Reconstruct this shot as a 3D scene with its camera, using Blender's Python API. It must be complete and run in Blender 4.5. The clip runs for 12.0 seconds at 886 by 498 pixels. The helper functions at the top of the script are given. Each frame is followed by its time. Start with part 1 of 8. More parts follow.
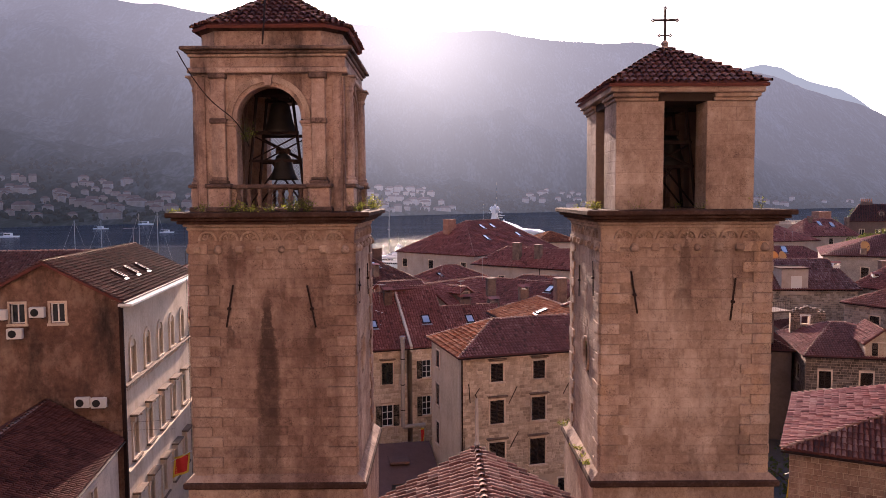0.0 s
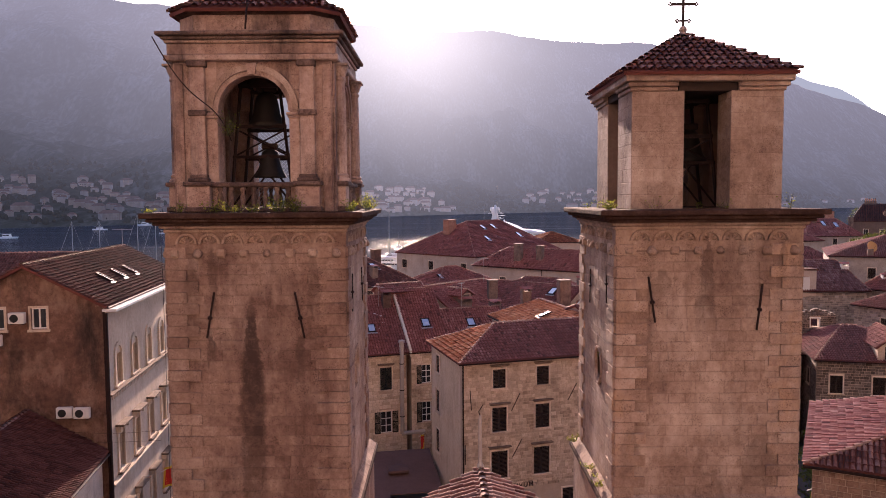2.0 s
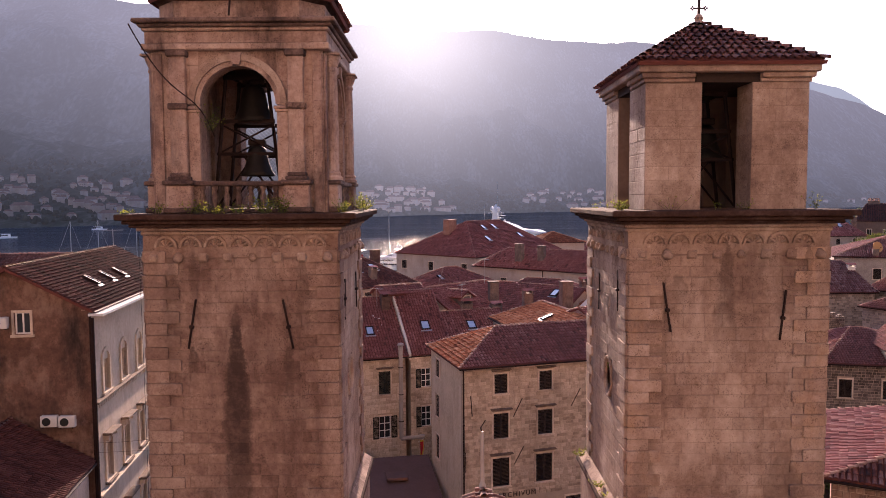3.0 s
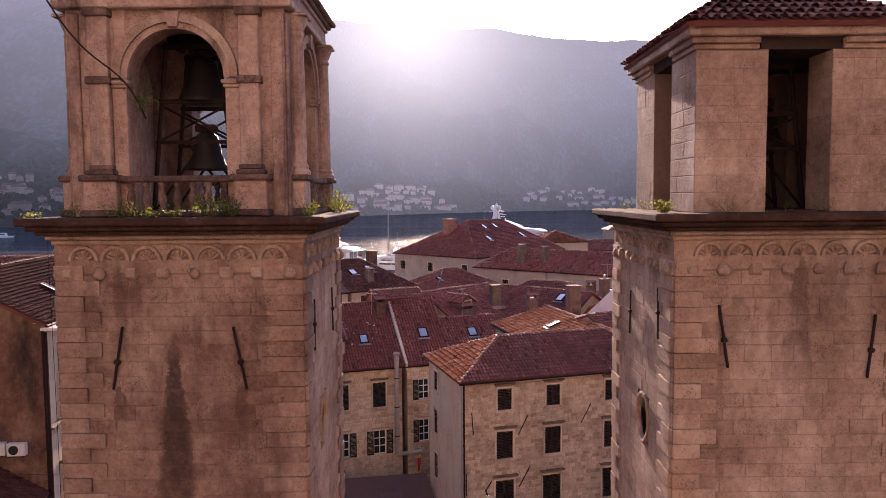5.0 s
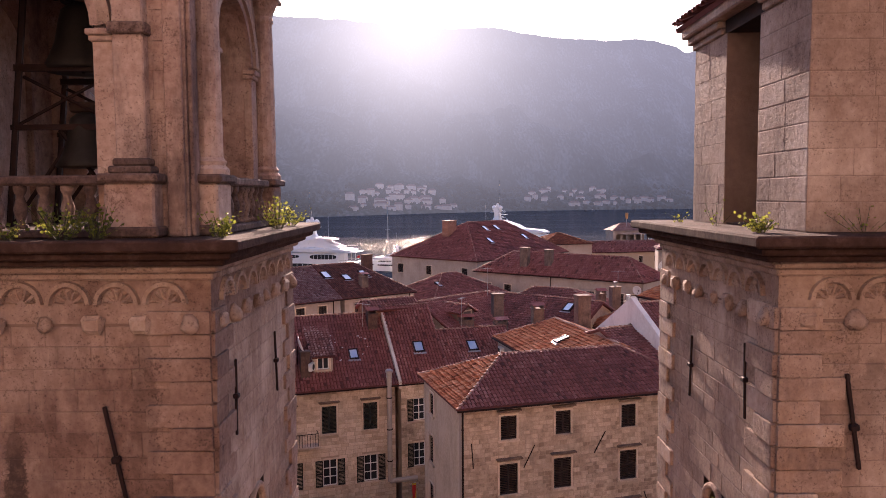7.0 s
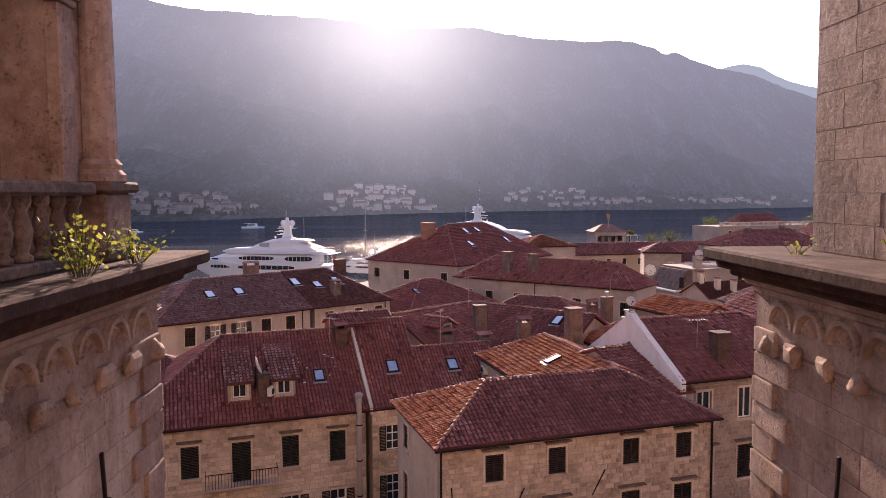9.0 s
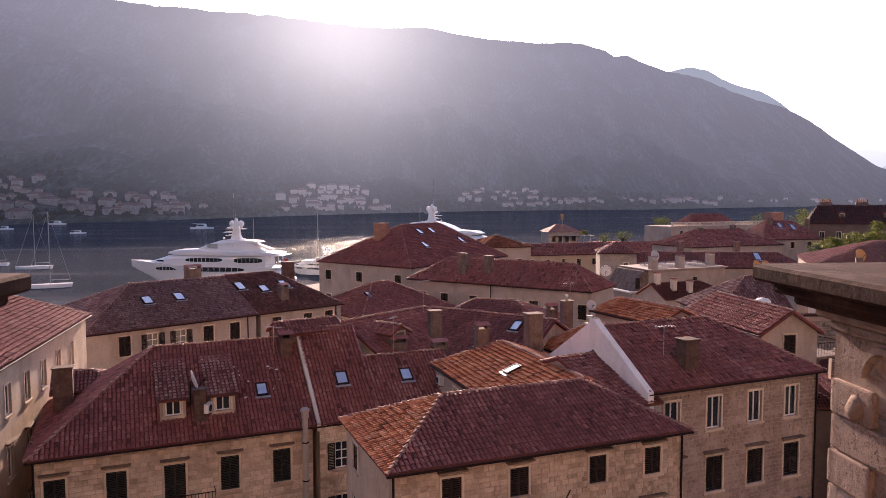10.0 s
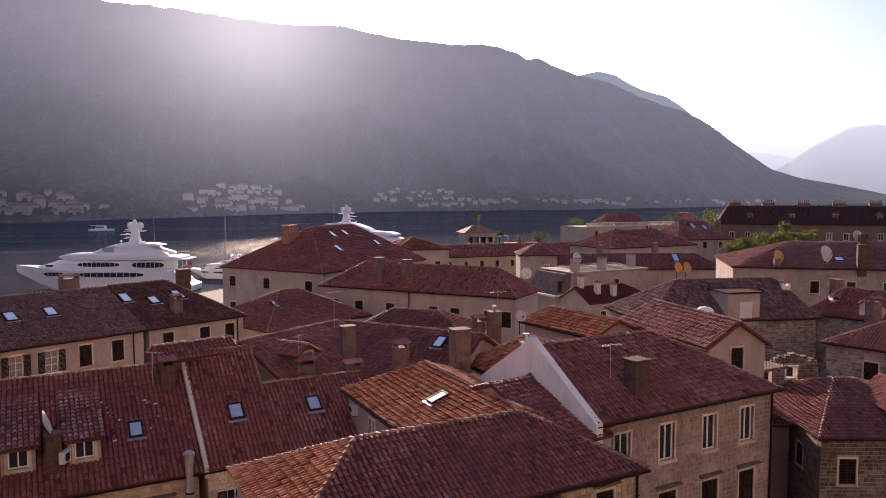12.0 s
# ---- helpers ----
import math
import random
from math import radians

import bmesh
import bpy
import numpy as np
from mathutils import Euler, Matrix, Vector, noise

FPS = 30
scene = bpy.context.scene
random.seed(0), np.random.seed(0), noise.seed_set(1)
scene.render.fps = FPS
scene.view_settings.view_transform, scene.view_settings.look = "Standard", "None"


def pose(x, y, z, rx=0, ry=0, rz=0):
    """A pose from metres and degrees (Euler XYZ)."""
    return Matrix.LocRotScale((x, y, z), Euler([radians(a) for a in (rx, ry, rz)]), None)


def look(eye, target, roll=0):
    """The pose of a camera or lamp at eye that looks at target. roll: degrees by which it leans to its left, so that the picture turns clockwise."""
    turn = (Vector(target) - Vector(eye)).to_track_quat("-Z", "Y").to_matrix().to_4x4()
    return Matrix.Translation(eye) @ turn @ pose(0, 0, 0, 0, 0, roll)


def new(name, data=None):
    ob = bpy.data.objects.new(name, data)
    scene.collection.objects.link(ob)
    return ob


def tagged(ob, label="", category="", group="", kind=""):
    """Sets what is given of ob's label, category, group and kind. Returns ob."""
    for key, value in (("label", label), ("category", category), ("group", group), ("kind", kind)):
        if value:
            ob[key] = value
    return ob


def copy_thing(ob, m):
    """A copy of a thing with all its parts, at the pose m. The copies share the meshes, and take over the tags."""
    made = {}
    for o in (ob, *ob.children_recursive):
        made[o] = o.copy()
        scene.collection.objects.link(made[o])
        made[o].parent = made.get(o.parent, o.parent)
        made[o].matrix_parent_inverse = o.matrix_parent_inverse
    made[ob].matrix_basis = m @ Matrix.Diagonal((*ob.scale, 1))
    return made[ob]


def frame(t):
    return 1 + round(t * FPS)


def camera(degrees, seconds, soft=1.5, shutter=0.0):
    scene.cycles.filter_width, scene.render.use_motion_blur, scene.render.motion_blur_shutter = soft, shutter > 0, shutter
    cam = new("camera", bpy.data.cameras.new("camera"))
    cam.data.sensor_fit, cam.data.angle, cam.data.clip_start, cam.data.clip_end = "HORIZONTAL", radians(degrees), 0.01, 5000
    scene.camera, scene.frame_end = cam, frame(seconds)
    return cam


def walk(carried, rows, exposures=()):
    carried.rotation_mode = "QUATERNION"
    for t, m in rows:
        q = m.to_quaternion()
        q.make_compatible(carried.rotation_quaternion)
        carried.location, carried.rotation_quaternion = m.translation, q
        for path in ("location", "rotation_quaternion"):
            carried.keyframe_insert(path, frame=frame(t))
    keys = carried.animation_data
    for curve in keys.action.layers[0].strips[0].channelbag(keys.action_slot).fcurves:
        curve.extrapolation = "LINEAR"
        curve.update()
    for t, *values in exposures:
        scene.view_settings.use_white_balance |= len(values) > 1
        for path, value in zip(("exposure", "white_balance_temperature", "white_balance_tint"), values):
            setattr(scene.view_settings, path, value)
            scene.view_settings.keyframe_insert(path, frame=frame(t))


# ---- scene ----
cam = camera(62.0, 12.0, soft=0.7)
METRES, EYE, TILT, LEAN, TURN = 30.0, 25.5, 0.0, 0.0, 0.0
ROWS = [
    (0.0, 0.0, 0.0, 0.0, -0.02, -4.0, 0.32),
    (0.5, 0.0001, 0.0125, -0.0002, -0.03, -3.99, 0.34),
    (1.0, 0.0001, 0.0275, -0.0008, -0.03, -3.99, 0.35),
    (1.5, -0.0002, 0.0458, -0.0015, -0.03, -3.98, 0.38),
    (2.0, 0.0001, 0.0676, -0.0016, -0.01, -3.97, 0.39),
    (2.5, 0.0007, 0.0923, -0.0016, -0.0, -3.97, 0.4),
    (3.0, 0.0011, 0.1202, -0.0015, 0.01, -3.99, 0.4),
    (5.0, 0.0052, 0.2695, -0.0011, 0.03, -4.1, 0.44),
    (5.5, 0.0069, 0.3138, 0.0002, 0.04, -4.11, 0.44),
    (6.0, 0.0092, 0.3598, 0.0014, 0.06, -4.11, 0.44),
    (6.5, 0.012, 0.4077, 0.003, 0.07, -4.12, 0.43),
    (7.0, 0.0143, 0.4565, 0.0044, 0.1, -4.13, 0.4),
    (9.0, 0.0212, 0.6628, 0.01, -1.47, -4.14, 0.23),
    (9.5, 0.0242, 0.717, 0.0094, -3.34, -4.15, 0.2),
    (10.0, 0.0278, 0.7719, 0.0085, -5.03, -4.14, 0.17),
    (10.5, 0.0328, 0.8271, 0.0081, -6.69, -4.13, 0.14),
    (11.0, 0.0384, 0.8831, 0.0074, -8.32, -4.12, 0.13),
    (11.5, 0.0449, 0.9398, 0.0072, -9.96, -4.12, 0.09),
    (12.0, 0.0525, 0.9978, 0.0072, -11.59, -4.12, 0.07),
]
walk(cam, [(t, pose(0, 0, EYE, TILT, LEAN, TURN) @ pose(METRES * x, METRES * y, METRES * z, 90 + pitch, roll, yaw)) for t, x, y, z, yaw, pitch, roll in ROWS],
     exposures=[(0.0, 1.48, 5950, 34), (7.0, 1.5, 5850, 34), (9.0, 1.42, 5950, 33), (12.0, 1.02, 5900, 31)])

# ---- light ----
SUN_AZ, SUN_EL = -2.0, 16.5          # degrees right of +y, degrees up
world = bpy.data.worlds.new("evening_sky")
scene.world = world
world.use_nodes = True
wn = world.node_tree.nodes
sky = wn.new("ShaderNodeTexSky")
sky.sky_type, sky.sun_disc = "NISHITA", False
sky.sun_elevation, sky.sun_rotation = radians(SUN_EL), radians(SUN_AZ)
sky.dust_density, sky.air_density, sky.ozone_density = 2.2, 1.0, 2.0
world.node_tree.links.new(sky.outputs[0], wn["Background"].inputs[0])
wn["Background"].inputs[1].default_value = 0.092
sun = new("sun", bpy.data.lights.new("sun", "SUN"))
sun.data.energy, sun.data.angle, sun.data.color = 5.0, radians(1.0), (1.0, 0.74, 0.48)
sd = Vector((math.sin(radians(SUN_AZ)) * math.cos(radians(SUN_EL)), math.cos(radians(SUN_AZ)) * math.cos(radians(SUN_EL)), math.sin(radians(SUN_EL))))
sun.matrix_world = look(sd * 300, (0, 0, 0))

# ---- materials ----


def material(name, colours, scale=1.0, rough=0.85, bump=0.3, metal=0.0, island=0.0, objvar=0.0, stain=None, fine=6.0, spec=0.3, speck=False, pale=None, pits=0.0):
    """Two scales of noise between the colours; island/objvar vary single pieces; stain, pale=(colour, amount, scale) lay patches over."""
    m = bpy.data.materials.new(name)
    m.use_nodes = True
    n, k = m.node_tree.nodes, m.node_tree.links
    b = n["Principled BSDF"]
    b.inputs["Roughness"].default_value, b.inputs["Metallic"].default_value = rough, metal
    b.inputs["Specular IOR Level"].default_value = spec
    geo = n.new("ShaderNodeNewGeometry")
    big = n.new("ShaderNodeTexNoise")
    big.inputs["Scale"].default_value, big.inputs["Detail"].default_value, big.inputs["Roughness"].default_value = scale, 5.0, 0.62
    k.new(geo.outputs["Position"], big.inputs["Vector"])
    small = n.new("ShaderNodeTexNoise")
    small.inputs["Scale"].default_value, small.inputs["Detail"].default_value, small.inputs["Roughness"].default_value = scale * fine, 7.0, 0.66
    k.new(geo.outputs["Position"], small.inputs["Vector"])
    fac = n.new("ShaderNodeMath")
    fac.operation = "MULTIPLY_ADD"
    fac.inputs[1].default_value = 0.45
    k.new(small.outputs["Fac"], fac.inputs[0])
    half = n.new("ShaderNodeMath")
    half.operation = "MULTIPLY"
    half.inputs[1].default_value = 0.55
    k.new(big.outputs["Fac"], half.inputs[0])
    k.new(half.outputs[0], fac.inputs[2])
    last = fac.outputs[0]
    for amount, node, out in ((island, "ShaderNodeNewGeometry", "Random Per Island"), (objvar, "ShaderNodeObjectInfo", "Random")):
        if amount:
            r = n.new(node)
            a = n.new("ShaderNodeMath")
            a.operation = "MULTIPLY_ADD"
            a.inputs[1].default_value, a.inputs[2].default_value = amount, -amount / 2
            k.new(r.outputs[out], a.inputs[0])
            s = n.new("ShaderNodeMath")
            k.new(last, s.inputs[0])
            k.new(a.outputs[0], s.inputs[1])
            last = s.outputs[0]
    ramp = n.new("ShaderNodeValToRGB")
    el = ramp.color_ramp.elements
    while len(el) < len(colours):
        el.new(0.5)
    for i, c in enumerate(colours):
        el[i].position = 0.28 + 0.44 * i / max(1, len(colours) - 1)
        el[i].color = (*c, 1)
    k.new(last, ramp.inputs[0])
    colour = ramp.outputs[0]
    if speck:
        ri, ro = n.new("ShaderNodeNewGeometry"), n.new("ShaderNodeObjectInfo")
        both = n.new("ShaderNodeMath")
        k.new(ri.outputs["Random Per Island"], both.inputs[0])
        k.new(ro.outputs["Random"], both.inputs[1])
        wrap = n.new("ShaderNodeMath")
        wrap.operation = "FRACT"
        k.new(both.outputs[0], wrap.inputs[0])
        sr0 = n.new("ShaderNodeValToRGB")
        sr0.color_ramp.interpolation = "CONSTANT"
        e0 = sr0.color_ramp.elements
        e0[0].position, e0[0].color = 0.0, (0.45, 0.42, 0.42, 1)
        e0[1].position, e0[1].color = 0.05, (1, 1, 1, 1)
        e2 = e0.new(0.95)
        e2.color = (1.28, 1.36, 1.38, 1)
        k.new(wrap.outputs[0], sr0.inputs[0])
        mu = n.new("ShaderNodeMix")
        mu.data_type, mu.blend_type = "RGBA", "MULTIPLY"
        mu.inputs[0].default_value = 1.0
        k.new(colour, mu.inputs[6])
        k.new(sr0.outputs[0], mu.inputs[7])
        colour = mu.outputs[2]
    for patch, stretch in ((pale, 0.7), (stain, 0.3)):
        if not patch:
            continue
        sn = n.new("ShaderNodeTexNoise")
        sn.inputs["Scale"].default_value, sn.inputs["Detail"].default_value, sn.inputs["Roughness"].default_value = patch[2], 6.0, 0.7
        mp = n.new("ShaderNodeMapping")
        mp.inputs["Scale"].default_value = (1, 1, stretch)
        k.new(geo.outputs["Position"], mp.inputs[0])
        k.new(mp.outputs[0], sn.inputs["Vector"])
        sr = n.new("ShaderNodeValToRGB")
        sr.color_ramp.elements[0].position, sr.color_ramp.elements[1].position = 0.5, 0.72
        sr.color_ramp.elements[0].color, sr.color_ramp.elements[1].color = (0, 0, 0, 1), (patch[1],) * 3 + (1,)
        k.new(sn.outputs["Fac"], sr.inputs[0])
        mix = n.new("ShaderNodeMix")
        mix.data_type = "RGBA"
        k.new(sr.outputs[0], mix.inputs[0])
        k.new(colour, mix.inputs[6])
        mix.inputs[7].default_value = (*patch[0], 1)
        colour = mix.outputs[2]
    pit_out = None
    if pits:
        pn, pm = n.new("ShaderNodeTexNoise"), n.new("ShaderNodeTexNoise")
        pn.inputs["Scale"].default_value, pn.inputs["Detail"].default_value, pn.inputs["Roughness"].default_value = 26.0, 5.0, 0.7
        pm.inputs["Scale"].default_value, pm.inputs["Detail"].default_value, pm.inputs["Roughness"].default_value = 1.7, 7.0, 0.75
        k.new(geo.outputs["Position"], pn.inputs["Vector"])
        k.new(geo.outputs["Position"], pm.inputs["Vector"])
        both = n.new("ShaderNodeMath")
        both.operation, both.inputs[1].default_value = "MULTIPLY_ADD", 0.55
        k.new(pm.outputs["Fac"], both.inputs[0])
        k.new(pn.outputs["Fac"], both.inputs[2])
        pr = n.new("ShaderNodeValToRGB")
        pr.color_ramp.elements[0].position, pr.color_ramp.elements[1].position = 0.36, 0.43
        pr.color_ramp.elements[0].color, pr.color_ramp.elements[1].color = (0.4, 0.36, 0.34, 1), (1, 1, 1, 1)
        half_pit = n.new("ShaderNodeMath")
        half_pit.operation, half_pit.inputs[1].default_value = "MULTIPLY", 0.6
        k.new(both.outputs[0], half_pit.inputs[0])
        k.new(half_pit.outputs[0], pr.inputs[0])
        mp2 = n.new("ShaderNodeMix")
        mp2.data_type, mp2.blend_type = "RGBA", "MULTIPLY"
        mp2.inputs[0].default_value = pits
        k.new(colour, mp2.inputs[6])
        k.new(pr.outputs[0], mp2.inputs[7])
        colour, pit_out = mp2.outputs[2], pr.outputs[0]
    k.new(colour, b.inputs["Base Color"])
    if bump:
        bp = n.new("ShaderNodeBump")
        bp.inputs["Strength"].default_value, bp.inputs["Distance"].default_value = bump, 0.03
        k.new(small.outputs["Fac"], bp.inputs["Height"])
        k.new(bp.outputs[0], b.inputs["Normal"])
        if pit_out is not None:
            b2 = n.new("ShaderNodeBump")
            b2.inputs["Strength"].default_value, b2.inputs["Distance"].default_value = 0.5, 0.012
            k.new(pit_out, b2.inputs["Height"])
            k.new(bp.outputs[0], b2.inputs["Normal"])
            k.new(b2.outputs[0], b.inputs["Normal"])
    return m


def streaked(m, spots, colour):
    """Dark water streaks: spots are (x, y, top z, length, half width, strength), widening and fading downwards."""
    n, k = m.node_tree.nodes, m.node_tree.links
    b = n["Principled BSDF"]
    geo = n.new("ShaderNodeNewGeometry")
    nz = n.new("ShaderNodeTexNoise")
    nz.inputs["Scale"].default_value, nz.inputs["Detail"].default_value, nz.inputs["Roughness"].default_value = 2.6, 9.0, 0.78
    k.new(geo.outputs["Position"], nz.inputs["Vector"])
    sep = n.new("ShaderNodeSeparateXYZ")
    k.new(geo.outputs["Position"], sep.inputs[0])

    def op(kind, a, c, e=None, clamp=False):
        o = n.new("ShaderNodeMath")
        o.operation, o.use_clamp = kind, clamp
        for i, v in enumerate((a, c, e)):
            if v is None:
                continue
            if isinstance(v, (int, float)):
                o.inputs[i].default_value = v
            else:
                k.new(v, o.inputs[i])
        return o.outputs[0]
    total = None
    for x, y, top, length, half, force in spots:
        down = op("DIVIDE", op("SUBTRACT", top, sep.outputs[2]), length)
        wide = op("MULTIPLY_ADD", op("MINIMUM", op("MAXIMUM", op("MULTIPLY", down, 2.5), 0.0), 1.0), half * 1.0, half * 0.2)
        off = op("MULTIPLY_ADD", op("SUBTRACT", nz.outputs["Fac"], 0.5), 0.7, op("ABSOLUTE", op("SUBTRACT", sep.outputs[0], x), 0.0))
        offy = op("ABSOLUTE", op("SUBTRACT", sep.outputs[1], y), 0.0)
        near = op("LESS_THAN", offy, 0.5)
        cover = op("MULTIPLY", op("SUBTRACT", 1.05, op("DIVIDE", off, wide)), 3.2, clamp=True)
        begin = op("MULTIPLY", down, 9.0, clamp=True)
        fade = op("SUBTRACT", 1.35, down, clamp=True)
        s = op("MULTIPLY", op("MULTIPLY", op("MULTIPLY", op("MULTIPLY", cover, near), begin), fade), force)
        s = op("MULTIPLY", s, op("MULTIPLY_ADD", nz.outputs["Fac"], 2.6, -0.4, True))
        total = s if total is None else op("MAXIMUM", total, s)
    mix = n.new("ShaderNodeMix")
    mix.data_type = "RGBA"
    old = b.inputs["Base Color"].links[0].from_socket
    k.new(op("MULTIPLY", total, 0.9), mix.inputs[0])
    k.new(old, mix.inputs[6])
    mix.inputs[7].default_value = (*colour, 1)
    k.new(mix.outputs[2], b.inputs["Base Color"])
    return m


STREAKS = [(-5.82, 24.1, 22.6, 7.6, 0.34, 1.0), (-6.95, 24.1, 24.1, 1.6, 0.12, 0.5), (-4.35, 24.1, 21.5, 1.6, 0.13, 0.6), (-3.9, 24.1, 23.9, 2.6, 0.2, 0.45), (-7.05, 24.1, 21.4, 0.9, 0.12, 0.7), (-7.6, 24.1, 24.2, 3.5, 0.22, 0.4),
           (7.95, 24.1, 24.5, 3.0, 0.2, 0.6), (6.6, 24.1, 23.3, 1.0, 0.28, 0.45), (10.2, 24.1, 24.2, 1.5, 0.12, 0.5), (9.1, 24.1, 24.4, 1.0, 0.22, 0.4), (7.9, 24.1, 22.6, 1.2, 0.3, 0.55), (5.7, 24.1, 18.5, 2.2, 0.3, 0.4), (9.6, 24.1, 18.2, 2.0, 0.5, 0.4)]
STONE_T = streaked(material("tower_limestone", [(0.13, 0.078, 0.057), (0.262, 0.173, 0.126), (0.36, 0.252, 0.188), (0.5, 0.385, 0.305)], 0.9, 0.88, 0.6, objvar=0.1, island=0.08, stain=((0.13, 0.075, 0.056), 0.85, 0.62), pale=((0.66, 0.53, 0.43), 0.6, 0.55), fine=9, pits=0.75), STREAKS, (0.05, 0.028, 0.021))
STONE_L = streaked(material("browned_tower_limestone", [(0.1, 0.056, 0.042), (0.2, 0.12, 0.088), (0.29, 0.188, 0.14), (0.42, 0.305, 0.238)], 0.9, 0.88, 0.6, objvar=0.14, island=0.12, stain=((0.1, 0.052, 0.04), 0.9, 0.55), pale=((0.58, 0.44, 0.35), 0.55, 0.6), fine=9, pits=0.85), STREAKS, (0.045, 0.025, 0.019))
MORTAR_T = streaked(material("tower_joint", [(0.15, 0.094, 0.07), (0.27, 0.182, 0.137)], 1.2, 0.95, 0.4), STREAKS, (0.04, 0.024, 0.018))
QUOIN = streaked(material("rough_quoin_limestone", [(0.2, 0.127, 0.092), (0.31, 0.207, 0.152), (0.41, 0.29, 0.22), (0.51, 0.392, 0.312)], 1.5, 0.92, 0.9, objvar=0.2, stain=((0.12, 0.072, 0.055), 0.65, 1.1), pale=((0.56, 0.33, 0.16), 0.45, 0.9), fine=7, pits=0.9), STREAKS, (0.05, 0.028, 0.021))
STONE_S = material("sooty_belfry_limestone", [(0.05, 0.03, 0.026), (0.14, 0.088, 0.07), (0.28, 0.19, 0.15)], 1.4, 0.92, 0.5, objvar=0.25, stain=((0.03, 0.02, 0.018), 0.95, 0.8), fine=8, pits=0.8)
STONE_B = material("belfry_limestone", [(0.15, 0.09, 0.071), (0.33, 0.213, 0.165), (0.52, 0.38, 0.304)], 0.9, 0.88, 0.5, objvar=0.25, stain=((0.05, 0.03, 0.027), 0.95, 0.8), pale=((0.56, 0.44, 0.36), 0.5, 0.8), fine=8, pits=0.8)
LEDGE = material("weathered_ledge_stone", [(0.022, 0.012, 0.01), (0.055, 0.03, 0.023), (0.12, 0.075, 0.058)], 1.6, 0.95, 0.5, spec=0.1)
STONE_H = material("house_limestone", [(0.29, 0.217, 0.155), (0.53, 0.415, 0.308), (0.69, 0.565, 0.445)], 0.7, 0.9, 0.5, island=0.27, objvar=0.2, stain=((0.17, 0.115, 0.078), 0.5, 0.5), pale=((0.6, 0.5, 0.38), 0.4, 0.6), fine=9, pits=0.5)
MORTAR_H = material("house_joint", [(0.33, 0.255, 0.193), (0.47, 0.372, 0.283)], 1.2, 0.95, 0.3)
STONE_G = material("pinkish_house_limestone", [(0.19, 0.137, 0.107), (0.33, 0.247, 0.195), (0.46, 0.357, 0.29)], 0.7, 0.9, 0.5, island=0.16, objvar=0.12, stain=((0.16, 0.105, 0.08), 0.6, 0.4), pale=((0.5, 0.4, 0.32), 0.4, 0.5), fine=9, pits=0.4)
STONE_P = material("pale_rubble_stone", [(0.13, 0.108, 0.095), (0.27, 0.23, 0.202), (0.42, 0.365, 0.325)], 0.7, 0.9, 0.4, island=0.3, fine=9)
RUBBLE_D = material("weathered_rubble_stone", [(0.07, 0.054, 0.045), (0.16, 0.127, 0.108), (0.27, 0.22, 0.188)], 0.8, 0.92, 0.5, island=0.3, objvar=0.3, fine=9)
PLASTER_C = material("cream_plaster", [(0.28, 0.225, 0.186), (0.38, 0.312, 0.265), (0.46, 0.39, 0.338)], 0.35, 0.9, 0.15, stain=((0.22, 0.165, 0.125), 0.6, 0.5), pale=((0.52, 0.45, 0.395), 0.4, 0.4), fine=10)
PLASTER_W = material("white_plaster", [(0.42, 0.35, 0.28), (0.58, 0.505, 0.42), (0.68, 0.61, 0.53)], 0.4, 0.9, 0.15, stain=((0.36, 0.29, 0.23), 0.45, 0.6), fine=10)
PLASTER_L = material("warm_cream_stucco", [(0.4, 0.31, 0.215), (0.58, 0.46, 0.335), (0.68, 0.57, 0.44)], 0.5, 0.9, 0.2, stain=((0.32, 0.225, 0.15), 0.6, 0.6), fine=10)
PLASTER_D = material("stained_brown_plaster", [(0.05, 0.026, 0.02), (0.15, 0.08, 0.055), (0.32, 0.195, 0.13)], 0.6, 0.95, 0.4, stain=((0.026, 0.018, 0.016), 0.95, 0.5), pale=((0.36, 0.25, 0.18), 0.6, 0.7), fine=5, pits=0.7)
PLASTER_Y = material("ochre_plaster", [(0.4, 0.3, 0.2), (0.52, 0.41, 0.29)], 0.4, 0.9, 0.1, stain=((0.35, 0.26, 0.17), 0.4, 0.5))
WHITEWASH = material("white_limewash", [(0.6, 0.57, 0.53), (0.74, 0.71, 0.67), (0.8, 0.78, 0.74)], 0.6, 0.9, 0.15, stain=((0.42, 0.37, 0.32), 0.45, 0.6), fine=9)
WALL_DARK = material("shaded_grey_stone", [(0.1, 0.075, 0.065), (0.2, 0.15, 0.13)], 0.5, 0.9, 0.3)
TILE = material("red_clay_tile", [(0.15, 0.049, 0.041), (0.225, 0.071, 0.057), (0.28, 0.098, 0.079), (0.4, 0.19, 0.158)], 0.4, 0.68, 0.3, island=0.2, objvar=0.2, speck=True, stain=((0.1, 0.038, 0.034), 0.35, 0.4), fine=10, spec=0.3)
# Orange tile for sunlit roof faces; the low sun is in its colour.
TILE_SUN = material("sunlit_orange_tile", [(0.2, 0.062, 0.03), (0.32, 0.105, 0.05), (0.41, 0.152, 0.075), (0.48, 0.235, 0.135)], 0.5, 0.85, 0.25, island=0.28, objvar=0.26, speck=True, stain=((0.12, 0.045, 0.028), 0.45, 0.6), fine=10, spec=0.06)
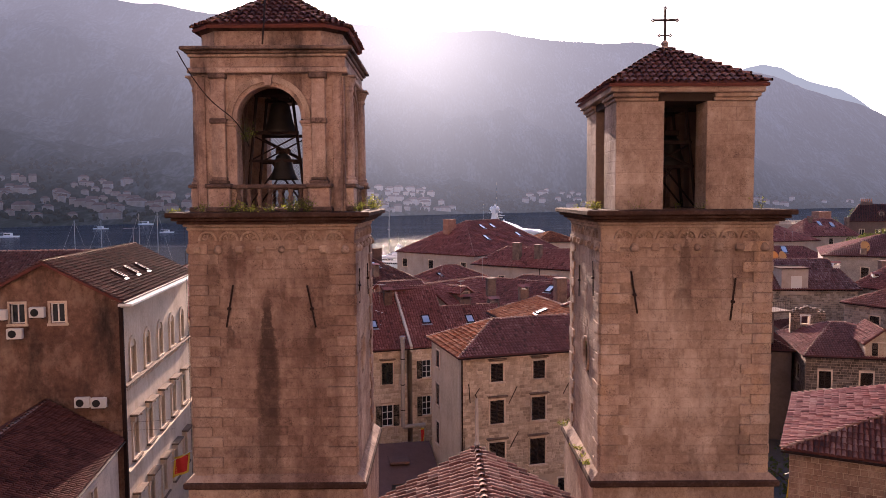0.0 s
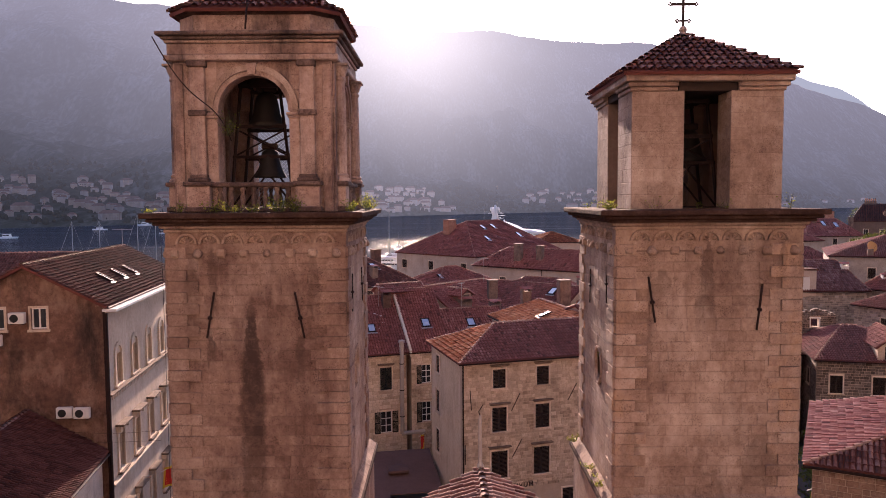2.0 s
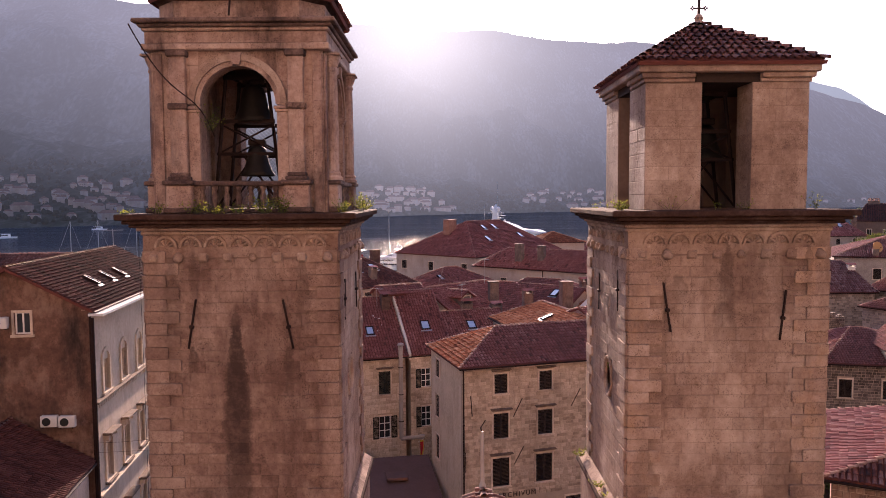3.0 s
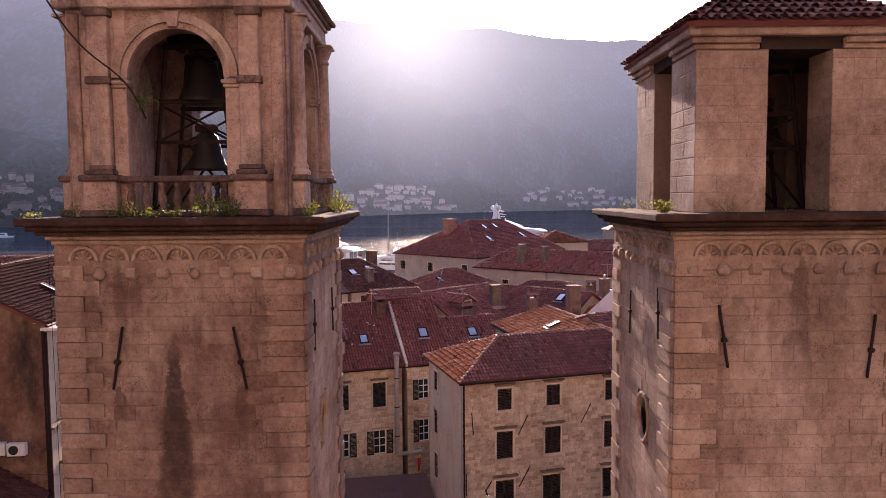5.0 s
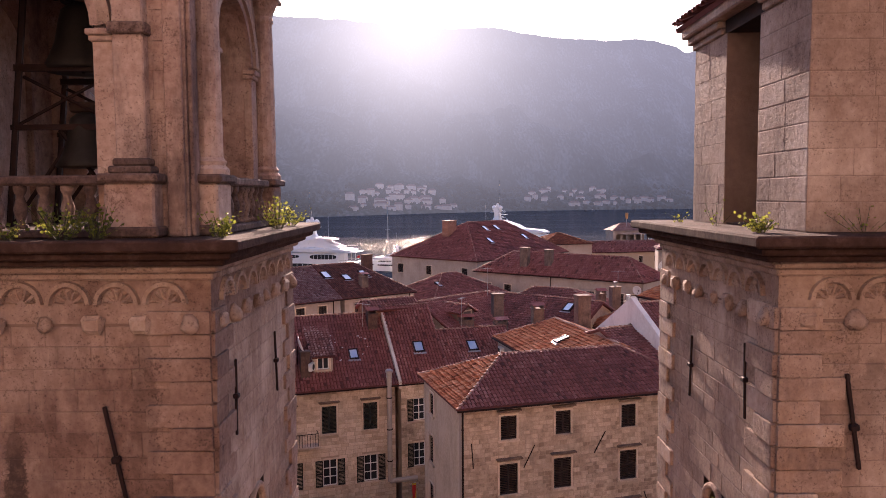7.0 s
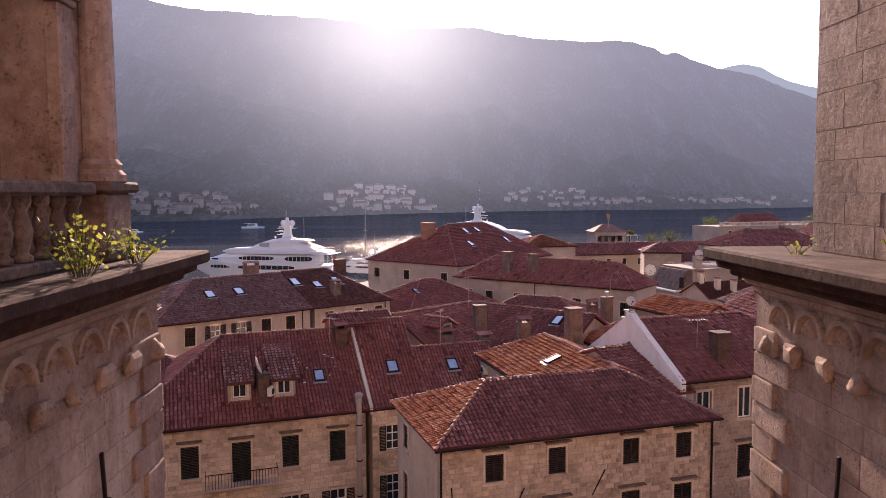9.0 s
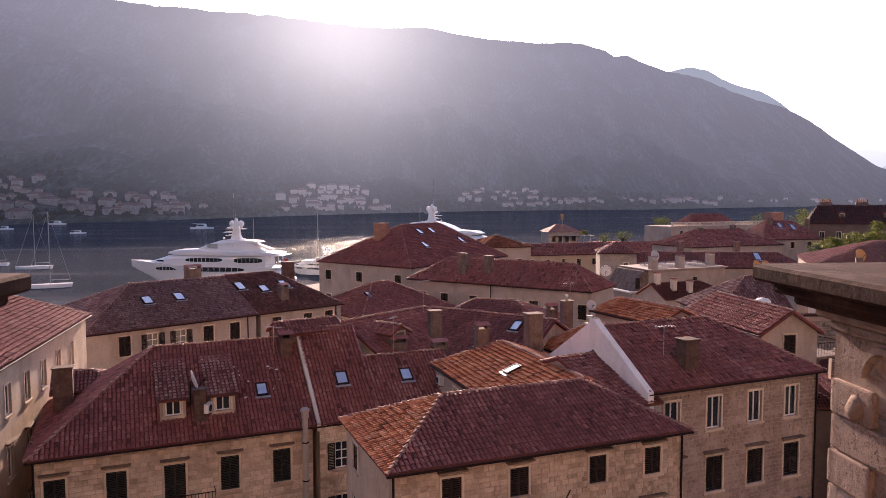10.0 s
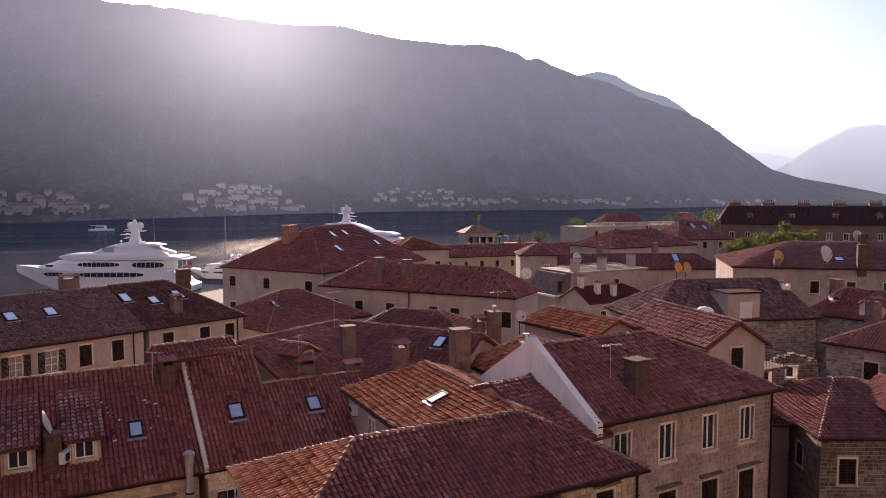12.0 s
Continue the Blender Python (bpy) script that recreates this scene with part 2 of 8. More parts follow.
TILE_GREY = material("greyed_purple_tile", [(0.1, 0.046, 0.044), (0.165, 0.076, 0.07), (0.225, 0.116, 0.106), (0.34, 0.215, 0.195)], 0.5, 0.65, 0.25, island=0.24, objvar=0.24, speck=True, stain=((0.08, 0.045, 0.042), 0.35, 0.4), fine=10, spec=0.2)
TILE_OLD = material("old_brown_clay_tile", [(0.075, 0.026, 0.02), (0.14, 0.05, 0.037), (0.19, 0.075, 0.056), (0.29, 0.16, 0.125)], 0.6, 0.82, 0.3, island=0.34, objvar=0.3, speck=True, stain=((0.04, 0.03, 0.028), 0.6, 0.8), fine=10, spec=0.25)
# Paler copy of the red tile; the light on the dormers is in it.
TILE_PALE = material("lit_pale_tile", [(0.19, 0.07, 0.056), (0.28, 0.112, 0.088), (0.36, 0.18, 0.145), (0.5, 0.34, 0.285)], 0.6, 0.82, 0.3, island=0.28, objvar=0.26, speck=True, fine=10, spec=0.2)
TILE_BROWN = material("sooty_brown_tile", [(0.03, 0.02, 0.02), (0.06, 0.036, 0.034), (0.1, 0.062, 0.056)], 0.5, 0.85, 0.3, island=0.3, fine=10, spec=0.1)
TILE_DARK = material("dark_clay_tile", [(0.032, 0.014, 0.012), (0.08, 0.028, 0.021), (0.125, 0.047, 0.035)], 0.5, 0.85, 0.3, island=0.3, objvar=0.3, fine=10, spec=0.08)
UNDER = material("pan_tile_shadow", [(0.11, 0.034, 0.027), (0.18, 0.058, 0.044)], 0.8, 0.9, 0.3)
RIDGE = material("ridge_clay_tile", [(0.15, 0.062, 0.045), (0.29, 0.145, 0.1), (0.42, 0.27, 0.2)], 1.2, 0.85, 0.3, island=0.3, fine=8)
SHUTTER = material("dark_brown_shutter_paint", [(0.014, 0.009, 0.008), (0.03, 0.018, 0.014)], 2.0, 0.7, 0.1)
SHUTTER_G = material("dark_green_shutter_paint", [(0.012, 0.014, 0.012), (0.026, 0.028, 0.024)], 2.0, 0.7, 0.1)
WHITE = material("white_paint", [(0.68, 0.66, 0.62), (0.8, 0.79, 0.76)], 1.5, 0.6, 0.05)
GLASS = material("window_glass", [(0.02, 0.022, 0.026), (0.035, 0.037, 0.042)], 0.6, 0.06, 0.0, spec=0.8)
# Light base colour stands in for the sky's sheen on the panes.
SKYGLASS = material("skylight_glass", [(0.55, 0.58, 0.62), (0.6, 0.64, 0.68)], 0.6, 0.05, 0.0, metal=0.6, spec=1.0)
IRON = material("rusty_iron", [(0.014, 0.007, 0.006), (0.036, 0.017, 0.014)], 3.0, 0.7, 0.3, metal=0.4)
ZINC = material("zinc_sheet", [(0.3, 0.3, 0.3), (0.45, 0.45, 0.45)], 1.0, 0.45, 0.1, metal=0.7)
PIPE = material("weathered_flue_metal", [(0.32, 0.28, 0.25), (0.5, 0.46, 0.42)], 1.2, 0.5, 0.1, metal=0.3)
BRONZE = material("dark_bell_bronze", [(0.012, 0.01, 0.009), (0.03, 0.025, 0.021)], 3.0, 0.6, 0.1, metal=0.3)
CORN = material("weathered_window_cornice", [(0.07, 0.045, 0.033), (0.155, 0.105, 0.075), (0.27, 0.2, 0.145)], 1.6, 0.92, 0.4)
CHIM = material("sooty_chimney_render", [(0.07, 0.05, 0.042), (0.16, 0.116, 0.096), (0.27, 0.203, 0.17)], 1.6, 0.95, 0.5, stain=((0.035, 0.024, 0.02), 0.8, 1.2), pale=((0.27, 0.19, 0.145), 0.5, 1.4))
CHIM_D = material("dark_brown_chimney_stone", [(0.04, 0.024, 0.019), (0.1, 0.06, 0.046), (0.19, 0.125, 0.095)], 2.0, 0.95, 0.6, stain=((0.02, 0.014, 0.012), 0.7, 1.4))
TIMBER = material("dark_timber", [(0.018, 0.011, 0.009), (0.05, 0.03, 0.022)], 3.0, 0.9, 0.3)
ACWHITE = material("appliance_white", [(0.55, 0.53, 0.5), (0.66, 0.64, 0.6)], 1.0, 0.5, 0.0)
DARK = material("dark_grille", [(0.01, 0.01, 0.01), (0.02, 0.02, 0.02)], 2.0, 0.7, 0.0)
LEAF = material("sunlit_weed_leaf", [(0.03, 0.045, 0.01), (0.08, 0.1, 0.018), (0.2, 0.2, 0.035)], 5.0, 0.6, 0.0, island=0.5)
LEAFT = material("tree_leaf", [(0.016, 0.026, 0.007), (0.05, 0.07, 0.017), (0.11, 0.125, 0.032)], 0.9, 0.6, 0.0, island=0.5)
STALK = material("green_stalk", [(0.03, 0.035, 0.012), (0.08, 0.085, 0.03)], 5.0, 0.7, 0.0)
BARK = material("bark", [(0.04, 0.028, 0.02), (0.1, 0.075, 0.055)], 4.0, 0.9, 0.5)
for leafy, glow, share in ((LEAF, (0.34, 0.36, 0.05, 1), 0.42), (LEAFT, (0.16, 0.18, 0.03, 1), 0.32)):
    nb = leafy.node_tree.nodes["Principled BSDF"]
    nb.inputs["Transmission Weight"].default_value = 0.0
    tr = leafy.node_tree.nodes.new("ShaderNodeBsdfTranslucent")
    tr.inputs[0].default_value = glow
    ms = leafy.node_tree.nodes.new("ShaderNodeMixShader")
    ms.inputs[0].default_value = share
    leafy.node_tree.links.new(nb.outputs[0], ms.inputs[1])
    leafy.node_tree.links.new(tr.outputs[0], ms.inputs[2])
    leafy.node_tree.links.new(ms.outputs[0], leafy.node_tree.nodes["Material Output"].inputs[0])
GROUND = material("stone_paving", [(0.06, 0.052, 0.046), (0.12, 0.105, 0.093)], 0.3, 0.9, 0.3)
GELCOAT = material("yacht_white_gelcoat", [(0.72, 0.72, 0.72), (0.8, 0.8, 0.8)], 0.2, 0.25, 0.0, spec=0.5)
TINT = material("tinted_yacht_glass", [(0.01, 0.01, 0.014), (0.03, 0.03, 0.035)], 0.3, 0.1, 0.0, spec=0.7)
CLOTH_R = material("red_flag_cloth", [(0.45, 0.02, 0.015), (0.6, 0.04, 0.03)], 2.0, 0.8, 0.1)
CLOTH_Y = material("yellow_flag_cloth", [(0.6, 0.4, 0.03), (0.7, 0.5, 0.06)], 2.0, 0.8, 0.1)
CANVAS = material("brown_awning_canvas", [(0.1, 0.054, 0.044), (0.15, 0.085, 0.07)], 1.0, 0.9, 0.1)
PANEL = material("solar_panel_glass", [(0.25, 0.28, 0.32), (0.35, 0.38, 0.42)], 0.5, 0.15, 0.0, spec=1.0)
COPPER = material("orange_dish_paint", [(0.4, 0.2, 0.07), (0.5, 0.27, 0.1)], 1.0, 0.6, 0.0)
DISH = material("grey_dish_paint", [(0.4, 0.4, 0.4), (0.52, 0.52, 0.52)], 1.0, 0.6, 0.0)

# ---- mesh tools ----


class Shape:
    """Gathers corners and faces of one part."""

    def __init__(self):
        self.v, self.f = [], []

    def add(self, verts, faces, m=None):
        o = len(self.v)
        if m is not None:
            verts = [tuple(m @ Vector(p)) for p in verts]
        self.v += [tuple(p) for p in verts]
        self.f += [tuple(i + o for i in q) for q in faces]
        return self

    def box(self, x0, y0, z0, x1, y1, z1, m=None, b=0.0):
        if b:
            b = min(b, (x1 - x0) * 0.3, (y1 - y0) * 0.3, (z1 - z0) * 0.3)
            bm = bmesh.new()
            bmesh.ops.create_cube(bm, size=1.0)
            for w in bm.verts:
                w.co = ((x0 + x1) / 2 + w.co.x * (x1 - x0), (y0 + y1) / 2 + w.co.y * (y1 - y0), (z0 + z1) / 2 + w.co.z * (z1 - z0))
            bmesh.ops.bevel(bm, geom=bm.edges, offset=b, segments=1, affect="EDGES")
            bm.verts.index_update()
            self.add([w.co[:] for w in bm.verts], [[w.index for w in q.verts] for q in bm.faces], m)
            bm.free()
            return self
        return self.add([(x0, y0, z0), (x1, y0, z0), (x1, y1, z0), (x0, y1, z0), (x0, y0, z1), (x1, y0, z1), (x1, y1, z1), (x0, y1, z1)],
                        [(0, 3, 2, 1), (4, 5, 6, 7), (0, 1, 5, 4), (1, 2, 6, 5), (2, 3, 7, 6), (3, 0, 4, 7)], m)

    def prism(self, poly, z0, z1, m=None, grow=0.0):
        n = len(poly)
        cx, cy = sum(p[0] for p in poly) / n, sum(p[1] for p in poly) / n
        top = [(cx + (x - cx) * (1 + grow), cy + (y - cy) * (1 + grow), z1) for x, y in poly]
        return self.add([(x, y, z0) for x, y in poly] + top, [tuple(range(n))[::-1], tuple(range(n, 2 * n))] + [(i, (i + 1) % n, n + (i + 1) % n, n + i) for i in range(n)], m)

    def lathe(self, profile, seg=12, m=None):
        vs, fs = [], []
        for r, z in profile:
            vs += [(r * math.cos(2 * math.pi * i / seg), r * math.sin(2 * math.pi * i / seg), z) for i in range(seg)]
        for j in range(len(profile) - 1):
            fs += [(j * seg + i, j * seg + (i + 1) % seg, (j + 1) * seg + (i + 1) % seg, (j + 1) * seg + i) for i in range(seg)]
        fs += [tuple(range(seg))[::-1], tuple(range((len(profile) - 1) * seg, len(profile) * seg))]
        return self.add(vs, fs, m)

    def rod(self, a, b, r, seg=6, r2=None):
        a, b = Vector(a), Vector(b)
        m = Matrix.Translation(a) @ (b - a).to_track_quat("Z", "Y").to_matrix().to_4x4()
        return self.lathe([(r, 0), (r if r2 is None else r2, (b - a).length)], seg, m)

    def mesh(self, name, mat, smooth=False, weld=False):
        me = bpy.data.meshes.new(name)
        me.from_pydata(self.v, [], self.f)
        if weld:
            bm = bmesh.new()
            bm.from_mesh(me)
            bmesh.ops.remove_doubles(bm, verts=bm.verts, dist=0.0005)
            bm.to_mesh(me)
            bm.free()
        me.materials.append(mat)
        if smooth:
            me.shade_smooth()
        return me


def arrays(name, verts, faces, mat, smooth=False):
    """A mesh from numpy corners and equal-sized faces."""
    me = bpy.data.meshes.new(name)
    n, w = faces.shape
    me.vertices.add(len(verts))
    me.vertices.foreach_set("co", np.asarray(verts, np.float32).ravel())
    me.loops.add(n * w)
    me.loops.foreach_set("vertex_index", faces.astype(np.int32).ravel())
    me.polygons.add(n)
    me.polygons.foreach_set("loop_start", np.arange(0, n * w, w, dtype=np.int32))
    me.update(calc_edges=True)
    me.materials.append(mat)
    if smooth:
        me.shade_smooth()
    else:
        me.shade_flat()
    return me


def part(name, shape, mat, parent, label="", m=None, smooth=False, kind=""):
    me = shape.mesh(name, mat, smooth, name in ("wall", "arch", "arch_wall", "archivolt", "archivolt_band", "front_wall")) if isinstance(shape, Shape) else shape
    ob = new(name, me)
    ob.parent = parent
    if m is not None:
        ob.matrix_local = m
    return tagged(ob, label, kind=kind)


def thing(name, label, category, m=None, group="", kind=""):
    ob = new(name)
    if m is not None:
        ob.matrix_world = m
    return tagged(ob, label, category, group, kind)


def frame_of(o, ux, uy):
    """A pose with x along ux, y along uy, z their cross."""
    ux, uy = Vector(ux).normalized(), Vector(uy)
    uz = ux.cross(uy).normalized()
    uy = uz.cross(ux)
    return Matrix(((ux.x, uy.x, uz.x, o[0]), (ux.y, uy.y, uz.y, o[1]), (ux.z, uy.z, uz.z, o[2]), (0, 0, 0, 1)))


# ---- roofs of canal tiles ----


def tile_shape(w, l, h):
    """One cover tile along +y, from its lower, wider end."""
    vs, fs = [], []
    for y, k, lift in ((0.0, 1.0, 0.072), (l * 1.12, 0.8, 0.0)):
        for i in range(5):
            a = math.pi * (1 - i / 4)
            vs.append((math.cos(a) * w * 0.5 * k, y, math.sin(a) * h * k + lift))
    fs += [(i, i + 1, 6 + i, 5 + i) for i in range(4)]
    return vs, fs


def tile_spots(poly, step, row, seed):
    """Foot points and lengths of cover tiles on a convex face; poly starts with the eave's two ends."""
    p = [Vector(q) for q in poly]
    u = (p[1] - p[0]).normalized()
    n = u.cross(p[-1] - p[0]).normalized()
    v = n.cross(u)
    flat = [((q - p[0]).dot(u), (q - p[0]).dot(v)) for q in p]
    lo, hi = min(a for a, _ in flat), max(a for a, _ in flat)
    rnd = random.Random(seed)
    spots, c = [], lo + step / 2
    while c < hi:
        cuts = []
        for (a, b), (d, e) in zip(flat, flat[1:] + flat[:1]):
            if (a - c) * (d - c) <= 0 and a != d:
                cuts.append(b + (e - b) * (c - a) / (d - a))
        if len(cuts) >= 2 and max(cuts) - min(cuts) > 0.12:
            y, top = min(cuts), max(cuts)
            while y < top - 0.06:
                spots.append((c + rnd.gauss(0, step * 0.03), y + rnd.gauss(0, row * 0.03), min(row, top - y), rnd.gauss(0, 0.022), rnd.gauss(0, 0.007)))
                y += row
        c += step
    return frame_of(p[0], u, v), spots


def tiled_face(owner, poly, mat, step=0.25, row=0.36, seed=1, single=0, span=None):
    """Cover tiles on one roof face: the first 'single' inside span (a stretch of the eave) are objects, the rest one mesh."""
    m, spots = tile_spots(poly, step, row, seed)
    if not spots:
        return
    base_v, base_f = tile_shape(step * 0.84, row, step * 0.35)
    ones = []
    if single:
        if span:
            ones = [s for s in spots if span[0] <= s[0] <= span[1] and span[2] <= s[1] <= span[3]][:single]
        else:
            ones = spots[:single]
        chosen = set(map(id, ones))
        spots = [s for s in spots if id(s) not in chosen]
        sh = Shape()
        sh.add(base_v, base_f)
        me = sh.mesh("roof_tile", mat, True)
        for s in ones:
            part("roof_tile", me, mat, owner, m=m @ pose(s[0], s[1], s[4] + 0.012, 0, 0, math.degrees(s[3])) @ Matrix.Diagonal((1, s[2] / row, 1, 1)))
    if spots:
        sp = np.array(spots)
        bv, bf = np.array(base_v), np.array(base_f)
        x = bv[None, :, 0] * np.ones((len(sp), 1))
        y = bv[None, :, 1] * (sp[:, 2] / row)[:, None]
        ca, sa = np.cos(sp[:, 3])[:, None], np.sin(sp[:, 3])[:, None]
        X, Y, Z = x * ca - y * sa + sp[:, 0:1], x * sa + y * ca + sp[:, 1:2], bv[None, :, 2] + sp[:, 4:5] + 0.012
        R = np.array(m)
        P = np.stack([X, Y, Z], -1).reshape(-1, 3) @ R[:3, :3].T + R[:3, 3]
        F = (bf[None] + (np.arange(len(sp)) * len(bv))[:, None, None]).reshape(-1, 4)
        part("roof_tiles", arrays("roof_tiles", P, F, mat, True), mat, owner, kind="stuff")


def ridge_run(owner, a, b, r=0.13, step=0.38, mat=None, single=False):
    """Half-round ridge tiles laid end over end from a to b."""
    a, b = Vector(a), Vector(b)
    d = b - a
    count = max(1, int(d.length / step))
    up = Vector((0, 0, 1))
    m = frame_of(a, d.cross(up), d)
    bv, bf = tile_shape(r * 2, d.length / count, r * 0.8)
    if single:
        sh = Shape()
        sh.add(bv, bf)
        me = sh.mesh("ridge_tile", mat or RIDGE, True)
        for i in range(count):
            part("ridge_tile", me, None, owner, m=m @ pose(0, i * d.length / count, random.gauss(0, 0.008), 0, 0, random.gauss(0, 1.5)))
    else:
        sh = Shape()
        for i in range(count):
            sh.add(bv, bf, m @ pose(0, i * d.length / count, random.gauss(0, 0.008), 0, 0, random.gauss(0, 1.5)))
        part("ridge_tiles", sh.mesh("ridge_tiles", mat or RIDGE, True), None, owner, kind="stuff")


def slab(poly, thick):
    """A closed sheet under a roof face."""
    p = [Vector(q) for q in poly]
    n = (p[1] - p[0]).cross(p[-1] - p[0]).normalized()
    k = len(p)
    sh = Shape()
    sh.add([tuple(q) for q in p] + [tuple(q - n * thick) for q in p], [tuple(range(k)), tuple(range(k, 2 * k))[::-1]] + [(i, k + i, k + (i + 1) % k, (i + 1) % k) for i in range(k)])
    return sh


# ---- stone skins ----


def courses(length, height, h, w, holes, seed):
    """Rectangles (u, z, width, height) of coursed blocks round the holes (u0, z0, u1, z1)."""
    rnd = random.Random(seed)
    out, z = [], 0.0
    while z < height - 0.05:
        ch = min(h * rnd.uniform(0.85, 1.15), height - z)
        free = [(0.0, length)]
        for a, b, c, d in holes:
            if b < z + ch * 0.75 and d > z + ch * 0.25:
                free = [q for s, e in free for q in ((s, min(e, a)), (max(s, c), e)) if q[1] - q[0] > 0.05]
        for s, e in free:
            u = s
            while u < e - 0.02:
                bw = min(w * rnd.uniform(0.6, 1.4), e - u)
                if e - u - bw < w * 0.4:
                    bw = e - u
                out.append((u, z, bw, ch))
                u += bw
        z += ch
    return out


def stone_skin(owner, m, blocks, mat, proud=0.03, joint=0.012, single=0, name="stone_block", seed=3):
    """Blocks on a wall plane m (x along, y up, z out)."""
    rnd = random.Random(seed)
    if single:
        sh = Shape()
        sh.add([(0, 0, 0), (1, 0, 0), (1, 1, 0), (0, 1, 0), (0.02, 0.04, 1), (0.98, 0.04, 1), (0.98, 0.96, 1), (0.02, 0.96, 1)],
               [(4, 5, 6, 7), (0, 1, 5, 4), (1, 2, 6, 5), (2, 3, 7, 6), (3, 0, 4, 7)])
        me = sh.mesh(name, mat)
        for u, z, w, h in blocks[-single:]:
            part(name, me, mat, owner, m=m @ Matrix.Translation((u + joint, z + joint, 0)) @ Matrix.Diagonal((w - 2 * joint, h - 2 * joint, proud * rnd.uniform(0.6, 1.25), 1)))
        blocks = blocks[:-single]
    if not blocks:
        return
    b = np.array(blocks)
    dep = proud * np.array([rnd.uniform(0.5, 1.3) for _ in blocks])
    x0, x1, y0, y1 = b[:, 0] + joint, b[:, 0] + b[:, 2] - joint, b[:, 1] + joint, b[:, 1] + b[:, 3] - joint
    e = min(0.012, proud * 0.5)
    z = 0 * dep
    P = np.stack([np.stack(c, -1) for c in ((x0, y0, z), (x1, y0, z), (x1, y1, z), (x0, y1, z), (x0 + e, y0 + e, dep), (x1 - e, y0 + e, dep), (x1 - e, y1 - e, dep), (x0 + e, y1 - e, dep))], 1).reshape(-1, 3)
    R = np.array(m)
    P = P @ R[:3, :3].T + R[:3, 3]
    f = np.array([(4, 5, 6, 7), (0, 1, 5, 4), (1, 2, 6, 5), (2, 3, 7, 6), (3, 0, 4, 7)])
    F = (f[None] + (np.arange(len(b)) * 8)[:, None, None]).reshape(-1, 4)
    part("stonework", arrays("stonework", P, F, mat), mat, owner, kind="stuff")


# ---- windows and walls ----


def wall_panel(sh, length, z0, z1, thick, holes, m):
    """A thick wall on plane m (x along, y up, z out), with holes through it."""
    us = sorted({0.0, length, *[h[0] for h in holes], *[h[2] for h in holes]})
    zs = sorted({z0, z1, *[h[1] for h in holes], *[h[3] for h in holes]})
    us = [u for u in us if 0 <= u <= length]
    zs = [z for z in zs if z0 <= z <= z1]

    def solid(i, j):
        if not (0 <= i < len(us) - 1 and 0 <= j < len(zs) - 1):
            return False
        cu, cz = (us[i] + us[i + 1]) / 2, (zs[j] + zs[j + 1]) / 2
        return not any(a < cu < c and b < cz < d for a, b, c, d in holes)
    for i in range(len(us) - 1):
        for j in range(len(zs) - 1):
            if not solid(i, j):
                continue
            a, c, b, d = us[i], us[i + 1], zs[j], zs[j + 1]
            vs = [(a, b, 0), (c, b, 0), (c, d, 0), (a, d, 0), (a, b, -thick), (c, b, -thick), (c, d, -thick), (a, d, -thick)]
            fs = [(0, 1, 2, 3), (7, 6, 5, 4)]
            for di, dj, q in ((-1, 0, (4, 0, 3, 7)), (1, 0, (1, 5, 6, 2)), (0, -1, (4, 5, 1, 0)), (0, 1, (3, 2, 6, 7))):
                if not solid(i + di, j + dj):
                    fs.append(q)
            sh.add(vs, fs, m)


WINDOW_MESH = {}


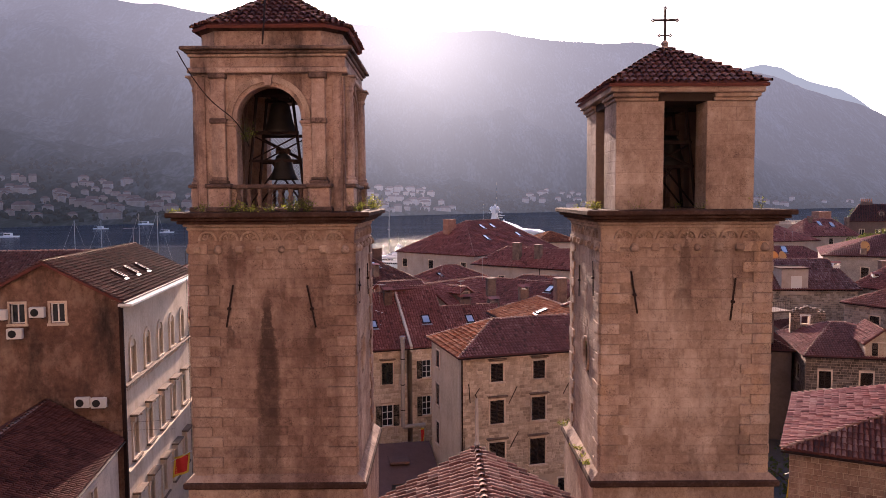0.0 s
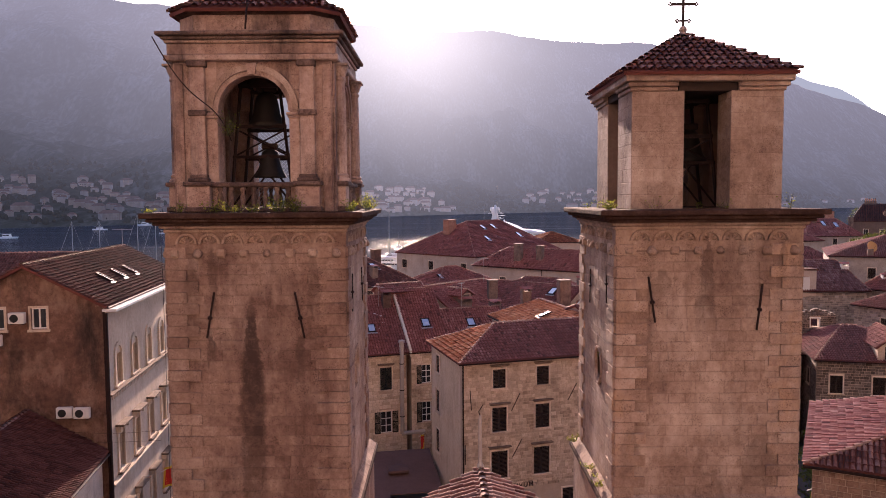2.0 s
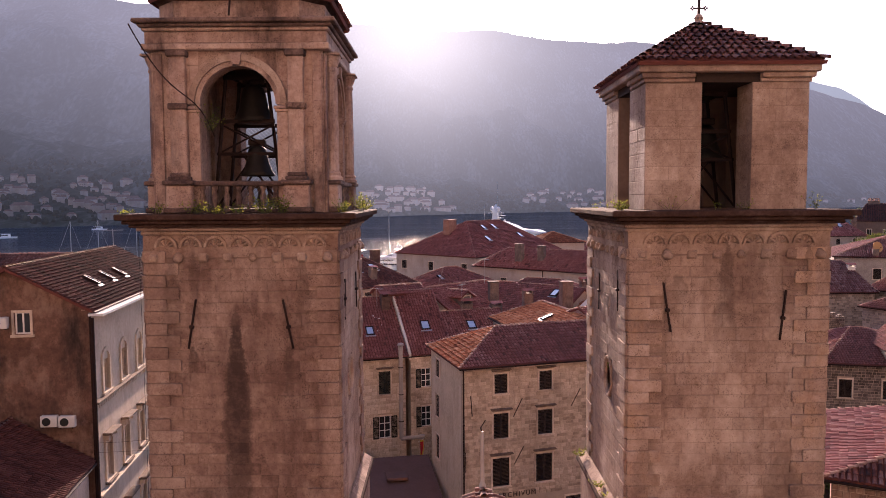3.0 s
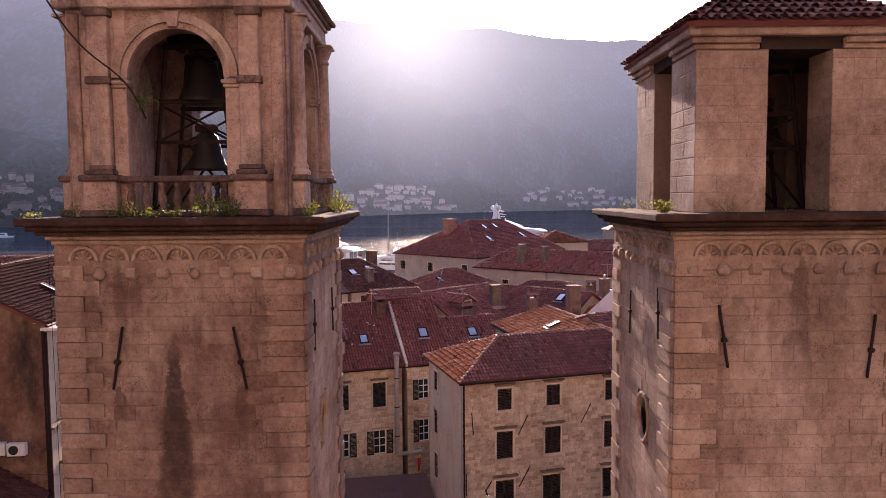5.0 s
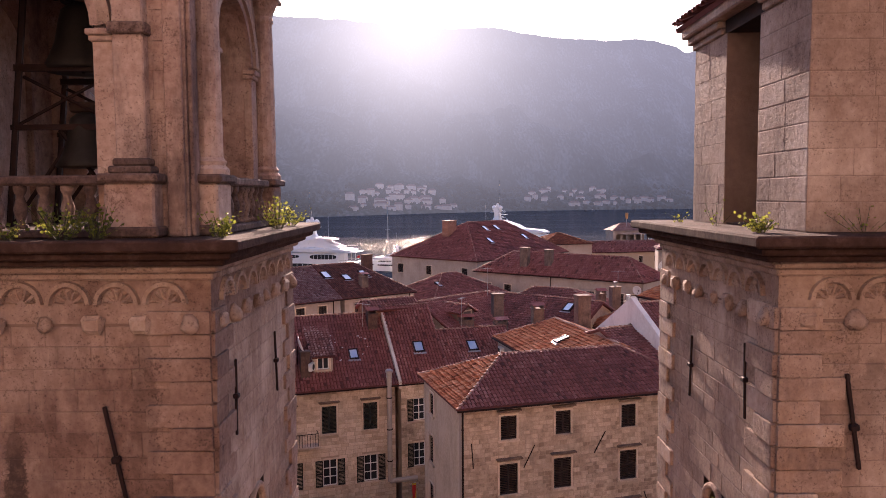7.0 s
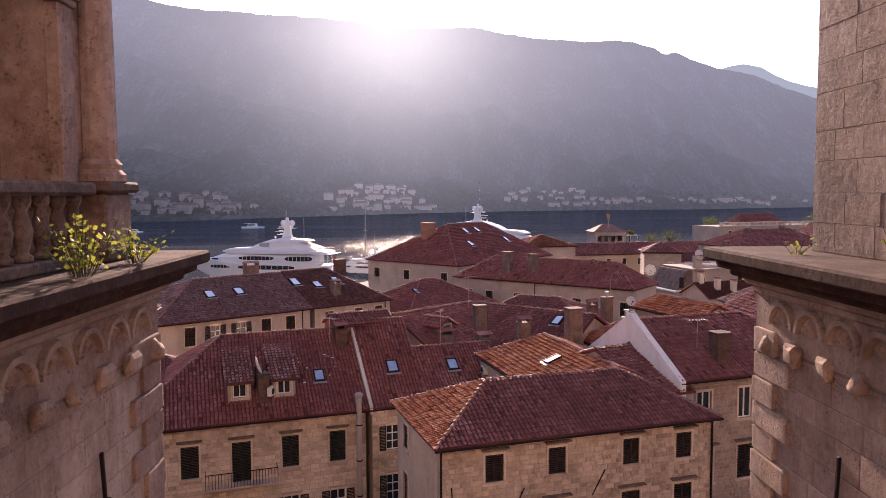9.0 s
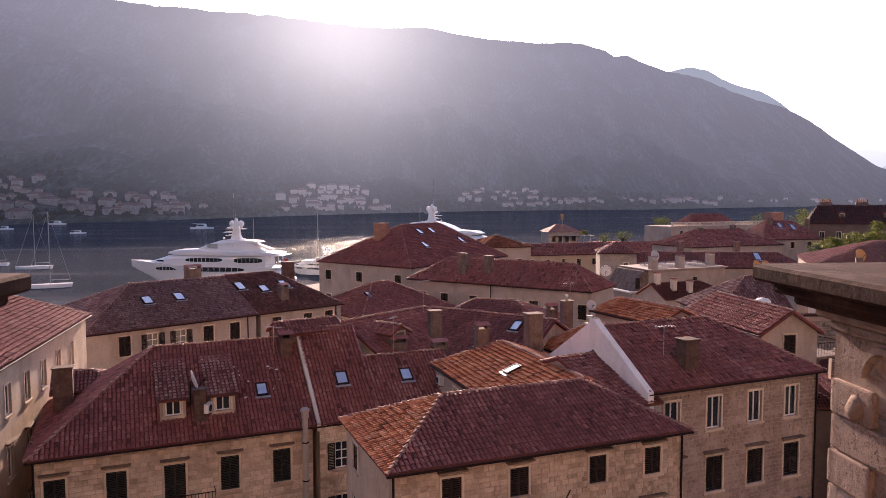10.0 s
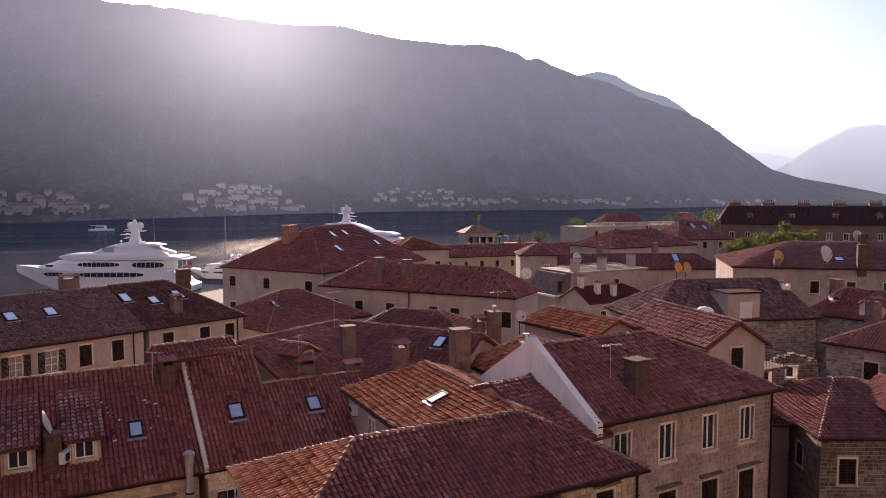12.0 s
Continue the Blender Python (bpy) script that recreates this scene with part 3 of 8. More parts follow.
def window_meshes(w, h, kind):
    key = (round(w, 2), round(h, 2), kind)
    if key in WINDOW_MESH:
        return WINDOW_MESH[key]
    made = []
    fr = Shape()
    t, d = (0.24, 0.1) if "a" in kind else (0.13, 0.05)
    top_h = h if "a" in kind else h + t
    fr.box(-t, -t * 0.9, -0.1, 0, top_h, d, b=0.01).box(w, -t * 0.9, -0.1, w + t, top_h, d, b=0.01)
    if "a" not in kind:
        fr.box(0, h, -0.1, w, h + t, d, b=0.01)
    made.append(("window", fr, "stone", (0, 0, 0)))
    sl = Shape()
    sl.box(-t - 0.06, -0.16, -0.1, w + t + 0.06, -0.02, d + 0.07, b=0.015)
    made.append(("sill", sl, "stone", (0, 0, 0)))
    if "a" in kind:
        ar, gl = Shape(), Shape()
        seg = 12
        for i in range(seg):
            pts = []
            for q in (i, i + 1):
                an = math.pi * q / seg
                for r, zz in ((w / 2 + t, -0.01), (w / 2 + t, d), (w / 2, d), (w / 2, -0.01)):
                    pts.append((w / 2 + math.cos(an) * r, h + math.sin(an) * r, zz))
            ar.add(pts, [(0, 4, 5, 1), (1, 5, 6, 2), (2, 6, 7, 3)])
        gl.add([(w / 2 + math.cos(math.pi * q / seg) * w / 2, h + math.sin(math.pi * q / seg) * w / 2, 0.006) for q in range(seg + 1)], [tuple(range(seg + 1))])
        made += [("arch", ar, "stone", (0, 0, 0)), ("fanlight", gl, "glass", (0, 0, 0))]
    if "c" in kind:
        c = Shape()
        k = w / 2 if "a" in kind else 0.0
        c.box(-t - 0.12, h + k + t + 0.18, -0.02, w + t + 0.12, h + k + t + 0.27, 0.32, b=0.02).box(-t - 0.05, h + k + t + 0.09, -0.02, w + t + 0.05, h + k + t + 0.18, 0.1, b=0.01)
        made.append(("cornice", c, "ledge", (0, 0, 0)))

    def leaf(wd):
        s = Shape()
        s.box(0, 0, 0, 0.06, h, 0.04).box(wd - 0.06, 0, 0, wd, h, 0.04).box(0.06, 0, 0, wd - 0.06, 0.08, 0.04).box(0.06, h - 0.08, 0, wd - 0.06, h, 0.04).box(0.06, h / 2 - 0.04, 0, wd - 0.06, h / 2 + 0.04, 0.04)
        k = int(h / 0.11)
        for i in range(k):
            z = 0.08 + (h - 0.16) * (i + 0.5) / k
            s.add([(0.06, z - 0.05, 0.005), (wd - 0.06, z - 0.05, 0.005), (wd - 0.06, z + 0.03, 0.03), (0.06, z + 0.03, 0.03)], [(0, 1, 2, 3)])
        return s
    if "s" in kind:
        made += [("shutter", leaf(w / 2 - 0.005), "shutter", (0.0, 0, -0.08)), ("shutter", leaf(w / 2 - 0.005), "shutter", (w / 2 + 0.005, 0, -0.08))]
    else:
        g = Shape()
        g.box(0, 0, -0.2, w, h, -0.185)
        cs = Shape()
        for x in (0.0, w / 2 - 0.035, w - 0.07):
            cs.box(x, 0, -0.18, x + 0.07, h, -0.12)
        rows = 3 if "o" in kind else 1
        for i in range(rows + 1):
            z = (h - 0.06) * i / rows
            cs.box(0.07, z, -0.178, w / 2 - 0.035, z + 0.06, -0.125).box(w / 2 + 0.035, z, -0.178, w - 0.07, z + 0.06, -0.125)
        made += [("pane", g, "glass", (0, 0, 0)), ("casement", cs, "white", (0, 0, 0))]
        if "o" in kind:
            made += [("shutter", leaf(w / 2), "shutter", (-w / 2 - 0.03, 0, 0.06)), ("shutter", leaf(w / 2), "shutter", (w + 0.03, 0, 0.06))]
    WINDOW_MESH[key] = [(nm, s.mesh(nm, {"stone": PLASTER_L if "a" in kind else STONE_H, "ledge": CORN, "shutter": SHUTTER_G if "g" in kind else SHUTTER, "glass": PLASTER_L if "a" in kind else GLASS, "white": PLASTER_L if "a" in kind else WHITE}[mt]), at) for nm, s, mt, at in made]
    return WINDOW_MESH[key]


def add_window(owner, m, u, z, w, h, kind):
    """A window in the wall plane m; u, z: its lower left corner."""
    top = None
    for nm, me, at in window_meshes(w, h, kind):
        if top is None:
            top = part(nm, me, None, owner, m=m @ Matrix.Translation((u, z, 0)))
        else:
            part(nm, me, None, top, m=Matrix.Translation(at))


def house(name, label, p0, ang, L, D, eave, ridge, left="hip", right="hip", over=0.35, wall=None, tile=None, step=0.25, row=0.36, windows=(), base=0.0,
          skin=None, single_tiles=0, single_blocks=0, group="houses of the old town", run_left=None, run_right=None, tile_span=None, category="house", side_wall=None, skin_h=0.26, skin_w=0.42, gutter=True, left_tile=None):
    """p0: the front left corner of the eaves; front wall towards -y before turning by ang. windows: (side, u, z, w, h, kind)."""
    wall, tile = wall or STONE_H, tile or TILE
    ob = thing(name, label, category, pose(p0[0], p0[1], 0, 0, 0, ang), group)
    a, b, c, d = over, over, L - over, D - over
    planes = {"front": (frame_of((a, b, 0), (1, 0, 0), (0, 0, 1)), c - a), "right": (frame_of((c, b, 0), (0, 1, 0), (0, 0, 1)), d - b),
              "back": (frame_of((c, d, 0), (-1, 0, 0), (0, 0, 1)), c - a), "left": (frame_of((a, d, 0), (0, -1, 0), (0, 0, 1)), d - b)}
    top = eave + 0.02
    for side, (m, length) in planes.items():
        holes = [(u, z, u + w, z + h) for s, u, z, w, h, k in windows if s == side]
        sh = Shape()
        trim = 0.4 if side in ("left", "right") else 0.0
        if trim:
            wall_panel(sh, length - 2 * trim, base, top, 0.4, [(u - trim, z, u2 - trim, z2) for u, z, u2, z2 in holes], m @ Matrix.Translation((trim, 0, 0)))
        else:
            wall_panel(sh, length, base, top, 0.4, holes, m)
        part("wall", sh, MORTAR_H if skin and side in skin else (side_wall if side_wall and side in ("left", "back") else wall), ob)
        for s, u, z, w, h, k in windows:
            if s == side:
                add_window(ob, m, u, z, w, h, k)
        if skin and side in skin:
            grown = [(u - 0.14, z - 0.17, u2 + 0.14, z2 + 0.14) for u, z, u2, z2 in holes]
            low = max(base, eave - 10.0)
            bl = courses(length, eave - low, skin_h, skin_w, [(u, z - low, u2, z2 - low) for u, z, u2, z2 in grown], len(side) + len(name))
            stone_skin(ob, m @ Matrix.Translation((0, low, 0)), bl, wall, single=single_blocks if side == "front" else 0)
    hd = D / 2
    rl = run_left if run_left is not None else (hd if left == "hip" else 0.0)
    rr = run_right if run_right is not None else (hd if right == "hip" else 0.0)
    A, B, C, E = (0, 0, eave), (L, 0, eave), (L, D, eave), (0, D, eave)
    R0, R1 = (rl, hd, ridge), (L - rr, hd, ridge)
    faces = {"front": [A, B, R1, R0], "back": [C, E, R0, R1]}
    if rl > 0:
        faces["left"] = [E, A, R0]
    if rr > 0:
        faces["right"] = [B, C, R1]
    roof = None
    for k, poly in faces.items():
        r = part("roof" if roof is None else "roof_face", slab(poly, 0.14), UNDER, ob)
        roof = roof or r
        tiled_face(ob, poly, left_tile if left_tile and k == "left" else tile, step, row, len(name) + len(k), single_tiles if k == "front" else 0, tile_span)
    for run, x in ((rl, a), (rr, c)):
        if run == 0:
            g = Shape()
            s = -1 if x == a else 1
            x0, x1 = (x, x + 0.4) if x == a else (x - 0.4, x)
            k = ridge - 0.16 - (ridge - eave) * 0.0
            lo = eave + (ridge - eave) * over / hd - 0.12
            g.add([(x0, b, top), (x0, d, top), (x0, d, lo), (x0, hd, k), (x0, b, lo), (x1, b, top), (x1, d, top), (x1, d, lo), (x1, hd, k), (x1, b, lo)],
                  [(0, 4, 3, 2, 1), (5, 6, 7, 8, 9), (0, 1, 6, 5), (1, 2, 7, 6), (2, 3, 8, 7), (3, 4, 9, 8), (4, 0, 5, 9)])
            part("gable", g, side_wall or wall, ob)
    ridge_run(ob, R0, R1, step=0.4)
    for run, ends, rp in ((rl, (A, E), R0), (rr, (B, C), R1)):
        if run > 0:
            for q in ends:
                ridge_run(ob, q, rp, r=0.11)
    if gutter:
        g = Shape()
        g.rod((0, -0.06, eave - 0.07), (L, -0.06, eave - 0.07), 0.06)
        part("gutter", g, IRON, ob)
    return ob


def on_roof(p0, ang, x, y, z):
    """A world place from a house's own coordinates."""
    return pose(p0[0], p0[1], 0, 0, 0, ang) @ Vector((x, y, z))


def chimney(place, ang, w=0.7, d=0.5, h=1.6, cap="tile", mat=None, label=""):
    ob = thing("chimney", label or "rendered chimney stack standing on the tiled roof", "chimney", pose(*place, 0, 0, ang), "chimneys on the roofs")
    s = Shape()
    s.box(-w / 2, -d / 2, -1.2, w / 2, d / 2, h, b=0.02)
    part("shaft", s, mat or CHIM, ob)
    c = Shape()
    c.box(-w / 2 - 0.07, -d / 2 - 0.07, h, w / 2 + 0.07, d / 2 + 0.07, h + 0.09, b=0.02)
    part("collar", c, mat or CHIM, ob)
    if cap == "tile":
        for sx in (-1, 1):
            p = Shape()
            x = sx * (w / 2 - 0.08)
            p.box(x - 0.07, -d / 2, h + 0.09, x + 0.07, d / 2, h + 0.38)
            part("cap_post", p, mat or CHIM, ob)
        r = Shape()
        r.add([(-w / 2 - 0.1, -d / 2 - 0.1, h + 0.38), (w / 2 + 0.1, -d / 2 - 0.1, h + 0.38), (w / 2 + 0.1, d / 2 + 0.1, h + 0.38), (-w / 2 - 0.1, d / 2 + 0.1, h + 0.38), (-w / 2 - 0.1, 0, h + 0.6), (w / 2 + 0.1, 0, h + 0.6)],
              [(3, 2, 1, 0), (0, 1, 5, 4), (2, 3, 4, 5), (0, 4, 3), (1, 2, 5)])
        part("cap", r, TILE, ob)
    elif cap == "pot":
        for sx in range(6):
            p = Shape()
            p.lathe([(0.17, h + 0.09), (0.19, h + 0.9), (0.13, h + 1.0)], 8, Matrix.Translation(((sx - 2.5) * w / 6.2, 0, 0)))
            part("chimney_pot", p, RIDGE, ob)
    elif cap == "steel":
        p = Shape()
        p.rod((0, 0, h), (0, 0, h + 0.45), 0.13, 10).rod((0, 0, h + 0.5), (0, 0, h + 0.56), 0.2, 10)
        part("flue_cap", p, ZINC, ob)
    return ob


def skylight(p0, ang, x, y, eave, slope, w=0.75, h=1.05):
    ob = thing("skylight", "closed roof window with a dark frame in the tiles", "skylight", pose(p0[0], p0[1], 0, 0, 0, ang) @ pose(x, y, eave + y * math.tan(slope), math.degrees(slope)) @ Matrix.Translation((0, 0, 0.14)), "roof windows")
    f = Shape()
    t = 0.09
    f.box(-w / 2, 0, -0.14, -w / 2 + t, h, 0.1).box(w / 2 - t, 0, -0.1, w / 2, h, 0.1).box(-w / 2 + t, 0, -0.1, w / 2 - t, t, 0.1).box(-w / 2 + t, h - t, -0.1, w / 2 - t, h, 0.1)
    part("frame", f, IRON, ob)
    g = Shape()
    g.box(-w / 2 + t, t, 0.05, w / 2 - t, h - t, 0.07)
    part("pane", g, SKYGLASS, ob)
    fl = Shape()
    fl.box(-w / 2 - 0.12, -0.18, -0.03, w / 2 + 0.12, -0.005, 0.0)
    part("flashing", fl, ZINC, ob)
    return ob

# ---- ground, sea and mountains ----
SEA = -3.0
QUAY = [(-4800, 100), (-300, 112), (-95, 128), (-50, 165), (-22, 235), (-12, 250), (30, 285), (78, 330), (190, 470), (420, 640), (900, 860), (4800, 1500)]
g = Shape()
n = len(QUAY)
g.add([(x, y, 0) for x, y in QUAY] + [(x, y + 0.5, -12) for x, y in QUAY] + [(-4800, 4800, -12), (4800, 4800, -12), (-4800, -4800, 0), (4800, -4800, 0)],
      [(i, i + 1, n + i + 1, n + i) for i in range(n - 1)] + [tuple(range(n, 2 * n)) + (2 * n + 1, 2 * n), tuple(range(n))[::-1] + (2 * n + 2, 2 * n + 3)])
tagged(new("ground", g.mesh("ground", GROUND)), "stone-paved ground of the old town and quay", "ground", kind="structure")

WATER = bpy.data.materials.new("sea_water")
WATER.use_nodes = True
wt, wk = WATER.node_tree.nodes, WATER.node_tree.links
wb = wt["Principled BSDF"]
wb.inputs["Roughness"].default_value, wb.inputs["IOR"].default_value = 0.12, 1.03
wg = wt.new("ShaderNodeNewGeometry")
wm = wt.new("ShaderNodeMapping")
wm.inputs["Scale"].default_value = (0.35, 0.7, 1)
wk.new(wg.outputs["Position"], wm.inputs[0])
w1, w2 = wt.new("ShaderNodeTexNoise"), wt.new("ShaderNodeTexNoise")
w1.inputs["Scale"].default_value, w1.inputs["Detail"].default_value = 2.2, 7.0
w2.inputs["Scale"].default_value, w2.inputs["Detail"].default_value = 0.03, 4.0
wk.new(wm.outputs[0], w1.inputs["Vector"])
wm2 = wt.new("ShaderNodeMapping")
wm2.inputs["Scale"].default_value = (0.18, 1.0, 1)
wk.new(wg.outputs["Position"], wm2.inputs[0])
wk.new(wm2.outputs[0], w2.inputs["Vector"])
wr = wt.new("ShaderNodeMapRange")
wr.inputs[1].default_value, wr.inputs[2].default_value, wr.inputs[3].default_value, wr.inputs[4].default_value = 0.38, 0.62, 0.3, 1.0
wk.new(w2.outputs["Fac"], wr.inputs[0])
wbp = wt.new("ShaderNodeBump")
wbp.inputs["Distance"].default_value = 0.55
wb.inputs["Specular IOR Level"].default_value = 0.05
wk.new(w1.outputs["Fac"], wbp.inputs["Height"])
wk.new(wr.outputs[0], wbp.inputs["Strength"])
wk.new(wbp.outputs[0], wb.inputs["Normal"])
# Pale sheen on ruffled bands, painted into the water's base colour.
wind_sheen = wt.new("ShaderNodeValToRGB")
wind_sheen.color_ramp.elements[0].position, wind_sheen.color_ramp.elements[1].position = 0.42, 0.78
wind_sheen.color_ramp.elements[0].color, wind_sheen.color_ramp.elements[1].color = (0.046, 0.052, 0.063, 1), (0.16, 0.165, 0.175, 1)
between = wind_sheen.color_ramp.elements.new(0.6)
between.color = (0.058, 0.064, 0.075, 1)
wk.new(w2.outputs["Fac"], wind_sheen.inputs[0])
wk.new(wind_sheen.outputs[0], wb.inputs["Base Color"])
sea = Shape()
sea.add([(-4800, 100, SEA), (4800, 100, SEA), (4800, 4800, SEA), (-4800, 4800, SEA)], [(0, 1, 2, 3)])
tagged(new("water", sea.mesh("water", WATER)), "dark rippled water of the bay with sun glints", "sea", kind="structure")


# Direction of the sun's glare that far_land paints as emission.
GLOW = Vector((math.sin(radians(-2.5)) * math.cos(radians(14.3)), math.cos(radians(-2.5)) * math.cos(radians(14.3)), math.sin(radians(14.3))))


def far_land(name, low, mid, high, haze, scale):
    """Wooded slopes and bare rock of the far shore, kilometres off; their emission paints in the evening air before
    them and the sun's glare.
    """
    m = material(name, [low, mid, high], scale, 0.95, 0.0, fine=7)
    b = m.node_tree.nodes["Principled BSDF"]
    n, k = m.node_tree.nodes, m.node_tree.links
    ribs = n.new("ShaderNodeMapping")
    ribs.inputs["Scale"].default_value = (1.0, 0.3, 0.42)
    k.new(n["Geometry"].outputs["Position"], ribs.inputs[0])
    for tex, detail in (("Noise Texture", 6.0), ("Noise Texture.001", 3.0)):
        k.new(ribs.outputs[0], n[tex].inputs["Vector"])
        n[tex].inputs["Detail"].default_value, n[tex].inputs["Roughness"].default_value = detail, 0.55
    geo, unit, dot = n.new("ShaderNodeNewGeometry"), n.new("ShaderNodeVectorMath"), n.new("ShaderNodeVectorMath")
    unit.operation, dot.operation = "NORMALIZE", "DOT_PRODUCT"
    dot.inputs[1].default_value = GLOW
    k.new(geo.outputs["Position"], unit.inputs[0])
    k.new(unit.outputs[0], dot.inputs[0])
    # Broad lobe of the painted glare round the sun.
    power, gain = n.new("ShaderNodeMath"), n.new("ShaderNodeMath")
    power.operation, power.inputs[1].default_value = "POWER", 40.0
    # Painted haze: emission grows with height and with distance.
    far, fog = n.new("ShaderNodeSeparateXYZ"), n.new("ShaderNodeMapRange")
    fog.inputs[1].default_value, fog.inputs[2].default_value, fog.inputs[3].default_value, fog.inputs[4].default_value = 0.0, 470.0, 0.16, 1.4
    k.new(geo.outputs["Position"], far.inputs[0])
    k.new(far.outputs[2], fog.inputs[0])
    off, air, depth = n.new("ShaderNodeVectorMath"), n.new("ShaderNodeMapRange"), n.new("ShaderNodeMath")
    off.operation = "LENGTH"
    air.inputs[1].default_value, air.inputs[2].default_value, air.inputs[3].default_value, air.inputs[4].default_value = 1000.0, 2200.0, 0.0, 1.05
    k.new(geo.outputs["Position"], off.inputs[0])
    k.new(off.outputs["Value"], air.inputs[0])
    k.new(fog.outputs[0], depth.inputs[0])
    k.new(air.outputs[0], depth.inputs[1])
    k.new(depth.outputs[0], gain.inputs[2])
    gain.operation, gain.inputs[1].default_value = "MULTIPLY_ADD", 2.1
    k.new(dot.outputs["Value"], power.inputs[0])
    # Tighter core of the same painted glare, at the crest.
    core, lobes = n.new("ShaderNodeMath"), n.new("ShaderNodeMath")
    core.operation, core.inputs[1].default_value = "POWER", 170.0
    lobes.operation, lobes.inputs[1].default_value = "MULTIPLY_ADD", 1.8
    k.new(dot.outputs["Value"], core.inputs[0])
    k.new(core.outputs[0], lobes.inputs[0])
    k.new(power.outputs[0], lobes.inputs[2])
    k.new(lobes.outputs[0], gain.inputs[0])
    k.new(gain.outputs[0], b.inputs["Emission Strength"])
    # The emitted haze colour turns warmer towards the sun.
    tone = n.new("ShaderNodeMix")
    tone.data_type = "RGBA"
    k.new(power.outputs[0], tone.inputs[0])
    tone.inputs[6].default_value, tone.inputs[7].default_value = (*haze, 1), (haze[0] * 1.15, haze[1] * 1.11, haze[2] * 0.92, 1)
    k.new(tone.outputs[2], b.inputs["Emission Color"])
    b.inputs["Specular IOR Level"].default_value = 0.0
    return m


SHORE = ([-70, -40, -30, -18, -13.8, -4.6, 7.8, 20.6, 30.8, 41.6, 50, 70], [800, 830, 880, 930, 985, 1135, 1380, 1540, 1970, 3000, 3600, 4000])
CREST = ([-70, -30, -22.8, -19.9, -17.1, -11.3, -7.1, -2.8, 0.4, 3.8, 6.0, 8.0, 10.5, 12.1, 14.6, 15.9, 17.1, 17.9, 18.7, 21.4, 24.2, 26.0, 28.0, 29.3, 30.8, 31.8, 32.7, 35.2, 37.0, 39.2, 42.1, 50, 70],
         [13.5, 14.0, 13.68, 13.62, 13.2, 13.2, 13.05, 12.7, 12.45, 12.55, 12.1, 11.75, 11.5, 11.22, 11.28, 11.02, 10.55, 10.05, 10.15, 9.02, 8.2, 7.3, 6.5, 6.1, 5.18, 4.44, 3.7, 1.83, 1.22, 0.77, 0.12, 0.1, 0.1])


def slope_place(az, s):
    """A point of the far slope: az in degrees, s from 0 at the shore to 1 at the crest."""
    r0 = float(np.interp(az, *SHORE))
    r = r0 + s * max(500.0, 1250 - 9 * max(0, az))
    top = float(np.interp(az, *CREST))
    a = radians(az)
    p = Vector((math.sin(a) * r, math.cos(a) * r, 0))
    rough = noise.fractal(p * 0.004, 0.9, 2.1, 6) * 0.16 * (4 * s * (1 - s)) ** 0.5 + noise.fractal(p * 0.03, 1.0, 2.0, 3) * (0.02 - 0.014 * s) * min(1, s * 6)
    rise = (1 - math.cos(min(s, 1.0) * math.pi * 0.5)) * 0.35 + 0.65 * s
    z = SEA - 3 + 3.5 * min(1.0, s * 150) + (25.5 - SEA) * s + r * math.tan(radians(top)) * (rise + rough * min(1.0, s * 5))
    return p.x, p.y, z


def mountain(name, label, place, az0, az1, mat, cols, rows):
    vs = np.array([place(az0 + (az1 - az0) * i / cols, j / rows * 1.15) for j in range(rows + 1) for i in range(cols + 1)])
    ids = np.arange((rows + 1) * (cols + 1)).reshape(rows + 1, cols + 1)
    fs = np.stack([ids[:-1, :-1], ids[:-1, 1:], ids[1:, 1:], ids[1:, :-1]], -1).reshape(-1, 4)
    return tagged(new(name, arrays(name, vs, fs, mat, True)), label, "mountain", kind="structure")


def main_slope(az, s):
    x, y, z = slope_place(az, min(s, 1.0))
    if s > 1:
        k = 1 + (s - 1) * 1.5
        return x * k, y * k, z - (s - 1) * 9000
    return x, y, z


def ridge_behind(crest_az, crest_el, r):
    def place(az, s):
        a, e = radians(az), float(np.interp(az, crest_az, crest_el)) + 0.12 * noise.fractal(Vector((az * 0.5, 3.0, r)), 0.9, 2.0, 4)
        k = min(s, 1.0)
        rr = r - 500 * (1 - k)
        return math.sin(a) * rr, math.cos(a) * rr, SEA - 2 + (25.5 + r * math.tan(radians(e)) - SEA) * k - max(0, s - 1) * 9000
    return place


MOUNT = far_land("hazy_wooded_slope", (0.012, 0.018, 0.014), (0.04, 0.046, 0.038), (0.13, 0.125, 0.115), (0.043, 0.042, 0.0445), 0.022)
# Farther ranges are paler, with more haze painted in as emission.
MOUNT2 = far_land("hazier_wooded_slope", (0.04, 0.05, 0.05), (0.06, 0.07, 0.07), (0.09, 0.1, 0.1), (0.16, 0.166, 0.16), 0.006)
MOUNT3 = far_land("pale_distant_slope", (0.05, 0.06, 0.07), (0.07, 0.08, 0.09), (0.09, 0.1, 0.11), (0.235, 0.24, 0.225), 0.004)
MOUNT5 = far_land("hazy_ridge_slope", (0.03, 0.04, 0.04), (0.05, 0.06, 0.06), (0.08, 0.09, 0.09), (0.06, 0.065, 0.066), 0.006)
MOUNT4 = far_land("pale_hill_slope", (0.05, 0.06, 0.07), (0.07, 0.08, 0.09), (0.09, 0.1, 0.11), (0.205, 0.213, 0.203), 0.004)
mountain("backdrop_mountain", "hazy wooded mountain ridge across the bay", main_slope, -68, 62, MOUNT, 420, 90)
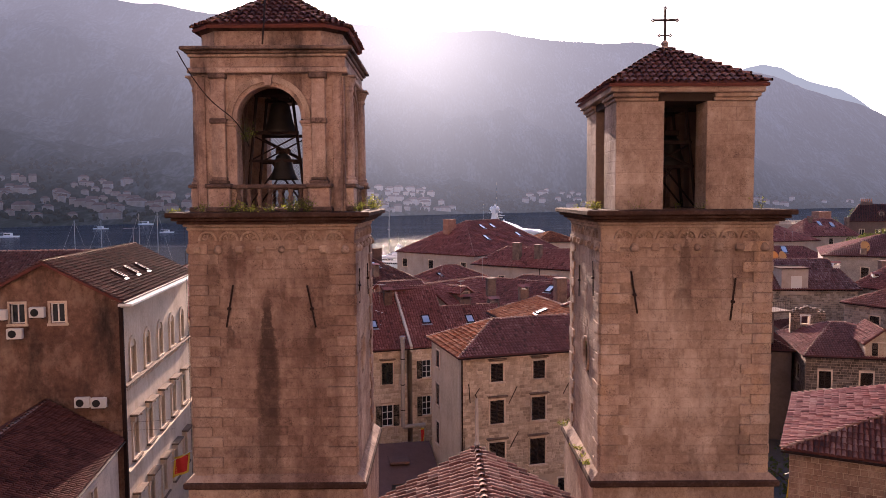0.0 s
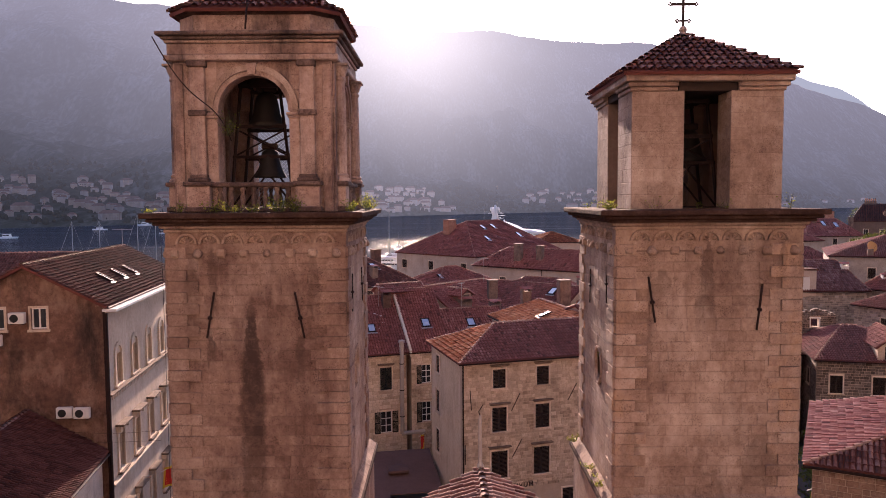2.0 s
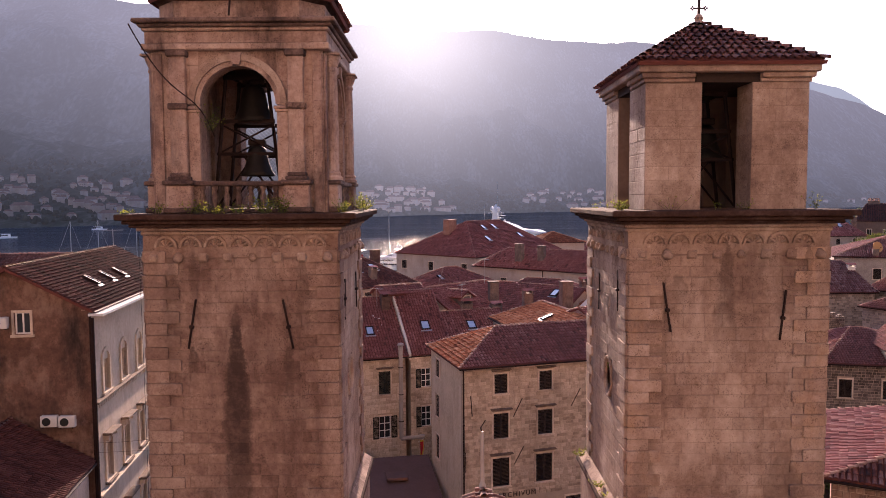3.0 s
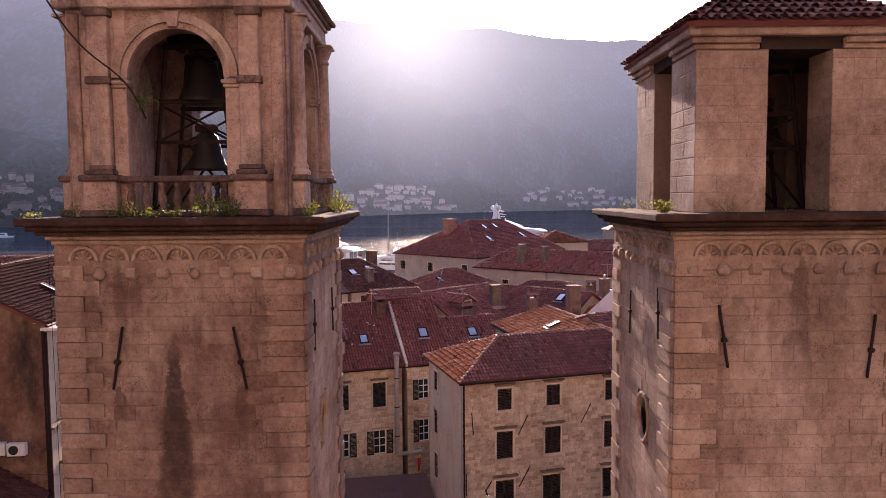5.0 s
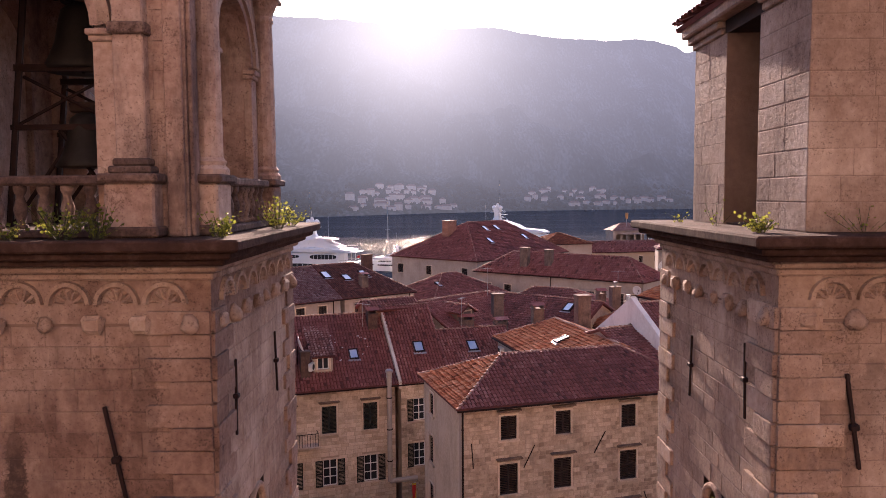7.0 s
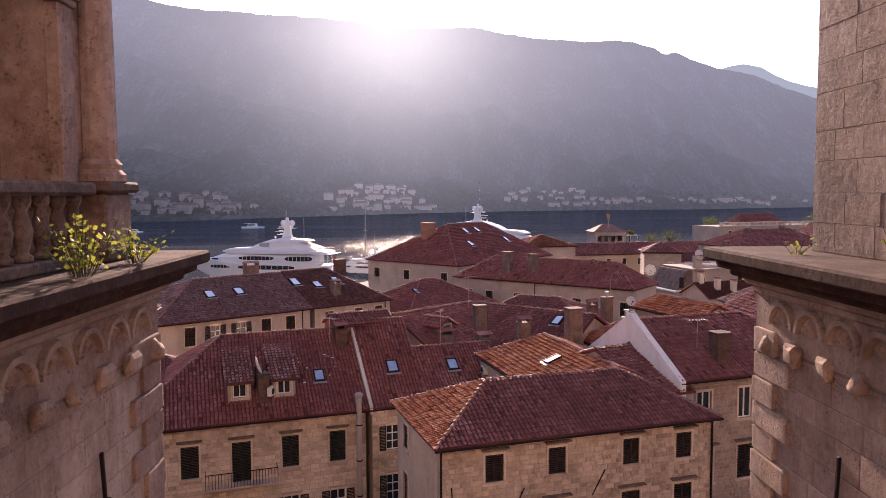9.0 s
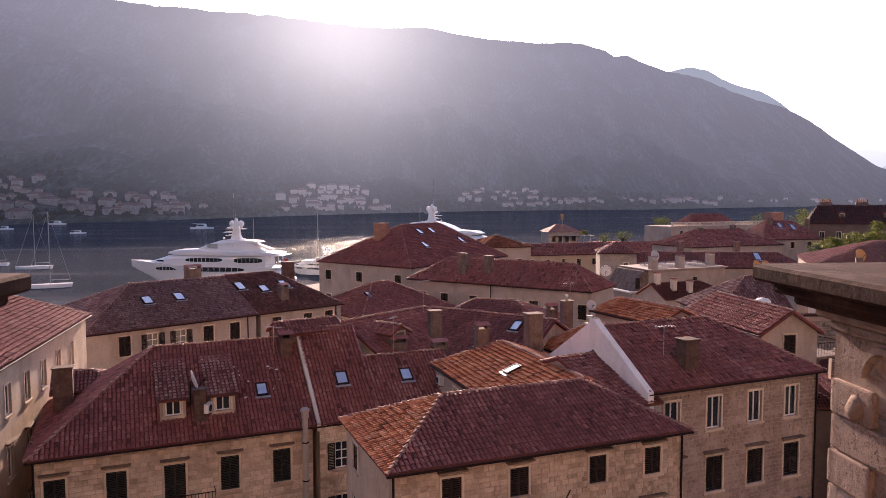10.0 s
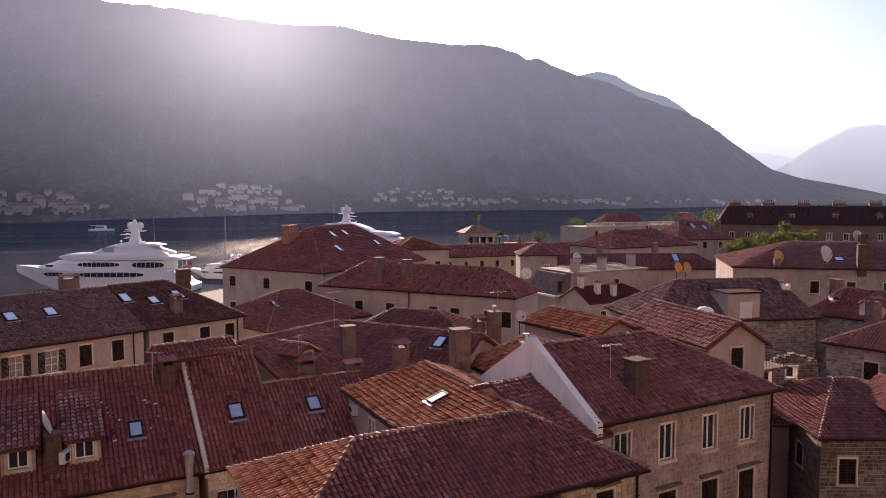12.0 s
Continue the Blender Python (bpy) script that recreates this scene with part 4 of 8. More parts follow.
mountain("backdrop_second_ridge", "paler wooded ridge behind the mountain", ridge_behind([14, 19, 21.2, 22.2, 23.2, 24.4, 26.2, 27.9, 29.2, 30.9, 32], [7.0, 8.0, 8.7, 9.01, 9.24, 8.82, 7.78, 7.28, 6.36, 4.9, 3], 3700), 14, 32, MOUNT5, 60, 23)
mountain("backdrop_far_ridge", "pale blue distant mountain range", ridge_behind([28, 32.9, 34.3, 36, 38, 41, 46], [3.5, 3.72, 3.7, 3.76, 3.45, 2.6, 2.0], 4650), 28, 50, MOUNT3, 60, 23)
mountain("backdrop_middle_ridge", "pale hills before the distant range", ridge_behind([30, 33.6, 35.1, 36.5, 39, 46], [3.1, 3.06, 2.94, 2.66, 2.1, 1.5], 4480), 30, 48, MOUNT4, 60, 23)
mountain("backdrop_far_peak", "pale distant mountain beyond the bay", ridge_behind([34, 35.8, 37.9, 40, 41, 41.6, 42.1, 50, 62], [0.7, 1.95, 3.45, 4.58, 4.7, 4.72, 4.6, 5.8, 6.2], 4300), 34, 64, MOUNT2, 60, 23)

# the steep rock slope that closes the town behind the camera
BEHIND = material("sunlit_limestone_slope", [(0.2, 0.16, 0.125), (0.36, 0.3, 0.235), (0.46, 0.39, 0.31)], 0.02, 0.95, 0.0, fine=6)
mountain("backdrop_behind", "steep limestone mountainside above the town", lambda az, s: (math.sin(radians(az)) * (170 + 420 * s), math.cos(radians(az)) * (170 + 420 * s), -1 + 430 * s * (1 + 0.25 * noise.fractal(Vector((az * 0.05, s * 3, 1)), 0.9, 2, 4))), 112, 248, BEHIND, 70, 14)

# ---- the cathedral: two towers and the nave roof ----


def ledge(owner, x0, y0, x1, y1, z):
    """The dark projecting cornice round a tower's top."""
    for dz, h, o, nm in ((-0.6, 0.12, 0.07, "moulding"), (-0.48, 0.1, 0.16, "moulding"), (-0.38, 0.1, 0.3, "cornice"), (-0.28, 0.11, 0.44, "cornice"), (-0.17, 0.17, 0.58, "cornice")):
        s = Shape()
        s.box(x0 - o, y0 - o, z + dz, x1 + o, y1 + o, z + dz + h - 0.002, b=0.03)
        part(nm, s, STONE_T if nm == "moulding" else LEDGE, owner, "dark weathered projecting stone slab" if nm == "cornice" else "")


def shell_arch_mesh():
    s = Shape()
    seg = 10
    for i in range(seg):
        a, b = math.pi * i / seg, math.pi * (i + 1) / seg
        pts = []
        for t in (a, b):
            for r, zz in ((0.33, 0.0), (0.32, 0.07), (0.26, 0.07), (0.24, 0.0)):
                pts.append((math.cos(t) * r, math.sin(t) * r, zz))
        s.add(pts, [(0, 4, 5, 1), (1, 5, 6, 2), (2, 6, 7, 3)])
    for i in range(5):
        t = math.pi * (i + 0.5) / 5
        c, d = math.cos(t), math.sin(t)
        q = Vector((-d, c, 0)) * 0.05
        e = Vector((c, d, 0))
        s.add([e * 0.06 - q * 0.3, e * 0.22 - q, e * 0.22 + q, e * 0.06 + q * 0.3, (e * 0.17)[:2] + (0.06,)], [(0, 1, 4), (1, 2, 4), (2, 3, 4), (3, 0, 4)])
    return s.mesh("shell_arch", STONE_T, False, True)


def knob_mesh():
    s = Shape()
    s.lathe([(0.05, -0.04), (0.12, 0.0), (0.145, 0.06), (0.125, 0.14), (0.06, 0.18)], 9)
    s.v = [tuple(Vector(p) * (1 + 0.35 * noise.noise(Vector(p) * 9.0))) for p in s.v]
    return s.mesh("corbel", STONE_T, True)


SHELL, KNOB = shell_arch_mesh(), knob_mesh()
blk = Shape()
blk.box(-0.15, -0.12, 0, 0.15, 0.13, 0.17, b=0.05)
blk.v = [tuple(Vector(p) * (1 + 0.28 * noise.noise(Vector(p) * 11.0))) for p in blk.v]
BLOCK = blk.mesh("corbel", STONE_T)


def tower(label, x0, x1, y0, y1, front_single, stone):
    tw = thing("bell_tower", label, "tower", pose((x0 + x1) / 2, (y0 + y1) / 2, 0), "cathedral towers")
    ox, oy = (x0 + x1) / 2, (y0 + y1) / 2
    a, b, c, d = x0 - ox, y0 - oy, x1 - ox, y1 - oy
    low = Shape()
    low.box(a - 0.22, b - 0.12, 0, c + 0.22, d + 0.12, 15.9)
    part("plinth", low, stone, tw)
    st = Shape()
    st.box(a - 0.36, b - 0.28, 15.84, c + 0.36, d + 0.28, 16.06, b=0.05)
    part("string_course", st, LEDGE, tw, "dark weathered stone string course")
    ws = Shape()
    ws.add([(a - 0.3, b - 0.2, 16.06), (c + 0.3, b - 0.2, 16.06), (c + 0.3, d + 0.2, 16.06), (a - 0.3, d + 0.2, 16.06), (a - 0.03, b - 0.03, 16.3), (c + 0.03, b - 0.03, 16.3), (c + 0.03, d + 0.03, 16.3), (a - 0.03, d + 0.03, 16.3)],
           [(0, 1, 5, 4), (1, 2, 6, 5), (2, 3, 7, 6), (3, 0, 4, 7)])
    part("weathering", ws, stone, tw)
    inner = "right" if x0 < 0 else "left"
    sides = {"front": (frame_of((a, b, 16.2), (1, 0, 0), (0, 0, 1)), c - a), "right": (frame_of((c, b, 16.2), (0, 1, 0), (0, 0, 1)), d - b),
             "left": (frame_of((a, d, 16.2), (0, -1, 0), (0, 0, 1)), d - b), "back": (frame_of((c, d, 16.2), (-1, 0, 0), (0, 0, 1)), c - a)}
    for side, (m, length) in sides.items():
        trim = 0.6 if side in ("left", "right") else 0.0
        core = Shape()
        hole = (3.25, 3.63) if x0 > 0 else (2.25, 3.75)
        wall_panel(core, length - 2 * trim, -0.3, 8.5, 0.6, [(hole[0] - (1.3 if x0 > 0 else 0.5) - trim, hole[1] - 0.6, hole[0] + (0.5 if x0 > 0 else 1.3) - trim, hole[1] + 0.6)] if side == inner else [], m @ Matrix.Translation((trim, 0, 0)))
        part("wall", core, MORTAR_T, tw)
        eye = (3.25, 3.63) if x0 > 0 else (2.25, 3.75)
        oval = [(eye[0] - 0.5, eye[1] - 0.62, eye[0] + 0.5, eye[1] + 0.62)] if side == inner else []
        bl = courses(length - 1.1, 7.6, 0.34, 0.75, [(u - 0.55, z, u2 - 0.55, z2) for u, z, u2, z2 in oval], 11 + len(side) + int(x1))
        # Left tower's right side gets paler stone, for the brighter light falling there.
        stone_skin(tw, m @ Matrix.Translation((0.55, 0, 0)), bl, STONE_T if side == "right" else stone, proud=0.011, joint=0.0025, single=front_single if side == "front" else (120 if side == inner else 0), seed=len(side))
        q = Shape()
        q.box(0, 0, 0, 1, 1, 1, b=0.05)
        qm = q.mesh("quoin", stone if x0 < 0 else QUOIN)
        i, z = 0, 0.0
        while z < 7.55:
            for u, w in ((0.0, 0.95 if i % 2 else 0.6), (length, -(0.6 if i % 2 else 0.95))):
                lo, hi = min(u, u + w), max(u, u + w)
                part("quoin", qm, None, tw, m=m @ Matrix.Translation((lo, z + 0.006, -0.05)) @ Matrix.Diagonal((hi - lo, 0.328, 0.11 + 0.012 * (i % 3) - (0.004 if side in ("left", "right") else 0), 1)))
            z += 0.34
            i += 1
        count = 7
        for j in range(count):
            u = length * 0.5 + (j - (count - 1) / 2) * 0.69
            part("shell_arch", SHELL, None, tw, m=m @ Matrix.Translation((u, 7.92, 0.02)))
            part("corbel", KNOB if (j * 5 + len(side)) % 3 == 1 else BLOCK, None, tw, m=m @ Matrix.Translation((u - 0.345, 7.62, -0.02 * (j % 3))) @ Matrix.Scale(0.8 + 0.07 * ((j * 3) % 4), 4))
        part("corbel", KNOB, None, tw, m=m @ Matrix.Translation((length - 0.26, 7.62, 0.0)))
        bars = (((1.42, 6.46, -10), (3.85, 6.44, 11)) if x0 < 0 else ((0.97, 6.85, 9), (4.41, 6.61, -6))) if side == "front" else (((2.15, 6.75, -4), (4.62, 7.1, 2)) if x0 > 0 else ((3.6, 6.85, 6), (0.95, 6.9, -2))) if side == inner else ()
        for u, z, tilt in bars:
            s = Shape()
            if side == "front":
                s.box(-0.028, -1.42, 0.03, 0.028, 0.0, 0.08, b=0.01).box(-0.065, -0.84, 0.02, 0.065, -0.74, 0.12, b=0.02)
            else:
                s.box(-0.022, -1.2, 0.05, 0.022, 0.0, 0.09, b=0.008).box(-0.06, -0.62, 0.03, 0.06, -0.54, 0.12, b=0.015)
            part("iron_anchor", s, IRON, tw, "black iron wall anchor", m=m @ Matrix.Translation((u, z, 0)) @ pose(0, 0, 0, 0, 0, tilt))
        if oval:
            s = Shape()
            seg = 20
            pts = []
            for r, zz in ((0.56, -0.02), (0.55, 0.05), (0.51, 0.065), (0.46, 0.05), (0.43, 0.0), (0.43, -0.06)):
                pts += [(math.cos(2 * math.pi * t / seg) * r, math.sin(2 * math.pi * t / seg) * (r + 0.1), zz) for t in range(seg)]
            s.add(pts, [(k * seg + t, k * seg + (t + 1) % seg, (k + 1) * seg + (t + 1) % seg, (k + 1) * seg + t) for k in range(5) for t in range(seg)])
            part("oval_window", s, STONE_T, tw, "oval stone-framed opening", m=m @ Matrix.Translation((*eye, 0.0)))
    cap = Shape()
    cap.box(a - 0.02, b - 0.02, 23.84, c + 0.02, d + 0.02, 24.68)
    part("frieze", cap, stone, tw)
    ledge(tw, a, b, c, d, 25.06)
    return tw


LT = (-8.33, -2.93, 24.15, 29.65)
RT = (5.2, 10.8, 24.15, 29.75)
left_tower = tower("square limestone bell tower with shell frieze and dark ledge", *LT, 175, STONE_L)
right_tower = tower("square limestone bell tower with plain belfry and dark ledge", *RT, 175, STONE_T)


def bell(place, r, label):
    ob = thing("bell", label, "bell", pose(*place), "tower bells")
    s = Shape()
    s.lathe([(r * 0.97, 0.0), (r, 0.06 * r), (r * 0.86, 0.3 * r), (r * 0.68, 0.75 * r), (r * 0.58, 1.3 * r), (r * 0.5, 1.6 * r), (r * 0.3, 1.78 * r), (0.05, 1.82 * r)], 20)
    part("body", s, BRONZE, ob, smooth=True)
    y = Shape()
    y.box(-r * 0.5, -0.1, 1.8 * r, r * 0.5, 0.1, 2.15 * r, b=0.03)
    part("yoke", y, TIMBER, ob)
    c = Shape()
    c.rod((0, 0, 1.5 * r), (0, 0, 0.1 * r), 0.03)
    c.lathe([(0.02, -0.02), (0.09, 0.05), (0.09, 0.12), (0.03, 0.2)], 8)
    part("clapper", c, IRON, ob)
    return ob


def bell_frame(cx, cy, z0, z1, w, label):
    ob = thing("bell_scaffold", label, "frame", pose(cx, cy, 0))
    h = z1 - z0
    for sy in (-1, 1):
        y = sy * 0.75
        for sx in (-1, 1):
            s = Shape()
            s.rod((sx * w * 1.02, y, z0), (sx * w * 0.6, y, z1), 0.055, 6)
            part("post", s, IRON, ob)
            s = Shape()
            s.rod((sx * w * 0.98, y * 0.93, z0 + 0.05), (-sx * w * 0.15, y * 0.93, z0 + h * 0.4), 0.035, 5)
            part("brace", s, IRON, ob)
            s = Shape()
            s.rod((sx * w * 0.85, y * 0.95, z0 + h * 0.42), (-sx * w * 0.7, y * 0.95, z0 + h * 0.62), 0.03, 5)
            part("brace", s, IRON, ob)
        for k, t in ((0.4, 0.045), (0.64, 0.055), (0.96, 0.06)):
            s = Shape()
            x = w * (1.02 - 0.42 * k) + 0.06
            s.box(-x, y - t, z0 + h * k, x, y + t, z0 + h * k + 2 * t)
            part("beam", s, IRON, ob)
    for k in (0.4, 0.96):
        s = Shape()
        s.box(-0.06, -0.69, z0 + h * k - 0.13, 0.06, 0.69, z0 + h * k - 0.01)
        part("cross_beam", s, IRON, ob)
    return ob


def arch_wall(half, z0, spring, top, open_half, thick):
    """A wall with a round-headed opening, in plane x along, y up, z out; standing from -half to half."""
    s = Shape()
    s.box(-half, z0, -thick, -open_half, top, 0).box(open_half, z0, -thick, half, top, 0)
    seg = 18
    for i in range(seg):
        a, b = math.pi - math.pi * i / seg, math.pi - math.pi * (i + 1) / seg
        xa, za, xb, zb = open_half * math.cos(a), spring + open_half * math.sin(a), open_half * math.cos(b), spring + open_half * math.sin(b)
        s.add([(xa, za, 0), (xb, zb, 0), (xb, top, 0), (xa, top, 0), (xa, za, -thick), (xb, zb, -thick), (xb, top, -thick), (xa, top, -thick)],
              [(0, 1, 2, 3), (7, 6, 5, 4), (4, 5, 1, 0), (3, 2, 6, 7)])
    return s


def arch_trim(spring, r0, r1, z0, z1):
    s = Shape()
    seg = 18
    for i in range(seg):
        pts = []
        for k in (i, i + 1):
            t = math.pi * k / seg
            for r, z in ((r1, z0), (r1, z1), (r0, z1), (r0, z0)):
                pts.append((math.cos(t) * r, spring + math.sin(t) * r, z))
        s.add(pts, [(0, 4, 5, 1), (1, 5, 6, 2), (2, 6, 7, 3)])
    return s


def ornate_belfry():
    cx, cy, hw = -5.69, 26.9, 2.39
    ob = thing("belfry", "ornate arched limestone belfry with octagonal tiled roof", "belfry", pose(cx, cy, 0))
    zb = 25.062
    bal = Shape()
    bal.lathe([(0.09, 0.0), (0.09, 0.05), (0.05, 0.08), (0.085, 0.2), (0.1, 0.28), (0.05, 0.46), (0.075, 0.5), (0.09, 0.54), (0.09, 0.6)], 10)
    balm = bal.mesh("baluster", STONE_S, True)
    for k in range(4):
        m = pose(0, 0, 0, 0, 0, 90 * k) @ frame_of((0, -hw, 0), (1, 0, 0), (0, 0, 1))
        trim = 0.0 if k % 2 == 0 else 0.62
        w = arch_wall(hw - trim, zb, 28.1, 29.8, 1.09, 0.62)
        part("arch_wall", w, STONE_B, ob, m=m)
        for x0 in (-hw + trim, 1.09):
            stone_skin(ob, m @ Matrix.Translation((x0, zb, 0)), courses(hw - trim - 1.09, 29.8 - zb, 0.4, 0.62, [], 30 + k), STONE_B, proud=0.008, joint=0.003, seed=k)
        part("archivolt", arch_trim(28.1, 1.2, 1.38, -0.05, 0.13), STONE_T, ob, m=m)
        part("archivolt_band", arch_trim(28.1, 1.06, 1.23, -0.05, 0.07), STONE_B, ob, m=m)
        ks = Shape()
        ks.add([(-0.1, 29.18, 0.0), (0.1, 29.18, 0.0), (0.16, 29.5, 0.0), (-0.16, 29.5, 0.0), (-0.1, 29.18, 0.18), (0.1, 29.18, 0.18), (0.16, 29.5, 0.2), (-0.16, 29.5, 0.2)], [(4, 5, 6, 7), (0, 1, 5, 4), (1, 2, 6, 5), (2, 3, 7, 6), (3, 0, 4, 7)])
        part("keystone", ks, STONE_B, ob, m=m)
        for sx in (-1, 1):
            p = Shape()
            x = sx * (1.64 if k % 2 == 0 else 1.8)
            p.box(x - 0.36, zb, -0.1, x + 0.36, 25.85, 0.34, b=0.03)
            ped = part("pedestal", p, STONE_B, ob, m=m)
            p = Shape()
            p.box(x - 0.43, 25.85, -0.1, x + 0.43, 25.98, 0.42, b=0.03)
            part("pedestal_cap", p, STONE_S, ped)
            p = Shape()
            p.box(x - 0.42, zb + 0.004, -0.1, x + 0.42, zb + 0.16, 0.4, b=0.03)
            part("pedestal_foot", p, STONE_S, ped)
            col = Shape()
            if k % 2 == 0:
                col.box(x - 0.22, 26.0, -0.1, x + 0.22, 29.42, 0.2, b=0.02)
                shaft = part("pilaster", col, STONE_B, ob, m=m)
                for z0, z1, g, o in ((25.98, 26.09, 0.09, 0.3), (26.09, 26.2, 0.04, 0.25), (27.95, 28.12, 0.05, 0.26), (29.4, 29.58, 0.06, 0.28)):
                    col = Shape()
                    col.box(x - 0.22 - g, z0, -0.1, x + 0.22 + g, z1, o, b=0.025)
                    part("capital" if z0 > 29 else "band" if z0 > 27 else "base", col, STONE_S, shaft)
                col = Shape()
            if k % 2:
                col.lathe([(0.3, 25.98), (0.3, 26.06), (0.24, 26.12), (0.26, 26.18), (0.21, 26.24), (0.205, 27.6), (0.185, 29.05), (0.21, 29.1), (0.21, 29.14), (0.19, 29.2), (0.28, 29.42), (0.31, 29.5)], 14, frame_of((x, 0, 0.12), (1, 0, 0), (0, 0, -1)))
                col.box(x - 0.33, 29.5, -0.1, x + 0.33, 29.58, 0.45, b=0.02)
                part("column", col, STONE_B, ob, m=m)
            im = Shape()
            x = sx * 1.24
            im.box(x - 0.16, zb, -0.1, x + 0.16, 27.88, 0.06, b=0.015).box(x - 0.2, 27.88, -0.1, x + 0.2, 27.96, 0.1, b=0.015).box(x - 0.23, 27.96, -0.1, x + 0.23, 28.05, 0.14, b=0.015)
            part("impost", im, STONE_B, ob, m=m)
            pil = Shape()
            x = sx * 2.22
            pil.box(x - 0.13, zb, 0, x + 0.13, 29.5, 0.07, b=0.015)
            part("pilaster", pil, STONE_B, ob, m=m)
        rail = Shape()
        rail.box(-1.32, 25.82, 0.02, 1.32, 25.96, 0.3, b=0.03).box(-1.32, zb, 0.02, 1.32, zb + 0.12, 0.3, b=0.02)
        part("balustrade_rail", rail, STONE_S, ob, m=m)
        for j in range(7):
            part("baluster", balm, None, ob, m=m @ frame_of((-1.02 + j * 0.34, zb + 0.13, 0.16), (1, 0, 0), (0, 0, -1)) @ Matrix.Diagonal((1, 1, 1.04, 1)))
    for z, h, o in ((29.58, 0.18, 0.22), (29.76, 0.34, 0.14), (30.1, 0.1, 0.2), (30.2, 0.1, 0.28), (30.3, 0.12, 0.4)):
        s = Shape()
        s.box(-hw - o, -hw - o, z, hw + o, hw + o, z + h - 0.003, b=0.03)
        part("entablature", s, STONE_S if z > 30.15 else STONE_B, ob)
    r = hw - 0.02
    c = 0.62
    octo = [(-r + c, -r), (r - c, -r), (r, -r + c), (r, r - c), (r - c, r), (-r + c, r), (-r, r - c), (-r, -r + c)]
    s = Shape()
    s.prism(octo, 30.42, 31.06)
    part("drum", s, STONE_B, ob)
    s = Shape()
    s.prism(octo, 30.96, 31.1, grow=0.07)
    part("drum_cornice", s, LEDGE, ob)
    k = 1.11
    eave = [(x * k, y * k, 31.1) for x, y in octo]
    for i in range(8):
        tri = [eave[i], eave[(i + 1) % 8], (0, 0, 32.75)]
        part("roof_face", slab(tri, 0.1), UNDER, ob)
        tiled_face(ob, tri, TILE_OLD, 0.24, 0.36, i, single=40 if i in (0, 1, 2, 7) else 0)
        ridge_run(ob, eave[i], (0, 0, 32.75), r=0.1, step=0.36)
    rod = Shape()
    rod.rod((-0.02, -hw - 0.66, 30.4), (-0.02, -hw - 0.05, 32.2), 0.03)
    part("lightning_rod", rod, IRON, ob)
    rod = Shape()
    rod.rod((0, 0, 32.6), (0, 0, 34.0), 0.03)
    part("lightning_rod", rod, IRON, ob)
    s = Shape()
    s.box(-1.14, zb, -0.5, 1.14, 29.19, -0.3)
    part("infill_wall", s, STONE_B, ob, m=pose(0, 0, 0, 0, 0, 270) @ frame_of((0, -hw, 0), (1, 0, 0), (0, 0, 1)))
    wire = Shape()
    for i in range(-20, 34):
        for sg in (-1, 1):
            z0 = zb + 0.14 * i
            a, b = (-1.08, z0), (1.08, z0 + 2.16)
            if sg < 0:
                a, b = (-1.08, z0 + 2.16), (1.08, z0)
            if min(a[1], b[1]) > zb and max(a[1], b[1]) < 29.0:
                wire.rod((a[0], a[1], -0.4), (b[0], b[1], -0.4), 0.006, 3)
    part("bird_net", wire, ZINC, ob, "thin wire bird netting across the rear arch", m=pose(0, 0, 0, 0, 0, 180) @ frame_of((0, -hw, 0), (1, 0, 0), (0, 0, 1)), kind="stuff")
    fl = Shape()
    fl.box(-hw + 0.3, -hw + 0.3, zb, hw - 0.3, hw - 0.3, zb + 0.1)
    part("belfry_floor", fl, LEDGE, ob)
    return ob


ornate_belfry()
bell_frame(-5.88, 26.9, 25.16, 29.2, 1.02, "rusty steel frame that carries the two bells")
bell((-5.66, 26.4, 26.15), 0.52, "lower dark bronze church bell in its frame")
bell((-5.78, 26.6, 27.8), 0.64, "upper large dark bronze church bell")
head = thing("headstock", "heavy dark timber headstock over the upper bell", "beam", pose(-5.82, 26.6, 29.19))
s = Shape()
s.box(-0.75, -0.2, 0.0, 0.75, 0.2, 0.34, b=0.04)
part("beam", s, TIMBER, head)
for x in (-0.5, 0.5):
    s = Shape()
    s.box(x - 0.05, -0.23, -0.12, x + 0.05, 0.23, 0.38, b=0.015)
    part("strap", s, IRON, head)


